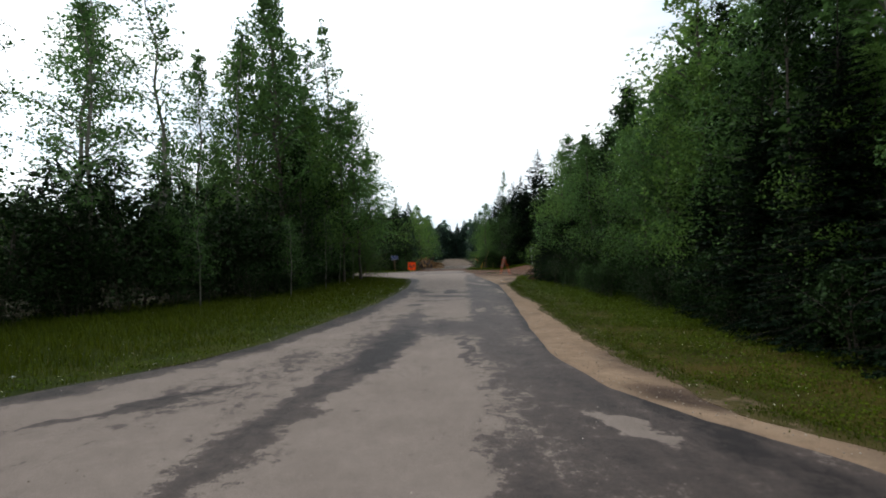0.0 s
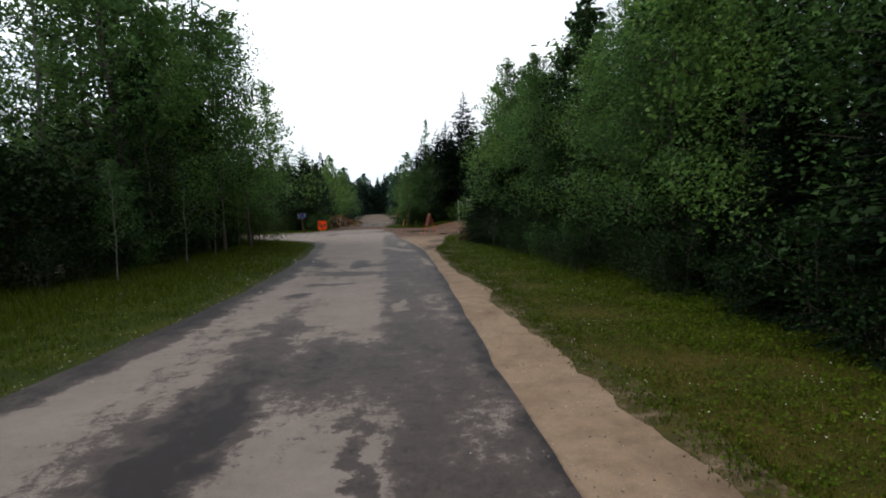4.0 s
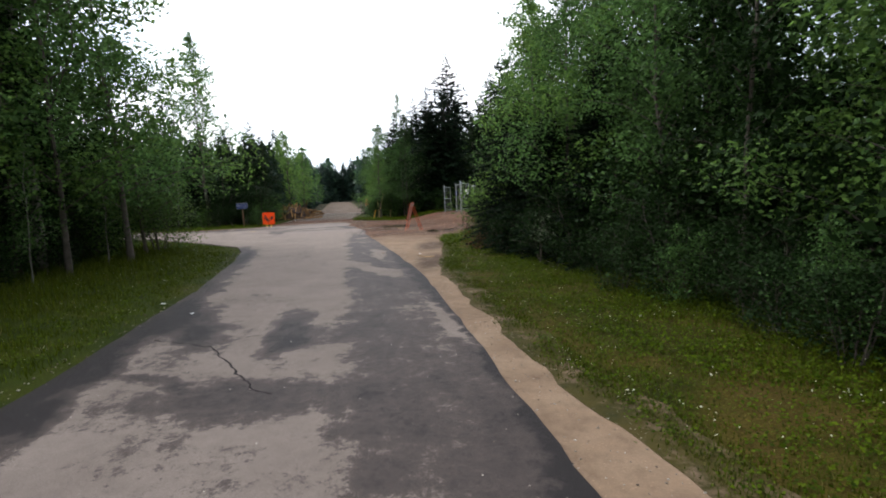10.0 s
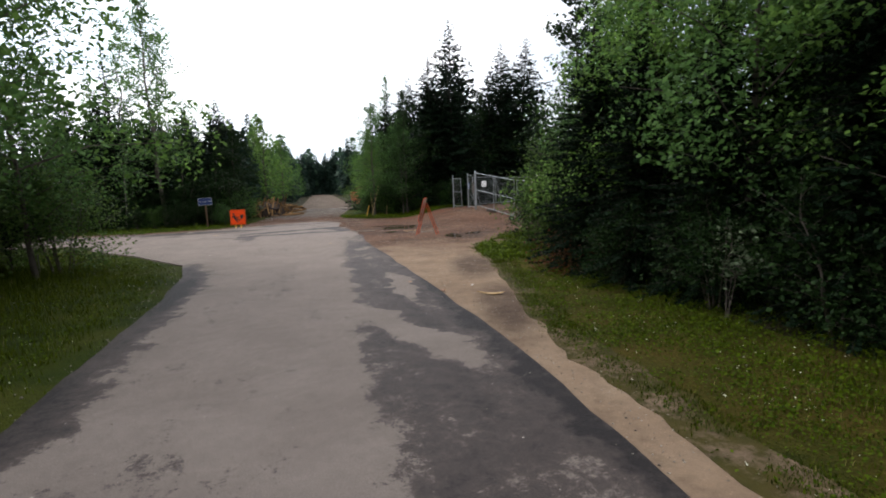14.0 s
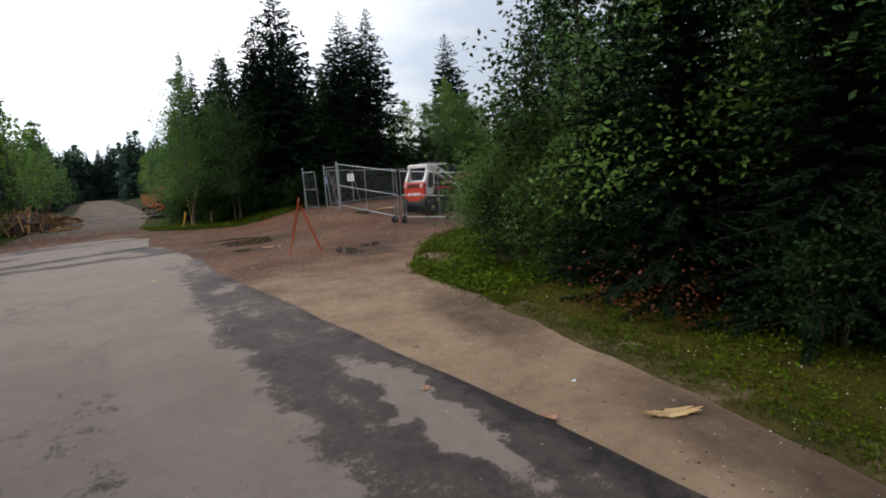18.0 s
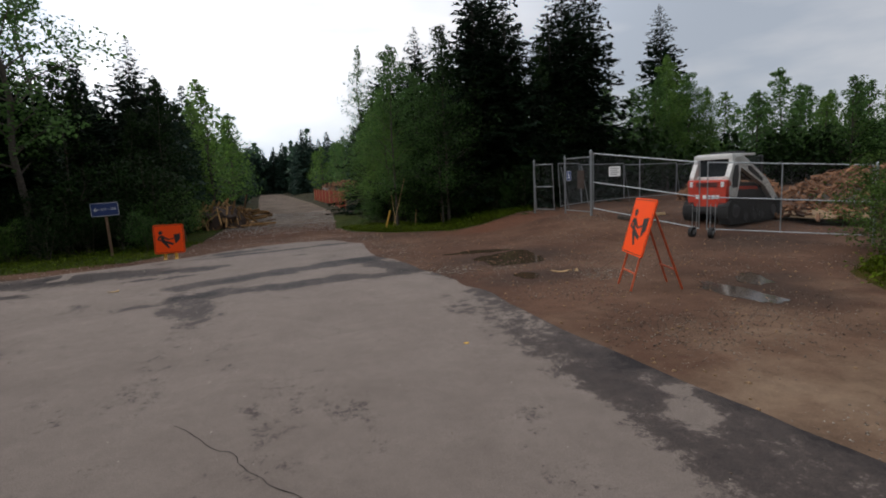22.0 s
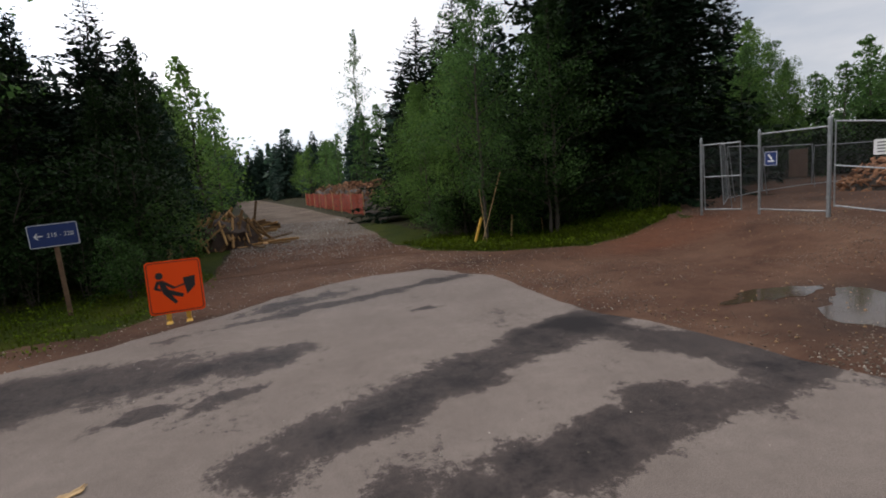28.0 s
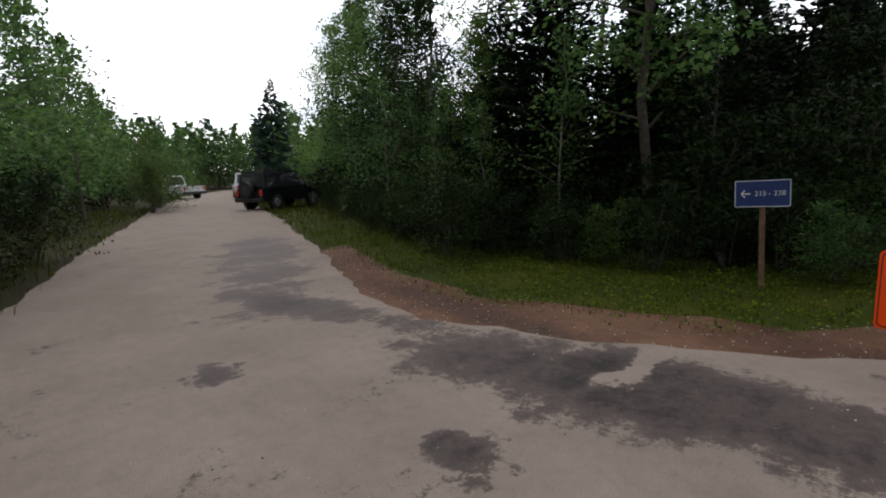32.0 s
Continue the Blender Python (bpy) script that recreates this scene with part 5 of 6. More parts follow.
for k in range(len(o)):
    j = (k + 1) % len(o)
    bm.faces.new([bm.verts.new((p[0], -0.0088, p[1])) for p in (o[k], o[j], i[j], i[k])])
part("border", bm, MAT["white"], blue_small.children[0], "white border line")
notice("notice_board", pm @ pose(0.75, 0.06, 1.0), 0.36, 0.52, MAT["wood_dark"], "dark brown board hung on the fence")
# Older slack fence behind the gate.
BACKF = [(9.0, 44.7), (10.6, 45.9), (13.2, 46.9), (16.2, 47.4), (19.8, 47.2)]
for k in range(len(BACKF) - 1):
    a, b = BACKF[k], BACKF[k + 1]
    framed_panel("chain_link_fence", a, b, 0.12, 1.5 - 0.05 * k, "slack chain-link fence panel at the back of the yard", (), None, "fence", -3 + 2 * k, "old yard fence")
    strut = empty("fence_brace", pose(*a, hz(*a)), "leaning steel brace of the old fence", "fence brace", "old fence braces")
    bm = bmesh.new()
    add_tube(bm, (0, 0, 1.4), (0.35, 0.1, 0), 0.012, 0.013, 8)
    part("tube", bm, MAT["steel"], strut)


# ---- the compact loader ----
def loader():
    """A compact tracked loader seen from behind; local x ahead, y to its left, z up."""
    m = pose(11.3, 40.2, hz(11.3, 40.2) - 0.03, 0, 0, 12) @ Matrix.Scale(0.9, 4)
    t = empty("compact_loader", m, "white and red compact track loader parked in the yard", "loader")

    def piece(name, mat, boxes, parent=t, label="", bevel=0.02):
        bm = bmesh.new()
        for c, s in boxes:
            add_box(bm, c, s, None, bevel)
        return part(name, bm, MAT[mat], parent, label)

    def plate(name, mat, outline, y0, y1, parent=t, label=""):
        bm = bmesh.new()
        add_prism(bm, outline, y0, y1)
        bmesh.ops.recalc_face_normals(bm, faces=bm.faces)
        bmesh.ops.bevel(bm, geom=list(bm.edges), offset=0.008, segments=1, affect="EDGES")
        return part(name, bm, MAT[mat], parent, label)

    piece("chassis", "machine_dark", [((0.05, 0, 0.62), (2.3, 0.7, 0.5)), ((-0.9, 0, 0.45), (0.6, 0.7, 0.35))])
    door = piece("rear_door", "machine_red", [((-1.22, 0, 0.78), (0.16, 1.12, 0.62)), ((-1.18, 0, 1.12), (0.22, 1.16, 0.2))], label="red rear engine door", bevel=0.04)
    bm = bmesh.new()
    for k in range(5):
        add_box(bm, (-1.305, 0, 1.04 + 0.025 * k), (0.02, 0.62, 0.012))
    part("grille", bm, MAT["machine_dark"], door, "dark slotted grille")
    for sy in (-1, 1):
        bm = bmesh.new()
        add_box(bm, (-1.3, 0.45 * sy, 1.1), (0.03, 0.09, 0.14), None, 0.01)
        part("tail_lamp", bm, MAT["white"], door, "small pale tail lamp")
    for y, w in ((0.25, 0.12), (0.05, 0.1), (-0.08, 0.08), (-0.2, 0.09), (-0.32, 0.08)):
        bm = bmesh.new()
        add_box(bm, (-1.306, y, 0.76), (0.012, w, 0.11))
        part("lettering_bar", bm, MAT["white"], door, "plain white bar where lettering stands")
    piece("bumper", "machine_dark", [((-1.26, 0, 0.42), (0.14, 1.1, 0.16))])
    # Cab of posts and panes.
    cab = piece("cab_sill", "machine_white", [((-0.85, 0, 1.24), (0.4, 1.1, 0.12))], label="off-white cab sill")
    for px, py, ph in ((-0.98, 0.5, 0.66), (-0.98, -0.5, 0.66), (0.6, 0.42, 0.9), (0.6, -0.42, 0.9)):
        piece("cab_post", "machine_white" if px < 0 else "machine_dark", [((px, py, 1.85 - ph / 2), (0.11, 0.11, ph))], cab)
    piece("cab_header", "machine_white", [((-0.97, 0, 1.83), (0.13, 1.1, 0.12))], cab)
    piece("roof", "machine_white", [((-0.4, 0, 1.885), (1.2, 1.0, 0.06))], cab)
    piece("rear_pane", "glass_dark", [((-0.95, 0, 1.52), (0.02, 0.9, 0.5))], cab, "dark rear window", 0.004)
    for sy in (-1, 1):
        piece("side_pane", "glass_dark", [((-0.18, 0.44 * sy, 1.5), (1.5, 0.02, 0.66))], cab, "dark side window", 0.004)
    piece("lamp_bar", "machine_dark", [((-0.35, 0, 1.95), (0.4, 0.8, 0.045))], t, "grey lamp bar on the roof")
    for sy in (-1, 1):
        y0, y1 = sorted((0.44 * sy, 0.58 * sy))
        plate("rear_tower", "machine_white", [(-1.15, 0.75), (-0.8, 0.75), (-0.68, 1.2), (-0.66, 1.8), (-0.95, 1.82), (-1.2, 1.3)], y0, y1, t, "off-white rear tower of the lift arm")
        plate("lift_arm", "machine_white", [(-0.95, 1.84), (-0.55, 1.86), (0.75, 1.16), (1.35, 0.55), (1.36, 0.32), (1.14, 0.32), (1.05, 0.55), (0.55, 1.0), (-0.85, 1.62)], y0, y1, t, "long off-white lift arm")
        plate("tower_decal", "machine_dark", [(-1.05, 1.0), (-0.82, 1.0), (-0.76, 1.3), (-0.8, 1.6), (-0.95, 1.6), (-1.06, 1.28)], *sorted((0.582 * sy, 0.588 * sy)), t, "dark panel on the tower")
        plate("arm_decal", "machine_dark", [(-0.35, 1.58), (-0.2, 1.56), (0.45, 1.2), (0.4, 1.12), (-0.3, 1.46)], *sorted((0.582 * sy, 0.588 * sy)), t, "dark stripe on the arm")
        plate("side_panel", "machine_dark", [(-1.1, 0.72), (0.9, 0.72), (0.95, 0.98), (0.3, 1.1), (-0.6, 1.15)], *sorted((0.36 * sy, 0.42 * sy)))
        plate("side_decal", "machine_red", [(-0.5, 1.02), (0.45, 0.98), (0.5, 0.9), (-0.5, 0.93)], *sorted((0.422 * sy, 0.43 * sy)), t, "red stripe on the side")
        bm = bmesh.new()
        ring = [(-1.05 + 0.33 * math.cos(a), 0.36 + 0.33 * math.sin(a)) for a in [math.pi / 2 + i * math.pi / 10 for i in range(11)]]
        ring += [(0.9 + 0.27 * math.cos(a), 0.30 + 0.27 * math.sin(a)) for a in [-math.pi / 2 + i * math.pi / 10 for i in range(11)]]
        add_prism(bm, [(x, z + 0.0) for x, z in ring], *sorted((0.36 * sy, 0.66 * sy)))
        bmesh.ops.recalc_face_normals(bm, faces=bm.faces)
        track = part("track", bm, MAT["rubber"], t, "muddy black rubber track")
        bm = bmesh.new()
        per = ring + ring[:1]
        for i in range(len(per) - 1):
            a, b = Vector(per[i]), Vector(per[i + 1])
            n = max(1, int((b - a).length / 0.1))
            for j in range(n):
                p = a.lerp(b, (j + 0.5) / n)
                ang = math.degrees(math.atan2(b.y - a.y, b.x - a.x))
                add_box(bm, (0, 0, 0), (0.045, 0.3, 0.05), pose(p.x, 0.51 * sy, p.y, 0, -ang, 0))
        part("tread_rib", bm, MAT["rubber"], track)
        for x, z, r in ((-1.0, 0.37, 0.2), (-0.5, 0.18, 0.12), (-0.1, 0.18, 0.12), (0.3, 0.18, 0.12), (0.88, 0.3, 0.17)):
            bm = bmesh.new()
            add_tube(bm, (x, 0.64 * sy, z), (x, 0.68 * sy, z), r, r * 0.8, 14)
            part("track_roller", bm, MAT["machine_dark"], track)
    bm = bmesh.new()
    add_prism(bm, [(1.15, 0.05), (1.9, 0.03), (1.92, 0.07), (1.3, 0.16), (1.22, 0.62), (1.12, 0.62)], -0.72, 0.72)
    bmesh.ops.recalc_face_normals(bm, faces=bm.faces)
    part("bucket", bm, MAT["machine_dark"], t, "dark steel bucket")
    return t


loader()


# ---- cut wood ----
def split_log(seed, ln=0.42, r=0.09, kind="wedge"):
    """A split log: a wedge or slab with an uneven bark side, along x."""
    rg = np.random.default_rng(seed)
    if kind == "wedge":
        sec = [(0, 0)] + [(r * 1.3 * math.cos(a) * rg.uniform(0.85, 1.1), r * 1.3 * math.sin(a) * rg.uniform(0.85, 1.1)) for a in np.linspace(0.2, 1.9, 4)]
    elif kind == "round":
        sec = [(r * math.cos(a) * rg.uniform(0.9, 1.1), r * math.sin(a) * rg.uniform(0.9, 1.1)) for a in np.linspace(0, 2 * math.pi, 9)[:-1]]
    else:
        sec = [(-r, -0.02), (r, -0.025), (r * 0.9, 0.02), (0, 0.035), (-r * 0.9, 0.02)]
    me = bpy.data.meshes.new("log")
    k = len(sec)
    v = [(x + rg.uniform(-0.02, 0.02), y * s, z * s) for x, s in ((-ln / 2, 1.0), (0, 1.04), (ln / 2, 0.93)) for y, z in sec]
    f = [tuple(range(k))[::-1], tuple(range(2 * k, 3 * k))] + [(a * k + i, a * k + (i + 1) % k, (a + 1) * k + (i + 1) % k, (a + 1) * k + i) for a in (0, 1) for i in range(k)]
    me.from_pydata(v, [], f)
    return me


def wood_material(name, pale, dark):
    m, n, l, b = shader(name, 0.9, 0, 0.2)
    o = n.new("ShaderNodeObjectInfo")
    g = n.new("ShaderNodeNewGeometry")
    tone = sums(n, l, "ADD", sums(n, l, "MULTIPLY", o.outputs["Random"], 0.8), sums(n, l, "MULTIPLY", g.outputs["Random Per Island"], 0.2))
    col = ramp(n, l, tone, (0.0, dark), (0.5, tuple(0.35 * a + 0.65 * c for a, c in zip(pale, dark))), (0.95, pale))
    rings = grain(n, l, coords(n, l, (3, 30, 30)), 1.0, 5)
    l.new(mixed(n, l, 1.0, col, ramp(n, l, rings, (0.3, (0.55, 0.55, 0.55)), (0.7, (1.15, 1.15, 1.15))), "MULTIPLY"), b.inputs["Base Color"])
    relief(n, l, b, rings, 0.5, 0.01)
    return m


MAT["logs"] = wood_material("split_firewood", (0.52, 0.27, 0.15), (0.022, 0.010, 0.007))
MAT["chips"] = plain("wood_chip_litter", (0.30, 0.19, 0.10), 0.95, 0, 0.5, 18, 0.8)
MAT["slabs"] = wood_material("fresh_wood_slabs", (0.62, 0.36, 0.15), (0.034, 0.018, 0.011))


def heap(name, place, size, top, count, meshes, material, label, seed, part_name="log", tilt=0.5, rest=0, steep=0.55, core="bark"):
    """A heap of cut wood over an elliptical or stacked base."""
    rg = np.random.default_rng(seed)
    t = empty(name, place, label, "wood pile")
    bm = bmesh.new()
    bmesh.ops.create_icosphere(bm, subdivisions=3, radius=1.0)
    for v in bm.verts:
        n = 1 + 0.18 * noise.noise(v.co * 2.5 + Vector((seed, 0, 0)))
        z = max(0, v.co.z)
        v.co = Vector((v.co.x * size[0] * 0.9 * n, v.co.y * size[1] * 0.9 * n, (z ** (0.7 if steep > 0.5 else 0.35)) * top * 0.86 * n))
    # Filler mound; the default bark tone paints shade into gaps between logs.
    part("heap_core", bm, MAT[core], t, "filler mound inside the heap")
    for k in range(count):
        a, q = rg.uniform(0, 2 * math.pi), math.sqrt(rg.uniform(0, 1))
        x, y = size[0] * q * math.cos(a), size[1] * q * math.sin(a)
        z = top * max(0, 1 - q * q) ** steep * rg.uniform(0.86, 1.04) + 0.04
        ob = new(part_name, meshes[int(rg.integers(0, len(meshes)))])
        ob.parent = t
        ob.matrix_basis = Matrix.LocRotScale((x, y, z), Euler((rg.uniform(0, 6.28), rg.normal() * tilt, rg.uniform(0, 6.28))), (rg.uniform(0.75, 1.2),) * 3)
    if rest:
        vs, fs = [], []
        for k in range(rest):
            a, q = rg.uniform(0, 2 * math.pi), math.sqrt(rg.uniform(0, 1))
            z = top * max(0, 1 - q * q) ** steep * rg.uniform(0.80, 1.0) + 0.03
            m = Matrix.LocRotScale((size[0] * q * math.cos(a), size[1] * q * math.sin(a), z), Euler((rg.uniform(0, 6.28), rg.normal() * tilt, rg.uniform(0, 6.28))), None)
            src = meshes[int(rg.integers(0, len(meshes)))]
            base = len(vs)
            vs += [m @ v.co for v in src.vertices]
            fs += [tuple(base + i for i in p.vertices) for p in src.polygons]
        me = bpy.data.meshes.new("split_wood")
        me.from_pydata([tuple(v) for v in vs], [], fs)
        me.materials.append(material)
        ob = new("split_wood", me)
        ob.parent = t
        ob["kind"] = "stuff"
    return t


FIREWOOD = [split_log(i, 0.23 + 0.03 * (i % 3), 0.048, "wedge" if i else "round") for i in range(6)]
SLABS = [split_log(20 + i, 1.5 + 0.3 * (i % 3), 0.07, "slab") for i in range(4)] + [split_log(30, 1.2, 0.05, "round")]
for me_ in FIREWOOD:
    me_.materials.append(MAT["logs"])
for me_ in SLABS:
    me_.materials.append(MAT["slabs"])
heap("firewood_heap", pose(16.3, 39.6, 0.1, 0, 0, -18), (1.8, 3.7), 1.25, 300, FIREWOOD, MAT["logs"], "large heap of split reddish firewood in the yard", 1, rest=1700)
heap("firewood_heap", pose(15.7, 44.3, 0.35, 0, 0, 40), (1.0, 1.7), 0.95, 200, FIREWOOD, MAT["logs"], "heap of split firewood at the back of the yard", 2, rest=420)
heap("firewood_heap", pose(13.6, 40.2, 0.2, 0, 0, 0), (1.3, 2.6), 0.12, 160, FIREWOOD, MAT["slabs"], "low spill of pale split wood and chips", 3, core="chips")


def leaning_heap(place, radius, top, count, label, seed):
    """Slabs thrown together so that they lean in towards a peak."""
    rg = np.random.default_rng(seed)
    t = empty("slab_heap", place, label, "wood pile")
    bm = bmesh.new()
    bmesh.ops.create_icosphere(bm, subdivisions=3, radius=1.0)
    for v in bm.verts:
        k = 1 + 0.3 * noise.noise(v.co * 2.5 + Vector((seed, 0, 0)))
        v.co = Vector((v.co.x * radius * 0.7 * k, v.co.y * radius * 0.8 * k, max(0, v.co.z) ** 0.8 * top * 0.7 * k))
    # Filler core; its dark colour paints the shaded hollow under the slabs.
    part("heap_core", bm, MAT["wood_dark"], t, "filler core darkened like the hollow inside the heap")
    for k in range(count):
        a = rg.uniform(0, 2 * math.pi)
        foot = Vector((radius * math.cos(a) * rg.uniform(0.5, 1.15), radius * math.sin(a) * rg.uniform(0.5, 1.15), 0.03))
        head = Vector((rg.normal() * 0.3 * radius, rg.normal() * 0.3 * radius, top * rg.uniform(0.45, 1.0)))
        if k % 5 == 0:
            head = foot + Vector((rg.normal(), rg.normal(), 0.08))
        d = (head - foot).normalized()
        ob = new("slab", SLABS[int(rg.integers(0, len(SLABS)))])
        ob.parent = t
        ob.matrix_basis = Matrix.Translation((foot + head) / 2) @ d.to_track_quat("X", "Z").to_matrix().to_4x4() @ Matrix.Rotation(rg.uniform(0, 6.28), 4, "X") @ Matrix.Scale(rg.uniform(0.45, 0.78), 4)
    return t


leaning_heap(pose(-1.75, 53.2, 0.02, 0, 0, 10), 1.4, 1.2, 160, "loose heap of pale and dark wood slabs beside the gravel road", 4)
heap("slab_heap", pose(-1.2, 57.8, 0.02, 0, 0, 10), (0.7, 1.6), 0.45, 40, SLABS, MAT["slabs"], "low heap of dark wood slabs by the gravel road", 5, "slab", tilt=0.1)
heap("log_stack", pose(6.6, 63.5, 0.01, 0, 0, 4), (1.3, 4.0), 1.75, 300, FIREWOOD, MAT["logs"], "long stack of split logs beside the gravel road", 6, rest=700, steep=0.25)
heap("log_stack", pose(6.6, 72.0, 0.01, 0, 0, 2), (1.2, 5.2), 1.75, 260, FIREWOOD, MAT["logs"], "long stack of split logs behind orange netting", 7, rest=400, steep=0.25)
heap("log_stack", pose(6.9, 82.0, 0.01, 0, 0, 0), (1.2, 5.2), 1.7, 140, FIREWOOD, MAT["logs"], "far end of the stack of split logs", 8, steep=0.25)

# Orange safety netting in front of the stack.
net = empty("safety_net", pose(4.75, 61.5, 0.01, 0, 0, 88), "orange plastic safety netting along the log stack", "safety net")
bm = bmesh.new()
L = 26.0
for i in range(14):
    z = 0.08 + i * 0.075
    for s in range(26):
        x0, x1 = s * L / 26, (s + 1) * L / 26
        sag0, sag1 = 0.05 * math.sin(s * 1.3), 0.05 * math.sin((s + 1) * 1.3)
        add_prism(bm, [(x0, z + sag0), (x1, z + sag1), (x1, z + sag1 + 0.022), (x0, z + sag0 + 0.022)], -0.004, 0.004)
for i in range(260):
    x = i * 0.1
    add_prism(bm, [(x, 0.08), (x + 0.02, 0.08), (x + 0.02, 1.1), (x, 1.1)], -0.003, 0.003)
part("netting", bm, MAT["net"], net)
for i in range(9):
    bm = bmesh.new()
    add_box(bm, (i * 3.2, 0.03, 0.6), (0.05, 0.04, 1.25), None, 0.004)
    part("stake", bm, MAT["wood_pale"], net, "pale wooden stake")


# ---- stakes and loose pieces ----
def stake(x, y, h, w, mat, label, tilt=0.0, turn=0.0):
    t = empty("stake", pose(x, y, -0.03, tilt, tilt, turn), label, "stake", "marker stakes")
    bm = bmesh.new()
    add_box(bm, (0, 0, h / 2), (w, w, h), None, 0.006)
    part("shaft", bm, MAT[mat], t)
    bm = bmesh.new()
    add_box(bm, (0, 0, h), (w * 0.8, w * 0.8, 0.03), None, 0.008)
    part("tip", bm, MAT[mat], t)


stake(3.65, 47.0, 0.68, 0.05, "yellow", "short yellow painted stake leaning at the grass edge", 13)
stake(3.95, 47.2, 1.75, 0.018, "wood_pale", "thin bare stick leaning in the grass", 13)
stake(4.05, 47.1, 1.3, 0.016, "wood_pale", "thin bare stick leaning in the grass", -4)
stake(4.75, 47.2, 0.62, 0.035, "wood_pale", "short weathered wooden stake in the grass", 4)
stake(5.75, 47.3, 0.7, 0.03, "wood_pale", "short weathered wooden stake in the grass", -2)
stake(-2.75, 47.6, 0.75, 0.08, "wood_pale", "weathered wooden stake under the trees", 2)
stake(-2.5, 47.9, 0.7, 0.05, "wood_post", "thin dark wooden stake under the trees", -4)


def chunk(name, x, y, z, size, mat, label, category, turn=0, seed=0, jag=0.5):
    """A torn flat piece, long and thin, with a jagged rim and curled ends."""
    rg = np.random.default_rng(seed)
    n = 22
    bm = bmesh.new()
    rim = []
    for i in range(n):
        a = 2 * math.pi * i / n
        q = rg.uniform(1 - jag, 1.15) if i % 2 else rg.uniform(0.85, 1.15)
        px, py = size[0] * math.cos(a) * q, size[1] * math.sin(a) * q
        rim.append(bm.verts.new((px, py, size[2] * ((px / size[0]) ** 2 * 0.8 + rg.uniform(0, 0.15)))))
    mid = bm.verts.new((0, 0, 0.004))
    for i in range(n):
        bm.faces.new((mid, rim[i], rim[(i + 1) % n]))
    ex = bmesh.ops.extrude_face_region(bm, geom=list(bm.faces))
    bmesh.ops.translate(bm, verts=[g for g in ex["geom"] if isinstance(g, bmesh.types.BMVert)], vec=(0, 0, min(0.008, size[2] * 0.3)))
    bmesh.ops.recalc_face_normals(bm, faces=bm.faces)
    ob = part(name, bm, MAT[mat], None, "", pose(x, y, z, 0, 0, turn))
    return tagged(ob, label, category)


chunk("bark_piece", 3.36, 25.75, 0.018, (0.19, 0.06, 0.03), "wood_pale", "torn piece of pale bark lying on the sandy shoulder", "bark", -30, 1, 0.8)
chunk("pale_scrap", 3.3, 26.5, 0.018, (0.02, 0.015, 0.01), "white", "small pale scrap lying on the shoulder", "scrap", 0, 2)
chunk("fallen_leaf", 2.4, 27.1, 0.036, (0.05, 0.035, 0.008), "wood_red", "small rust-brown dead leaf on the asphalt", "leaf", 40, 3)
chunk("fallen_leaf", 2.75, 26.2, 0.036, (0.045, 0.06, 0.012), "wood_red", "curled rust-brown dead leaf on the asphalt", "leaf", 10, 4)
chunk("fallen_leaf", 1.35, 34.2, 0.036, (0.03, 0.022, 0.006), "yellow", "small yellow leaf on the asphalt", "leaf", 10, 5)
chunk("wood_chip", -2.6, 36.6 + 2.6, 0.036, (0.09, 0.035, 0.02), "wood_pale", "pale splinter of wood on the asphalt", "wood chip", 30, 6)
chunk("wood_chip", 4.1, 37.0, 0.012, (0.16, 0.04, 0.03), "wood_pale", "pale splinter of wood at the puddle", "wood chip", -30, 7)
chunk("wood_chip", 4.35, 36.9, 0.012, (0.1, 0.03, 0.03), "wood_pale", "pale splinter of wood at the puddle", "wood chip", 60, 8)
for k, (x, y, z, r) in enumerate(((-1.5, 21.83, 0.012, 0.05), (-0.84, 20.76, 0.036, 0.025), (-1.27, 15.0, 0.036, 0.03), (-1.98, 17.29, 0.012, 0.03), (-5.0, 5.99, 0.012, 0.05), (-1.69, 32.83, 0.036, 0.022))):
    chunk("pale_scrap", x, y, z, (r, r * 0.6, 0.012), "white", "small pale scrap lying at the road's edge", "scrap", 37 * k, 20 + k, 0.35)
bm = bmesh.new()
add_tube(bm, (-0.3, 0, 0.08), (0.3, 0.03, 0.08), 0.08, 0.075, 10)
tagged(part("log", bm, MAT["bark"], None, "", pose(8.6, 40.9, hz(8.6, 40.9), 0, 0, 100)), "dark bark-covered log lying under the gate", "log")
bm = bmesh.new()
add_tube(bm, (-1.2, 0, 0.1), (1.2, 0.1, 0.14), 0.12, 0.1, 10)
tagged(part("log", bm, MAT["bark"], None, "", pose(5.2, 56.6, 0.01, 0, 0, 15)), "dark log lying in front of the stack", "log")
lying = empty("loose_boards", pose(9.6, 41.2, hz(9.6, 41.2) + 0.01), "pale loose boards lying in the yard", "boards")
for k in range(3):
    bm = bmesh.new()
    add_box(bm, (0.25 * k, 0.3 * (k % 2), 0.02), (0.7 - 0.1 * k, 0.08, 0.03), pose(0, 0, 0, 0, 0, 20 * k - 15), 0.004)
    part("board", bm, MAT["wood_pale"], lying)


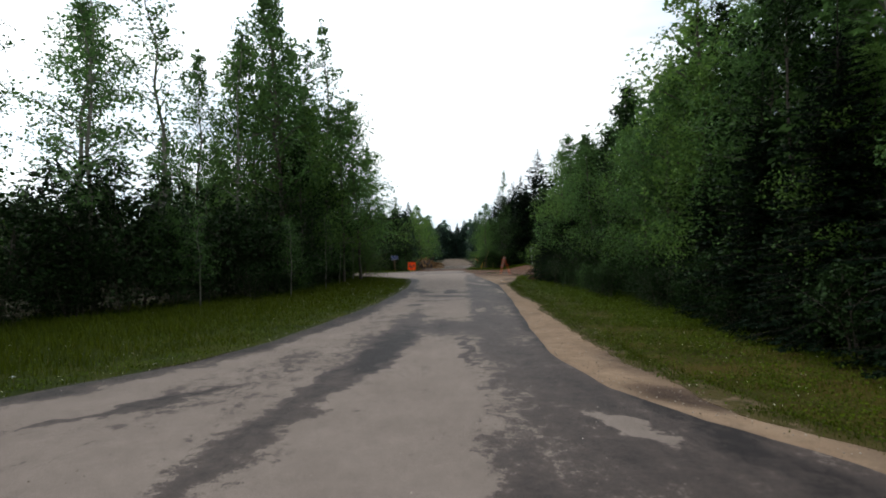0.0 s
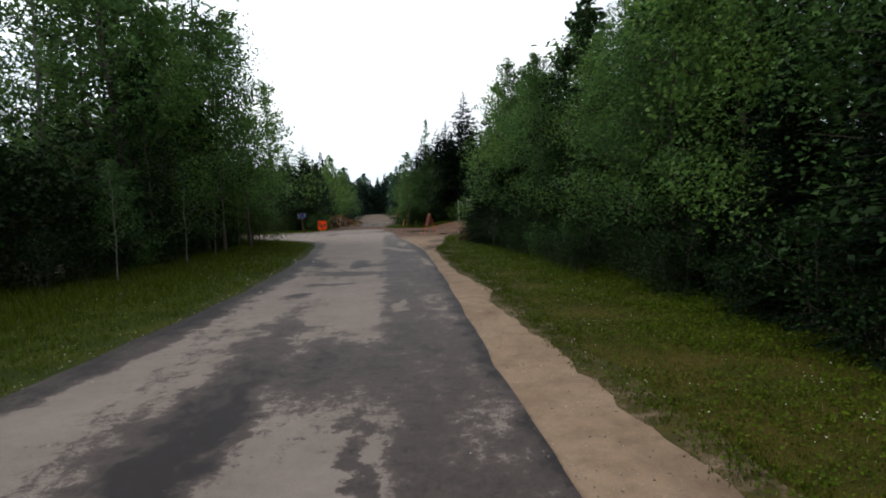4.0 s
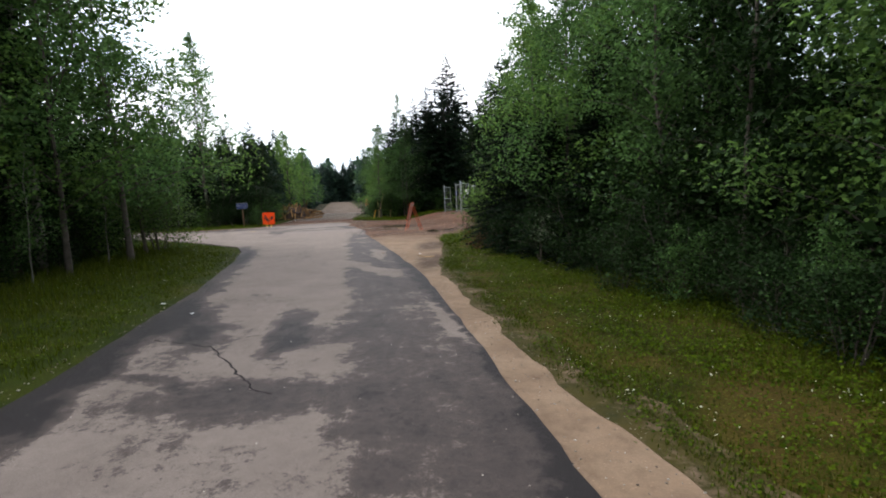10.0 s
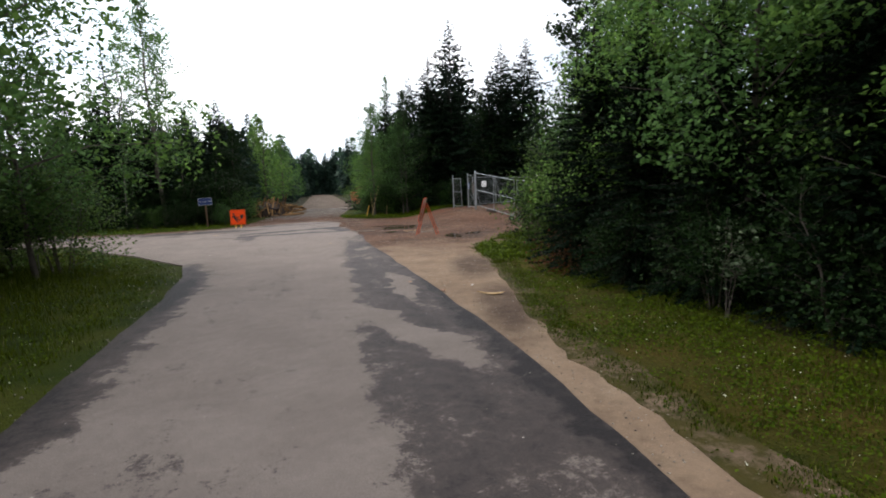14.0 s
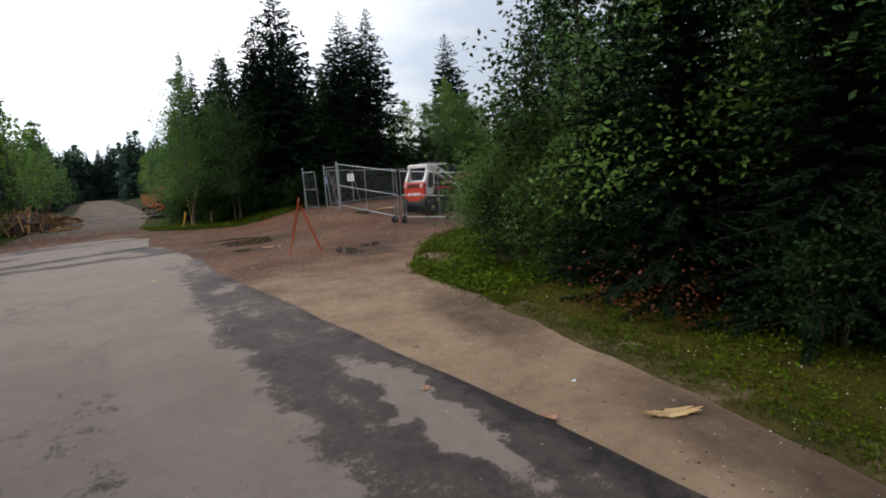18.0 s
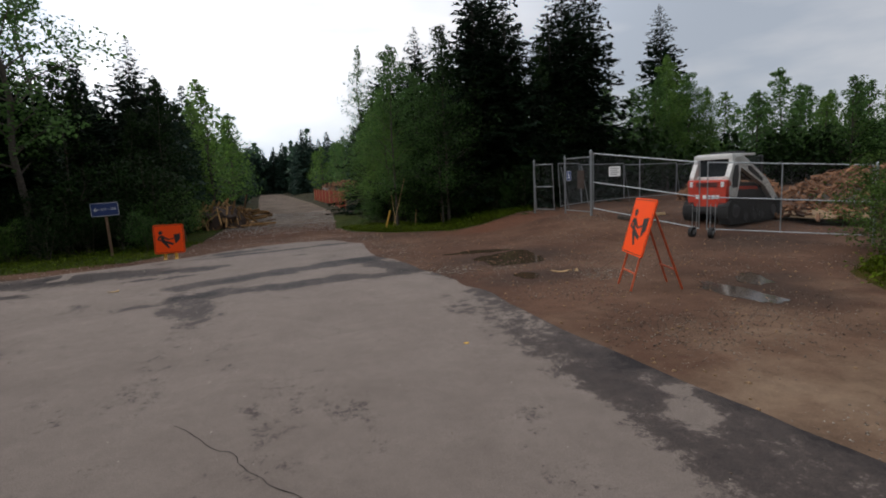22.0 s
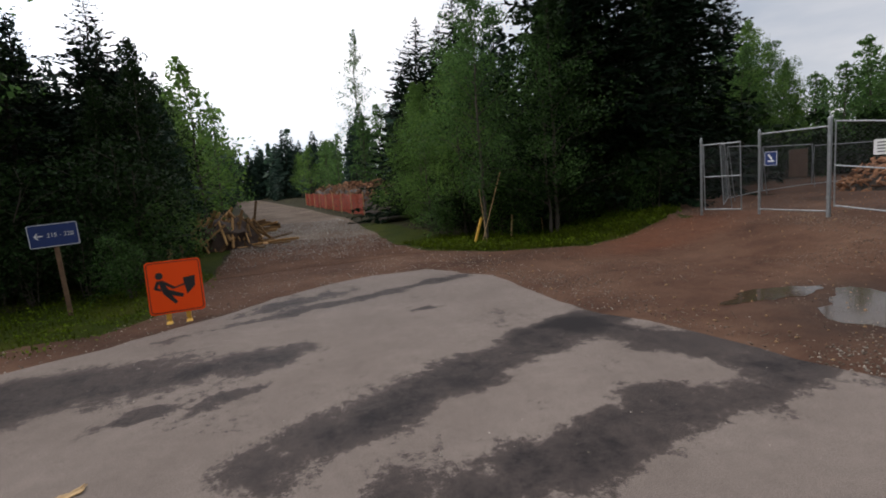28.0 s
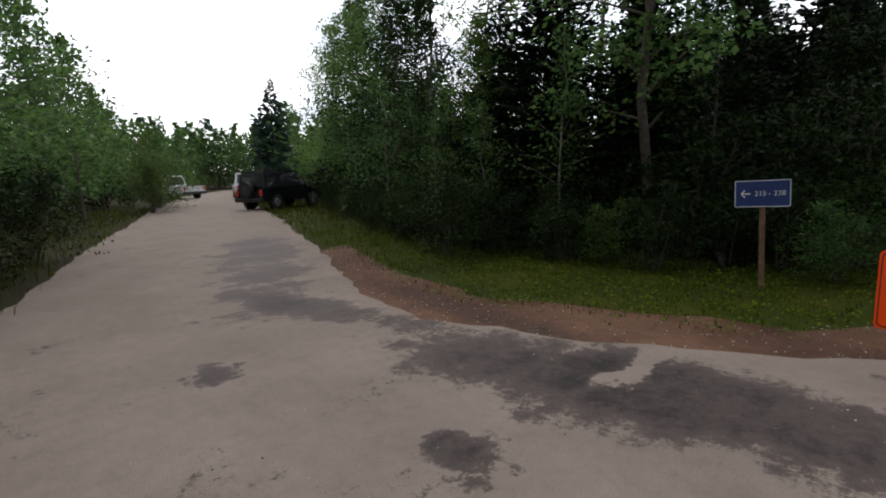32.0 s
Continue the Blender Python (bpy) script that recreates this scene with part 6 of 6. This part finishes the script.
# ---- parked vehicles ----
def vehicle(name, place, paint, label, pickup=False, length=4.8, width=1.9, height=1.8):
    """A parked car; local x ahead, z up."""
    t = empty(name, place, label, "car" if not pickup else "pickup truck", "parked vehicles")
    hl, hw, belt_z = length / 2, width / 2, height * 0.56
    if pickup:
        low = [(-hl, 0.5), (-hl, 1.0), (-0.35, 1.02), (-0.35, belt_z), (0.95, belt_z), (hl - 0.1, belt_z - 0.1), (hl, 0.75), (hl, 0.45)]
        top = [(-0.32, belt_z), (-0.2, height), (0.5, height), (1.05, belt_z)]
    else:
        low = [(-hl, 0.45), (-hl - 0.02, belt_z - 0.05), (-hl + 0.1, belt_z), (0.95, belt_z), (hl - 0.15, belt_z - 0.12), (hl, 0.75), (hl, 0.42)]
        top = [(-hl + 0.12, belt_z), (-hl + 0.28, height), (0.35, height), (1.0, belt_z)]
    bm = bmesh.new()
    add_prism(bm, low, -hw, hw)
    bmesh.ops.recalc_face_normals(bm, faces=bm.faces)
    bmesh.ops.bevel(bm, geom=list(bm.edges), offset=0.06, segments=2, affect="EDGES")
    body = part("body", bm, MAT[paint], t)
    bm = bmesh.new()
    vs = add_prism(bm, top, -hw + 0.05, hw - 0.05)
    for v in vs:
        if v.co.z > belt_z + 0.05:
            v.co.y *= 0.84
    bmesh.ops.recalc_face_normals(bm, faces=bm.faces)
    bmesh.ops.bevel(bm, geom=list(bm.edges), offset=0.04, segments=2, affect="EDGES")
    cabin = part("cabin", bm, MAT[paint], t)
    xa, xb = top[0][0] + 0.18, top[3][0] - 0.3
    for s in (-1, 1):
        bm = bmesh.new()
        vs = add_prism(bm, [(xa, belt_z + 0.04), (xa + 0.08, height - 0.12), (top[2][0] - 0.02, height - 0.12), (xb + 0.12, belt_z + 0.04)], 0, 0.01)
        for v in vs:
            f = (v.co.z - belt_z) / (height - belt_z)
            v.co.y = s * ((hw - 0.05) * (1 - 0.16 * f) + 0.006 + v.co.y)
        part("side_window", bm, MAT["glass_dark"], cabin, "dark side window")
    bm = bmesh.new()
    vs = add_prism(bm, [(-hw * 0.75, belt_z + 0.06), (-hw * 0.68, height - 0.12), (hw * 0.68, height - 0.12), (hw * 0.75, belt_z + 0.06)], 0, 0.012)
    for v in vs:
        f = (v.co.z - belt_z) / (height - belt_z)
        v.co = Vector((top[0][0] + (top[1][0] - top[0][0]) * f - 0.012 - v.co.y, v.co.x, v.co.z))
    part("rear_window", bm, MAT["glass_dark"], cabin, "dark rear window")
    bm = bmesh.new()
    vs = add_prism(bm, [(-hw * 0.78, belt_z + 0.05), (-hw * 0.68, height - 0.1), (hw * 0.68, height - 0.1), (hw * 0.78, belt_z + 0.05)], 0, 0.012)
    for v in vs:
        f = (v.co.z - belt_z) / (height - belt_z)
        v.co = Vector((top[3][0] + (top[2][0] - top[3][0]) * f + 0.012 + v.co.y, v.co.x, v.co.z))
    part("windscreen", bm, MAT["glass_dark"], cabin, "dark windscreen")
    for x in (-hl * 0.6, hl * 0.62):
        for s in (-1, 1):
            bm = bmesh.new()
            add_tube(bm, (x, s * (hw - 0.22), 0.37), (x, s * (hw + 0.01), 0.37), 0.37, 0.37, 20)
            wheel = part("wheel", bm, MAT["rubber"], t)
            bm = bmesh.new()
            add_tube(bm, (x, s * (hw - 0.02), 0.37), (x, s * (hw + 0.025), 0.37), 0.22, 0.19, 14)
            part("rim", bm, MAT["steel"], wheel)
    for s in (-1, 1):
        bm = bmesh.new()
        add_box(bm, (-hl - 0.02, s * (hw - 0.16), belt_z - 0.22), (0.05, 0.16, 0.28), None, 0.015)
        part("tail_lamp", bm, MAT["machine_red"], body, "red tail lamp")
        bm = bmesh.new()
        add_box(bm, (hl - 0.02, s * (hw - 0.26), 0.8), (0.06, 0.32, 0.16), None, 0.02)
        part("headlamp", bm, MAT["white"], body, "clear headlamp")
    for x in (-hl - 0.03, hl + 0.03):
        bm = bmesh.new()
        add_box(bm, (x, 0, 0.5), (0.12, width * 0.95, 0.2), None, 0.04)
        part("bumper", bm, MAT["machine_dark"], body, "dark bumper")
    if pickup:
        bm = bmesh.new()
        add_box(bm, (-hl * 0.58, 0, 1.0), (hl * 0.75, width * 0.84, 0.02), None, 0.004)
        part("load_bed", bm, MAT["machine_dark"], body, "dark open load bed")
    return t


ROADDIR = math.degrees(math.atan2(6.8, -13.5))
suv = vehicle("parked_car", pose(-26.5, 51.2, 0.0, 0, 0, ROADDIR - 46), "car_dark", "black off-road car parked nose in under the trees", False, 4.2, 1.85, 1.85)
bm = bmesh.new()
add_tube(bm, (-2.14, 0, 0.98), (-2.36, 0, 0.98), 0.37, 0.36, 22)
spare = part("spare_wheel", bm, MAT["rubber"], suv, "black spare wheel on the tailgate")
bm = bmesh.new()
add_tube(bm, (-2.36, 0, 0.98), (-2.375, 0, 0.98), 0.2, 0.18, 16)
part("wheel_cover", bm, MAT["machine_dark"], spare)
vehicle("pickup_truck", pose(-40.5, 56.3, 0.0, 0, 0, ROADDIR + 4), "car_white", "white pickup truck parked at the roadside", True, 5.4, 2.0, 1.9)
vehicle("pickup_truck", pose(-46.8, 53.2, 0.0, 0, 0, ROADDIR + 40), "car_white", "white pickup truck parked off the side road", True, 5.4, 2.0, 1.85)
vehicle("parked_car", pose(-66.0, 72.5, 0.03, 0, 0, ROADDIR), "car_dark", "dark car far down the side road", False, 4.6, 1.85, 1.6)


# ---- camper trailer behind the trees ----
def camper(place):
    t = empty("camper_trailer", place, "pale camper trailer parked behind the dark trees", "trailer")
    bm = bmesh.new()
    add_prism(bm, [(-2.9, 0.55), (-2.9, 2.3), (-2.6, 2.65), (2.4, 2.65), (2.9, 2.1), (3.0, 1.3), (2.7, 0.55)], -1.15, 1.15)
    bmesh.ops.recalc_face_normals(bm, faces=bm.faces)
    bmesh.ops.bevel(bm, geom=list(bm.edges), offset=0.05, segments=2, affect="EDGES")
    body = part("body", bm, MAT["machine_white"], t)
    bm = bmesh.new()
    add_box(bm, (-0.1, -1.25, 2.62), (5.0, 0.14, 0.1), None, 0.02)
    part("awning_rail", bm, MAT["white"], body, "white rolled awning rail")
    for x, w in ((-1.8, 1.0), (1.7, 0.9)):
        bm = bmesh.new()
        add_box(bm, (x, -1.155, 1.75), (w, 0.03, 0.55), None, 0.01)
        part("side_window", bm, MAT["glass_dark"], body, "dark side window")
    bm = bmesh.new()
    add_box(bm, (0.2, -1.155, 1.45), (0.65, 0.035, 1.7), None, 0.01)
    part("door", bm, MAT["white"], body, "white entrance door")
    for s_ in (-1, 1):
        for x in (-0.5, 0.35):
            bm = bmesh.new()
            add_tube(bm, (x, s_ * 0.9, 0.34), (x, s_ * 1.12, 0.34), 0.34, 0.34, 18)
            part("wheel", bm, MAT["rubber"], t)
    bm = bmesh.new()
    add_box(bm, (-0.1, 0, 0.48), (6.6, 0.9, 0.14), None, 0.01)
    part("chassis", bm, MAT["machine_dark"], t)


camper(pose(-14.1, 52.9, 0.0, 0, 0, 38.7))

# ---- grass, weeds and stones ----
def tufts(name, label, spots, height, width, material, seed, blades=5, spread=0.05):
    """Grass: thin bent blades round each spot, in one sheet."""
    rg = np.random.default_rng(seed)
    p = np.repeat(np.asarray(spots, dtype=float), blades, 0)
    n = len(p)
    p[:, :2] += rg.normal(size=(n, 2)) * spread
    h = p[:, 2:3] * height * rg.uniform(0.5, 1.3, (n, 1))
    a = rg.uniform(0, 2 * math.pi, n)
    d = np.stack([np.cos(a), np.sin(a), np.zeros(n)], 1)
    w = np.stack([-np.sin(a), np.cos(a), np.zeros(n)], 1) * width * rg.uniform(0.6, 1.4, (n, 1))
    base = np.stack([p[:, 0], p[:, 1], [hz(x, y) for x, y in p[:, :2]]], 1)
    up = np.array([0, 0, 1.0])
    bend = rg.uniform(0.15, 0.75, (n, 1))
    mid = base + up * h * 0.6 + d * h * bend * 0.3
    tip = base + up * h + d * h * bend
    v = np.stack([base - w, base + w, mid + w * 0.7, mid - w * 0.7, tip], 1).reshape(-1, 3)
    i = np.arange(n)[:, None] * 5
    f = np.concatenate([i + np.array([[0, 1, 2, 3]]), i + np.array([[3, 2, 4, 4]])])
    tri = np.concatenate([i + np.array([[0, 1, 2]]), i + np.array([[0, 2, 3]]), i + np.array([[3, 2, 4]])])
    return tagged(raw(name, v, tri, material), label, "grass", "", "stuff")


def strew(seed, count, region, test):
    rg = np.random.default_rng(seed)
    out = []
    while count > 0:
        x, y = rg.uniform(region[0], region[1]), rg.uniform(region[2], region[3])
        count -= 1
        h = test(x, y, rg)
        if h:
            out.append((x, y, h))
    return out


def edge_x(y, outline, lo, hi):
    """Where the outline crosses the line of this y, between lo and hi."""
    best = None
    for i in range(len(outline)):
        (xa, ya), (xb, yb) = outline[i], outline[(i + 1) % len(outline)]
        if (ya > y) != (yb > y):
            x = xa + (xb - xa) * (y - ya) / (yb - ya)
            if lo < x < hi:
                best = x if best is None else max(best, x)
    return best


def on_verge_east(x, y, rg):
    e = edge_x(y, SAND, 2.2, 6.0)
    if e is None or x < e + rg.uniform(-0.12, 0.2) or inside(x, y, PAD):
        return 0
    patch = noise.noise((x * 0.8, y * 0.8, 3.3))
    if patch < (0.02 if y < 10 else -0.18) and rg.uniform() < 0.55:
        return 0
    return 0.35 + 0.9 * max(0, min(1, (x - e - 0.9) / 1.6)) + 0.35 * patch


def on_rim(x, y, rg):
    e = edge_x(y, SAND, 2.2, 6.0)
    return 0.5 if e is not None and abs(x - e - 0.15) < 0.26 * rg.uniform() and noise.noise((x * 1.5, y * 1.5, 6.0)) > -0.25 else 0


def west_line(y):
    return -9.4 + min(1, max(0, (y - 10) / 8)) * 3.9


def on_verge_west(x, y, rg):
    if paved(x + 0.12, y) or x < west_line(y) - 1.5:
        return 0
    e = edge_x(y, ASPHALT, -7, 0) or -1.7
    d = e - x
    if d < 0.35 and rg.uniform() < 0.75:
        return 0
    return 0.4 + 0.85 * max(0, min(1, (d - 0.8) / 2.2)) + 0.3 * noise.noise((x * 0.7, y * 0.7, 8.0))


def on_north(x, y, rg):
    return 0 if inside(x, y - 0.25, ASPHALT) or paved(x, y + rg.uniform(-0.1, 0.5)) else 0.7 + 0.6 * noise.noise((x, y, 1.0))


SAND_SPOT = [(5.5, 31.4), (6.0, 31.5), (6.3, 32.2), (6.0, 32.7), (5.6, 32.3)]


def off_road(x, y, rg):
    return 0 if inside(x, y, SAND_SPOT) or paved(x, y) or paved(x - 0.15, y) or paved(x + 0.15, y) else 0.9 + 0.5 * noise.noise((x, y, 2.0))


tufts("verge_grass", "short green grass along the sandy shoulder", strew(401, 24000, (2.4, 6.6, 0.5, 33), on_verge_east), 0.09, 0.0036, MAT["grass"], 1, 5, 0.05)
tufts("verge_grass", "rough green grass along the road's edge", strew(402, 26000, (-9.5, -1.2, 2, 36), on_verge_west), 0.16, 0.0045, MAT["grass"], 2, 5, 0.07)
tufts("verge_grass", "green grass under the trees north of the side road", strew(403, 3600, (-15, -2.0, 42, 47.5), on_north), 0.09, 0.0045, MAT["grass"], 3, 5, 0.07)
tufts("verge_grass", "green grass at the foot of the wood beside the yard", strew(404, 4500, (2.2, 9, 44.3, 49), off_road), 0.13, 0.005, MAT["grass"], 4, 5, 0.07)
tufts("verge_grass", "green grass beside the yard's bushes", strew(405, 4200, (4.2, 9.5, 29, 36), off_road), 0.13, 0.0045, MAT["grass"], 5, 5, 0.07)
tufts("verge_grass", "grass along the side road", strew(406, 6000, (-34, -9, 34, 58), lambda x, y, r: 0 if paved(x, y) else 1.0), 0.19, 0.009, MAT["grass"], 6, 4, 0.12)
tufts("verge_grass", "short grass creeping over the rim of the sandy shoulder", strew(409, 70000, (2.5, 5.0, 2.5, 31), on_rim), 0.085, 0.0036, MAT["grass"], 9, 5, 0.05)
tufts("dry_grass", "thin dry straw-coloured grass on the verges", strew(407, 1500, (2.4, 4.6, 0.5, 30), on_verge_east), 0.10, 0.003, MAT["grass_dry"], 7, 3, 0.05)
tufts("dry_grass", "thin dry straw-coloured grass on the verge", strew(408, 900, (-6, -1.2, 3, 32), on_verge_west), 0.12, 0.003, MAT["grass_dry"], 8, 3, 0.06)


def weeds(name, label, spots, size, material, seed, leaves_each=9, spread=0.07):
    """Low broad-leaved weeds and clover."""
    rg = np.random.default_rng(seed)
    s = np.repeat(np.asarray(spots, dtype=float), leaves_each, 0)
    n = len(s)
    c = np.stack([s[:, 0] + rg.normal(size=n) * spread, s[:, 1] + rg.normal(size=n) * spread, 0.02 + np.abs(rg.normal(size=n)) * 0.06 * s[:, 2] + np.array([hz(x, y) for x, y in s[:, :2]])], 1)
    v, f = leaves(c, size, rg, 1.2, 0.75)
    return tagged(raw(name, v, f, material), label, "weeds", "", "stuff")


weeds("verge_weeds", "low broad-leaved weeds and clover on the verge", strew(411, 9500, (2.7, 6.2, 1, 32), on_verge_east), 0.0125, MAT["clover"], 1, 12)
weeds("verge_weeds", "low broad-leaved weeds on the verge", strew(412, 3200, (-8, -1.6, 3, 34), on_verge_west), 0.016, MAT["clover"], 2, 12)
weeds("verge_weeds", "broad green weeds at the foot of the wood", strew(413, 2200, (4.0, 6.2, 1, 32), on_verge_east), 0.017, MAT["clover"], 3, 14, 0.12)
weeds("verge_weeds", "broad green weeds under the trees", strew(414, 1500, (-15, -2, 42, 47.5), on_north), 0.020, MAT["clover"], 4, 10, 0.12)
weeds("verge_weeds", "broad green weeds beside the yard", strew(415, 1400, (2.2, 9, 44.3, 48.5), off_road), 0.026, MAT["clover"], 5, 10, 0.12)
weeds("verge_weeds", "broad green weeds beside the yard's bushes", strew(416, 1800, (4.2, 9.5, 29, 36), off_road), 0.034, MAT["clover"], 6, 10, 0.12)
MAT["petal"] = leaf_material("small_pale_petals", (0.55, 0.55, 0.40), (0.80, 0.78, 0.62), 0.3)
weeds("verge_flowers", "tiny white and yellow clover flowers on the verge", strew(417, 900, (2.9, 6.0, 2, 31), on_verge_east), 0.008, MAT["petal"], 8, 3, 0.05)
weeds("verge_flowers", "tiny white clover flowers on the verge", strew(418, 700, (-7, -1.7, 3, 33), on_verge_west), 0.008, MAT["petal"], 9, 3, 0.05)
weeds("dead_needles", "rust-brown dead spruce twigs under the wood's edge", [(4.95 + 0.35 * (k % 4), 26.6 + 0.13 * k, 4.5) for k in range(9)], 0.022, MAT["needle_dead"], 7, 130, 0.12)


def stones(name, label, spots, size, material, seed):
    """Loose stones: flattened eight-sided pebbles in one sheet."""
    rg = np.random.default_rng(seed)
    n = len(spots)
    s = np.asarray(spots, dtype=float)
    octa = np.array([(1, 0, 0), (0, 1, 0), (-1, 0, 0), (0, -1, 0), (0, 0, 0.7), (0, 0, -0.4)], dtype=float)
    r = size * rg.uniform(0.4, 1.6, (n, 1, 1)) * rg.uniform(0.6, 1.3, (n, 6, 1))
    a = rg.uniform(0, 6.28, n)
    rot = np.stack([np.stack([np.cos(a), -np.sin(a)], 1), np.stack([np.sin(a), np.cos(a)], 1)], 1)
    v = octa[None] * r
    v[:, :, :2] = np.einsum("nij,nkj->nki", rot, v[:, :, :2])
    v += np.stack([s[:, 0], s[:, 1], s[:, 2] + np.array([hz(x, y) for x, y in s[:, :2]])], 1)[:, None, :]
    tri = np.array([(0, 1, 4), (1, 2, 4), (2, 3, 4), (3, 0, 4), (1, 0, 5), (2, 1, 5), (3, 2, 5), (0, 3, 5)])
    f = (np.arange(n)[:, None, None] * 6 + tri[None]).reshape(-1, 3)
    return tagged(raw(name, v.reshape(-1, 3), f, material), label, "stones", "", "stuff")


def in_zone(outline, z, avoid=None, drift=0.0):
    """Stones inside an outline; with drift they lie in uneven drifts."""
    return lambda x, y, rg: z if inside(x, y, outline) and not (avoid and inside(x, y, avoid)) and (not drift or noise.noise((x * 0.7, y * 0.7, drift)) + 0.5 * noise.noise((x * 2.2, y * 2.2, drift)) > rg.uniform(-0.25, 0.45)) else 0


def stone_material(name, dark, light):
    m, n, l, b = shader(name, 0.9, 0, 0.3)
    g = n.new("ShaderNodeNewGeometry")
    l.new(ramp(n, l, g.outputs["Random Per Island"], (0.0, dark), (0.7, tuple((a + c) / 2 for a, c in zip(dark, light))), (1.0, light)), b.inputs["Base Color"])
    return m


MAT["pebble"] = stone_material("pebbles", (0.09, 0.065, 0.048), (0.50, 0.45, 0.38))
MAT["pebble_dark"] = stone_material("brown_pebbles", (0.05, 0.034, 0.026), (0.34, 0.28, 0.22))
MAT["pebble_pale"] = stone_material("pale_gravel", (0.18, 0.16, 0.14), (0.55, 0.52, 0.48))
stones("shoulder_gravel", "small loose stones on the sandy shoulder", strew(421, 9000, (1.8, 5, 1, 32), in_zone(SAND, 0.016, ASPHALT)), 0.007, MAT["pebble"], 1)
stones("yard_gravel", "loose stones and chips on the dirt yard", strew(422, 52000, (2.3, 10, 31, 46), in_zone(PAD, 0.013, ASPHALT, 4.0)), 0.0085, MAT["pebble_dark"], 2)
stones("road_gravel", "loose pale gravel on the track", strew(423, 15000, (-2.3, 3.5, 46.5, 62), lambda x, y, r: 0.02 if inside(x, y, GRAVEL) and r.uniform() < min(1.0, (y - 46.8) / 4) * (0.35 + max(0, 0.9 * noise.noise((x * 0.9, y * 0.4, 2.0)) + 0.4)) else 0), 0.015, MAT["pebble_pale"], 3)
stones("grit_patch", "small heaps of loose grit washed up at the yard's edge", strew(432, 6500, (1.9, 5.4, 35.6, 38.9), lambda x, y, rg: 0.014 if min(math.hypot(x - 2.7, y - 38.1) / 0.5, math.hypot(x - 4.6, y - 36.5) / 0.6, math.hypot(x - 3.6, y - 37.9) / 0.3) < rg.uniform(0.3, 1.1) else 0), 0.011, MAT["pebble"], 13)
stones("wood_chips", "pale bits of bark and wood strewn over the dirt yard", strew(433, 1500, (2.0, 14.0, 32.0, 46.5), in_zone(PAD, 0.014, ASPHALT)), 0.016, MAT["chips"], 14)
stones("road_grit", "scattered grit and small stones on the asphalt", strew(424, 2500, (-6, 3, 2, 44), in_zone(ASPHALT, 0.035)), 0.006, MAT["pebble"], 4)
stones("verge_grit", "stones and litter along the asphalt's ragged edge", strew(425, 9000, (-6, -0.8, 2, 33), lambda x, y, r: 0.012 if (not paved(x, y)) and paved(x + 0.28, y) else 0), 0.011, MAT["pebble"], 5)
stones("verge_grit", "stones along the edge north of the side road", strew(426, 9000, (-14, 3, 40.5, 46.5), in_zone(PAD, 0.013, ASPHALT)), 0.010, MAT["pebble"], 6)
slab("sand_patch", SAND_SPOT, 0.03, 0.03, MAT["sand"], "bare sandy patch in the grass beside the bushes", "sand patch", 0.15, 0.1, 51)["kind"] = "stuff"


def crack(points, label, width=0.012, seed=0):
    """A crack in the asphalt: a thin, wandering dark seam."""
    bm = bmesh.new()
    rows = []
    for (xa, ya), (xb, yb) in zip(points, points[1:]):
        for j in range(14):
            f = j / 14
            x, y = xa + (xb - xa) * f, ya + (yb - ya) * f
            wob = 0.05 * noise.noise((x * 5, y * 5, seed)) + 0.02 * noise.noise((x * 19, y * 19, seed))
            d = Vector((xb - xa, yb - ya, 0)).normalized().cross(Vector((0, 0, 1)))
            w = width * (0.4 + abs(noise.noise((x * 9, y * 9, seed + 3))))
            p = Vector((x, y, 0.0365)) + d * wob
            rows.append((bm.verts.new(p - d * w), bm.verts.new(p + d * w)))
    for a, b in zip(rows, rows[1:]):
        bm.faces.new((a[0], a[1], b[1], b[0]))
    return tagged(part("crack", bm, MAT["bitumen"]), label, "crack", "", "stuff")


crack([(-0.95, 19.45), (-0.69, 19.25), (-0.23, 18.95), (0.17, 18.05), (0.43, 17.45), (0.6, 17.3)], "wandering dark crack across the asphalt", 0.017, 1)
crack([(-1.02, 33.47), (-0.63, 32.84), (-0.21, 32.05), (0.01, 31.69)], "short fine crack in the asphalt", 0.004, 2)
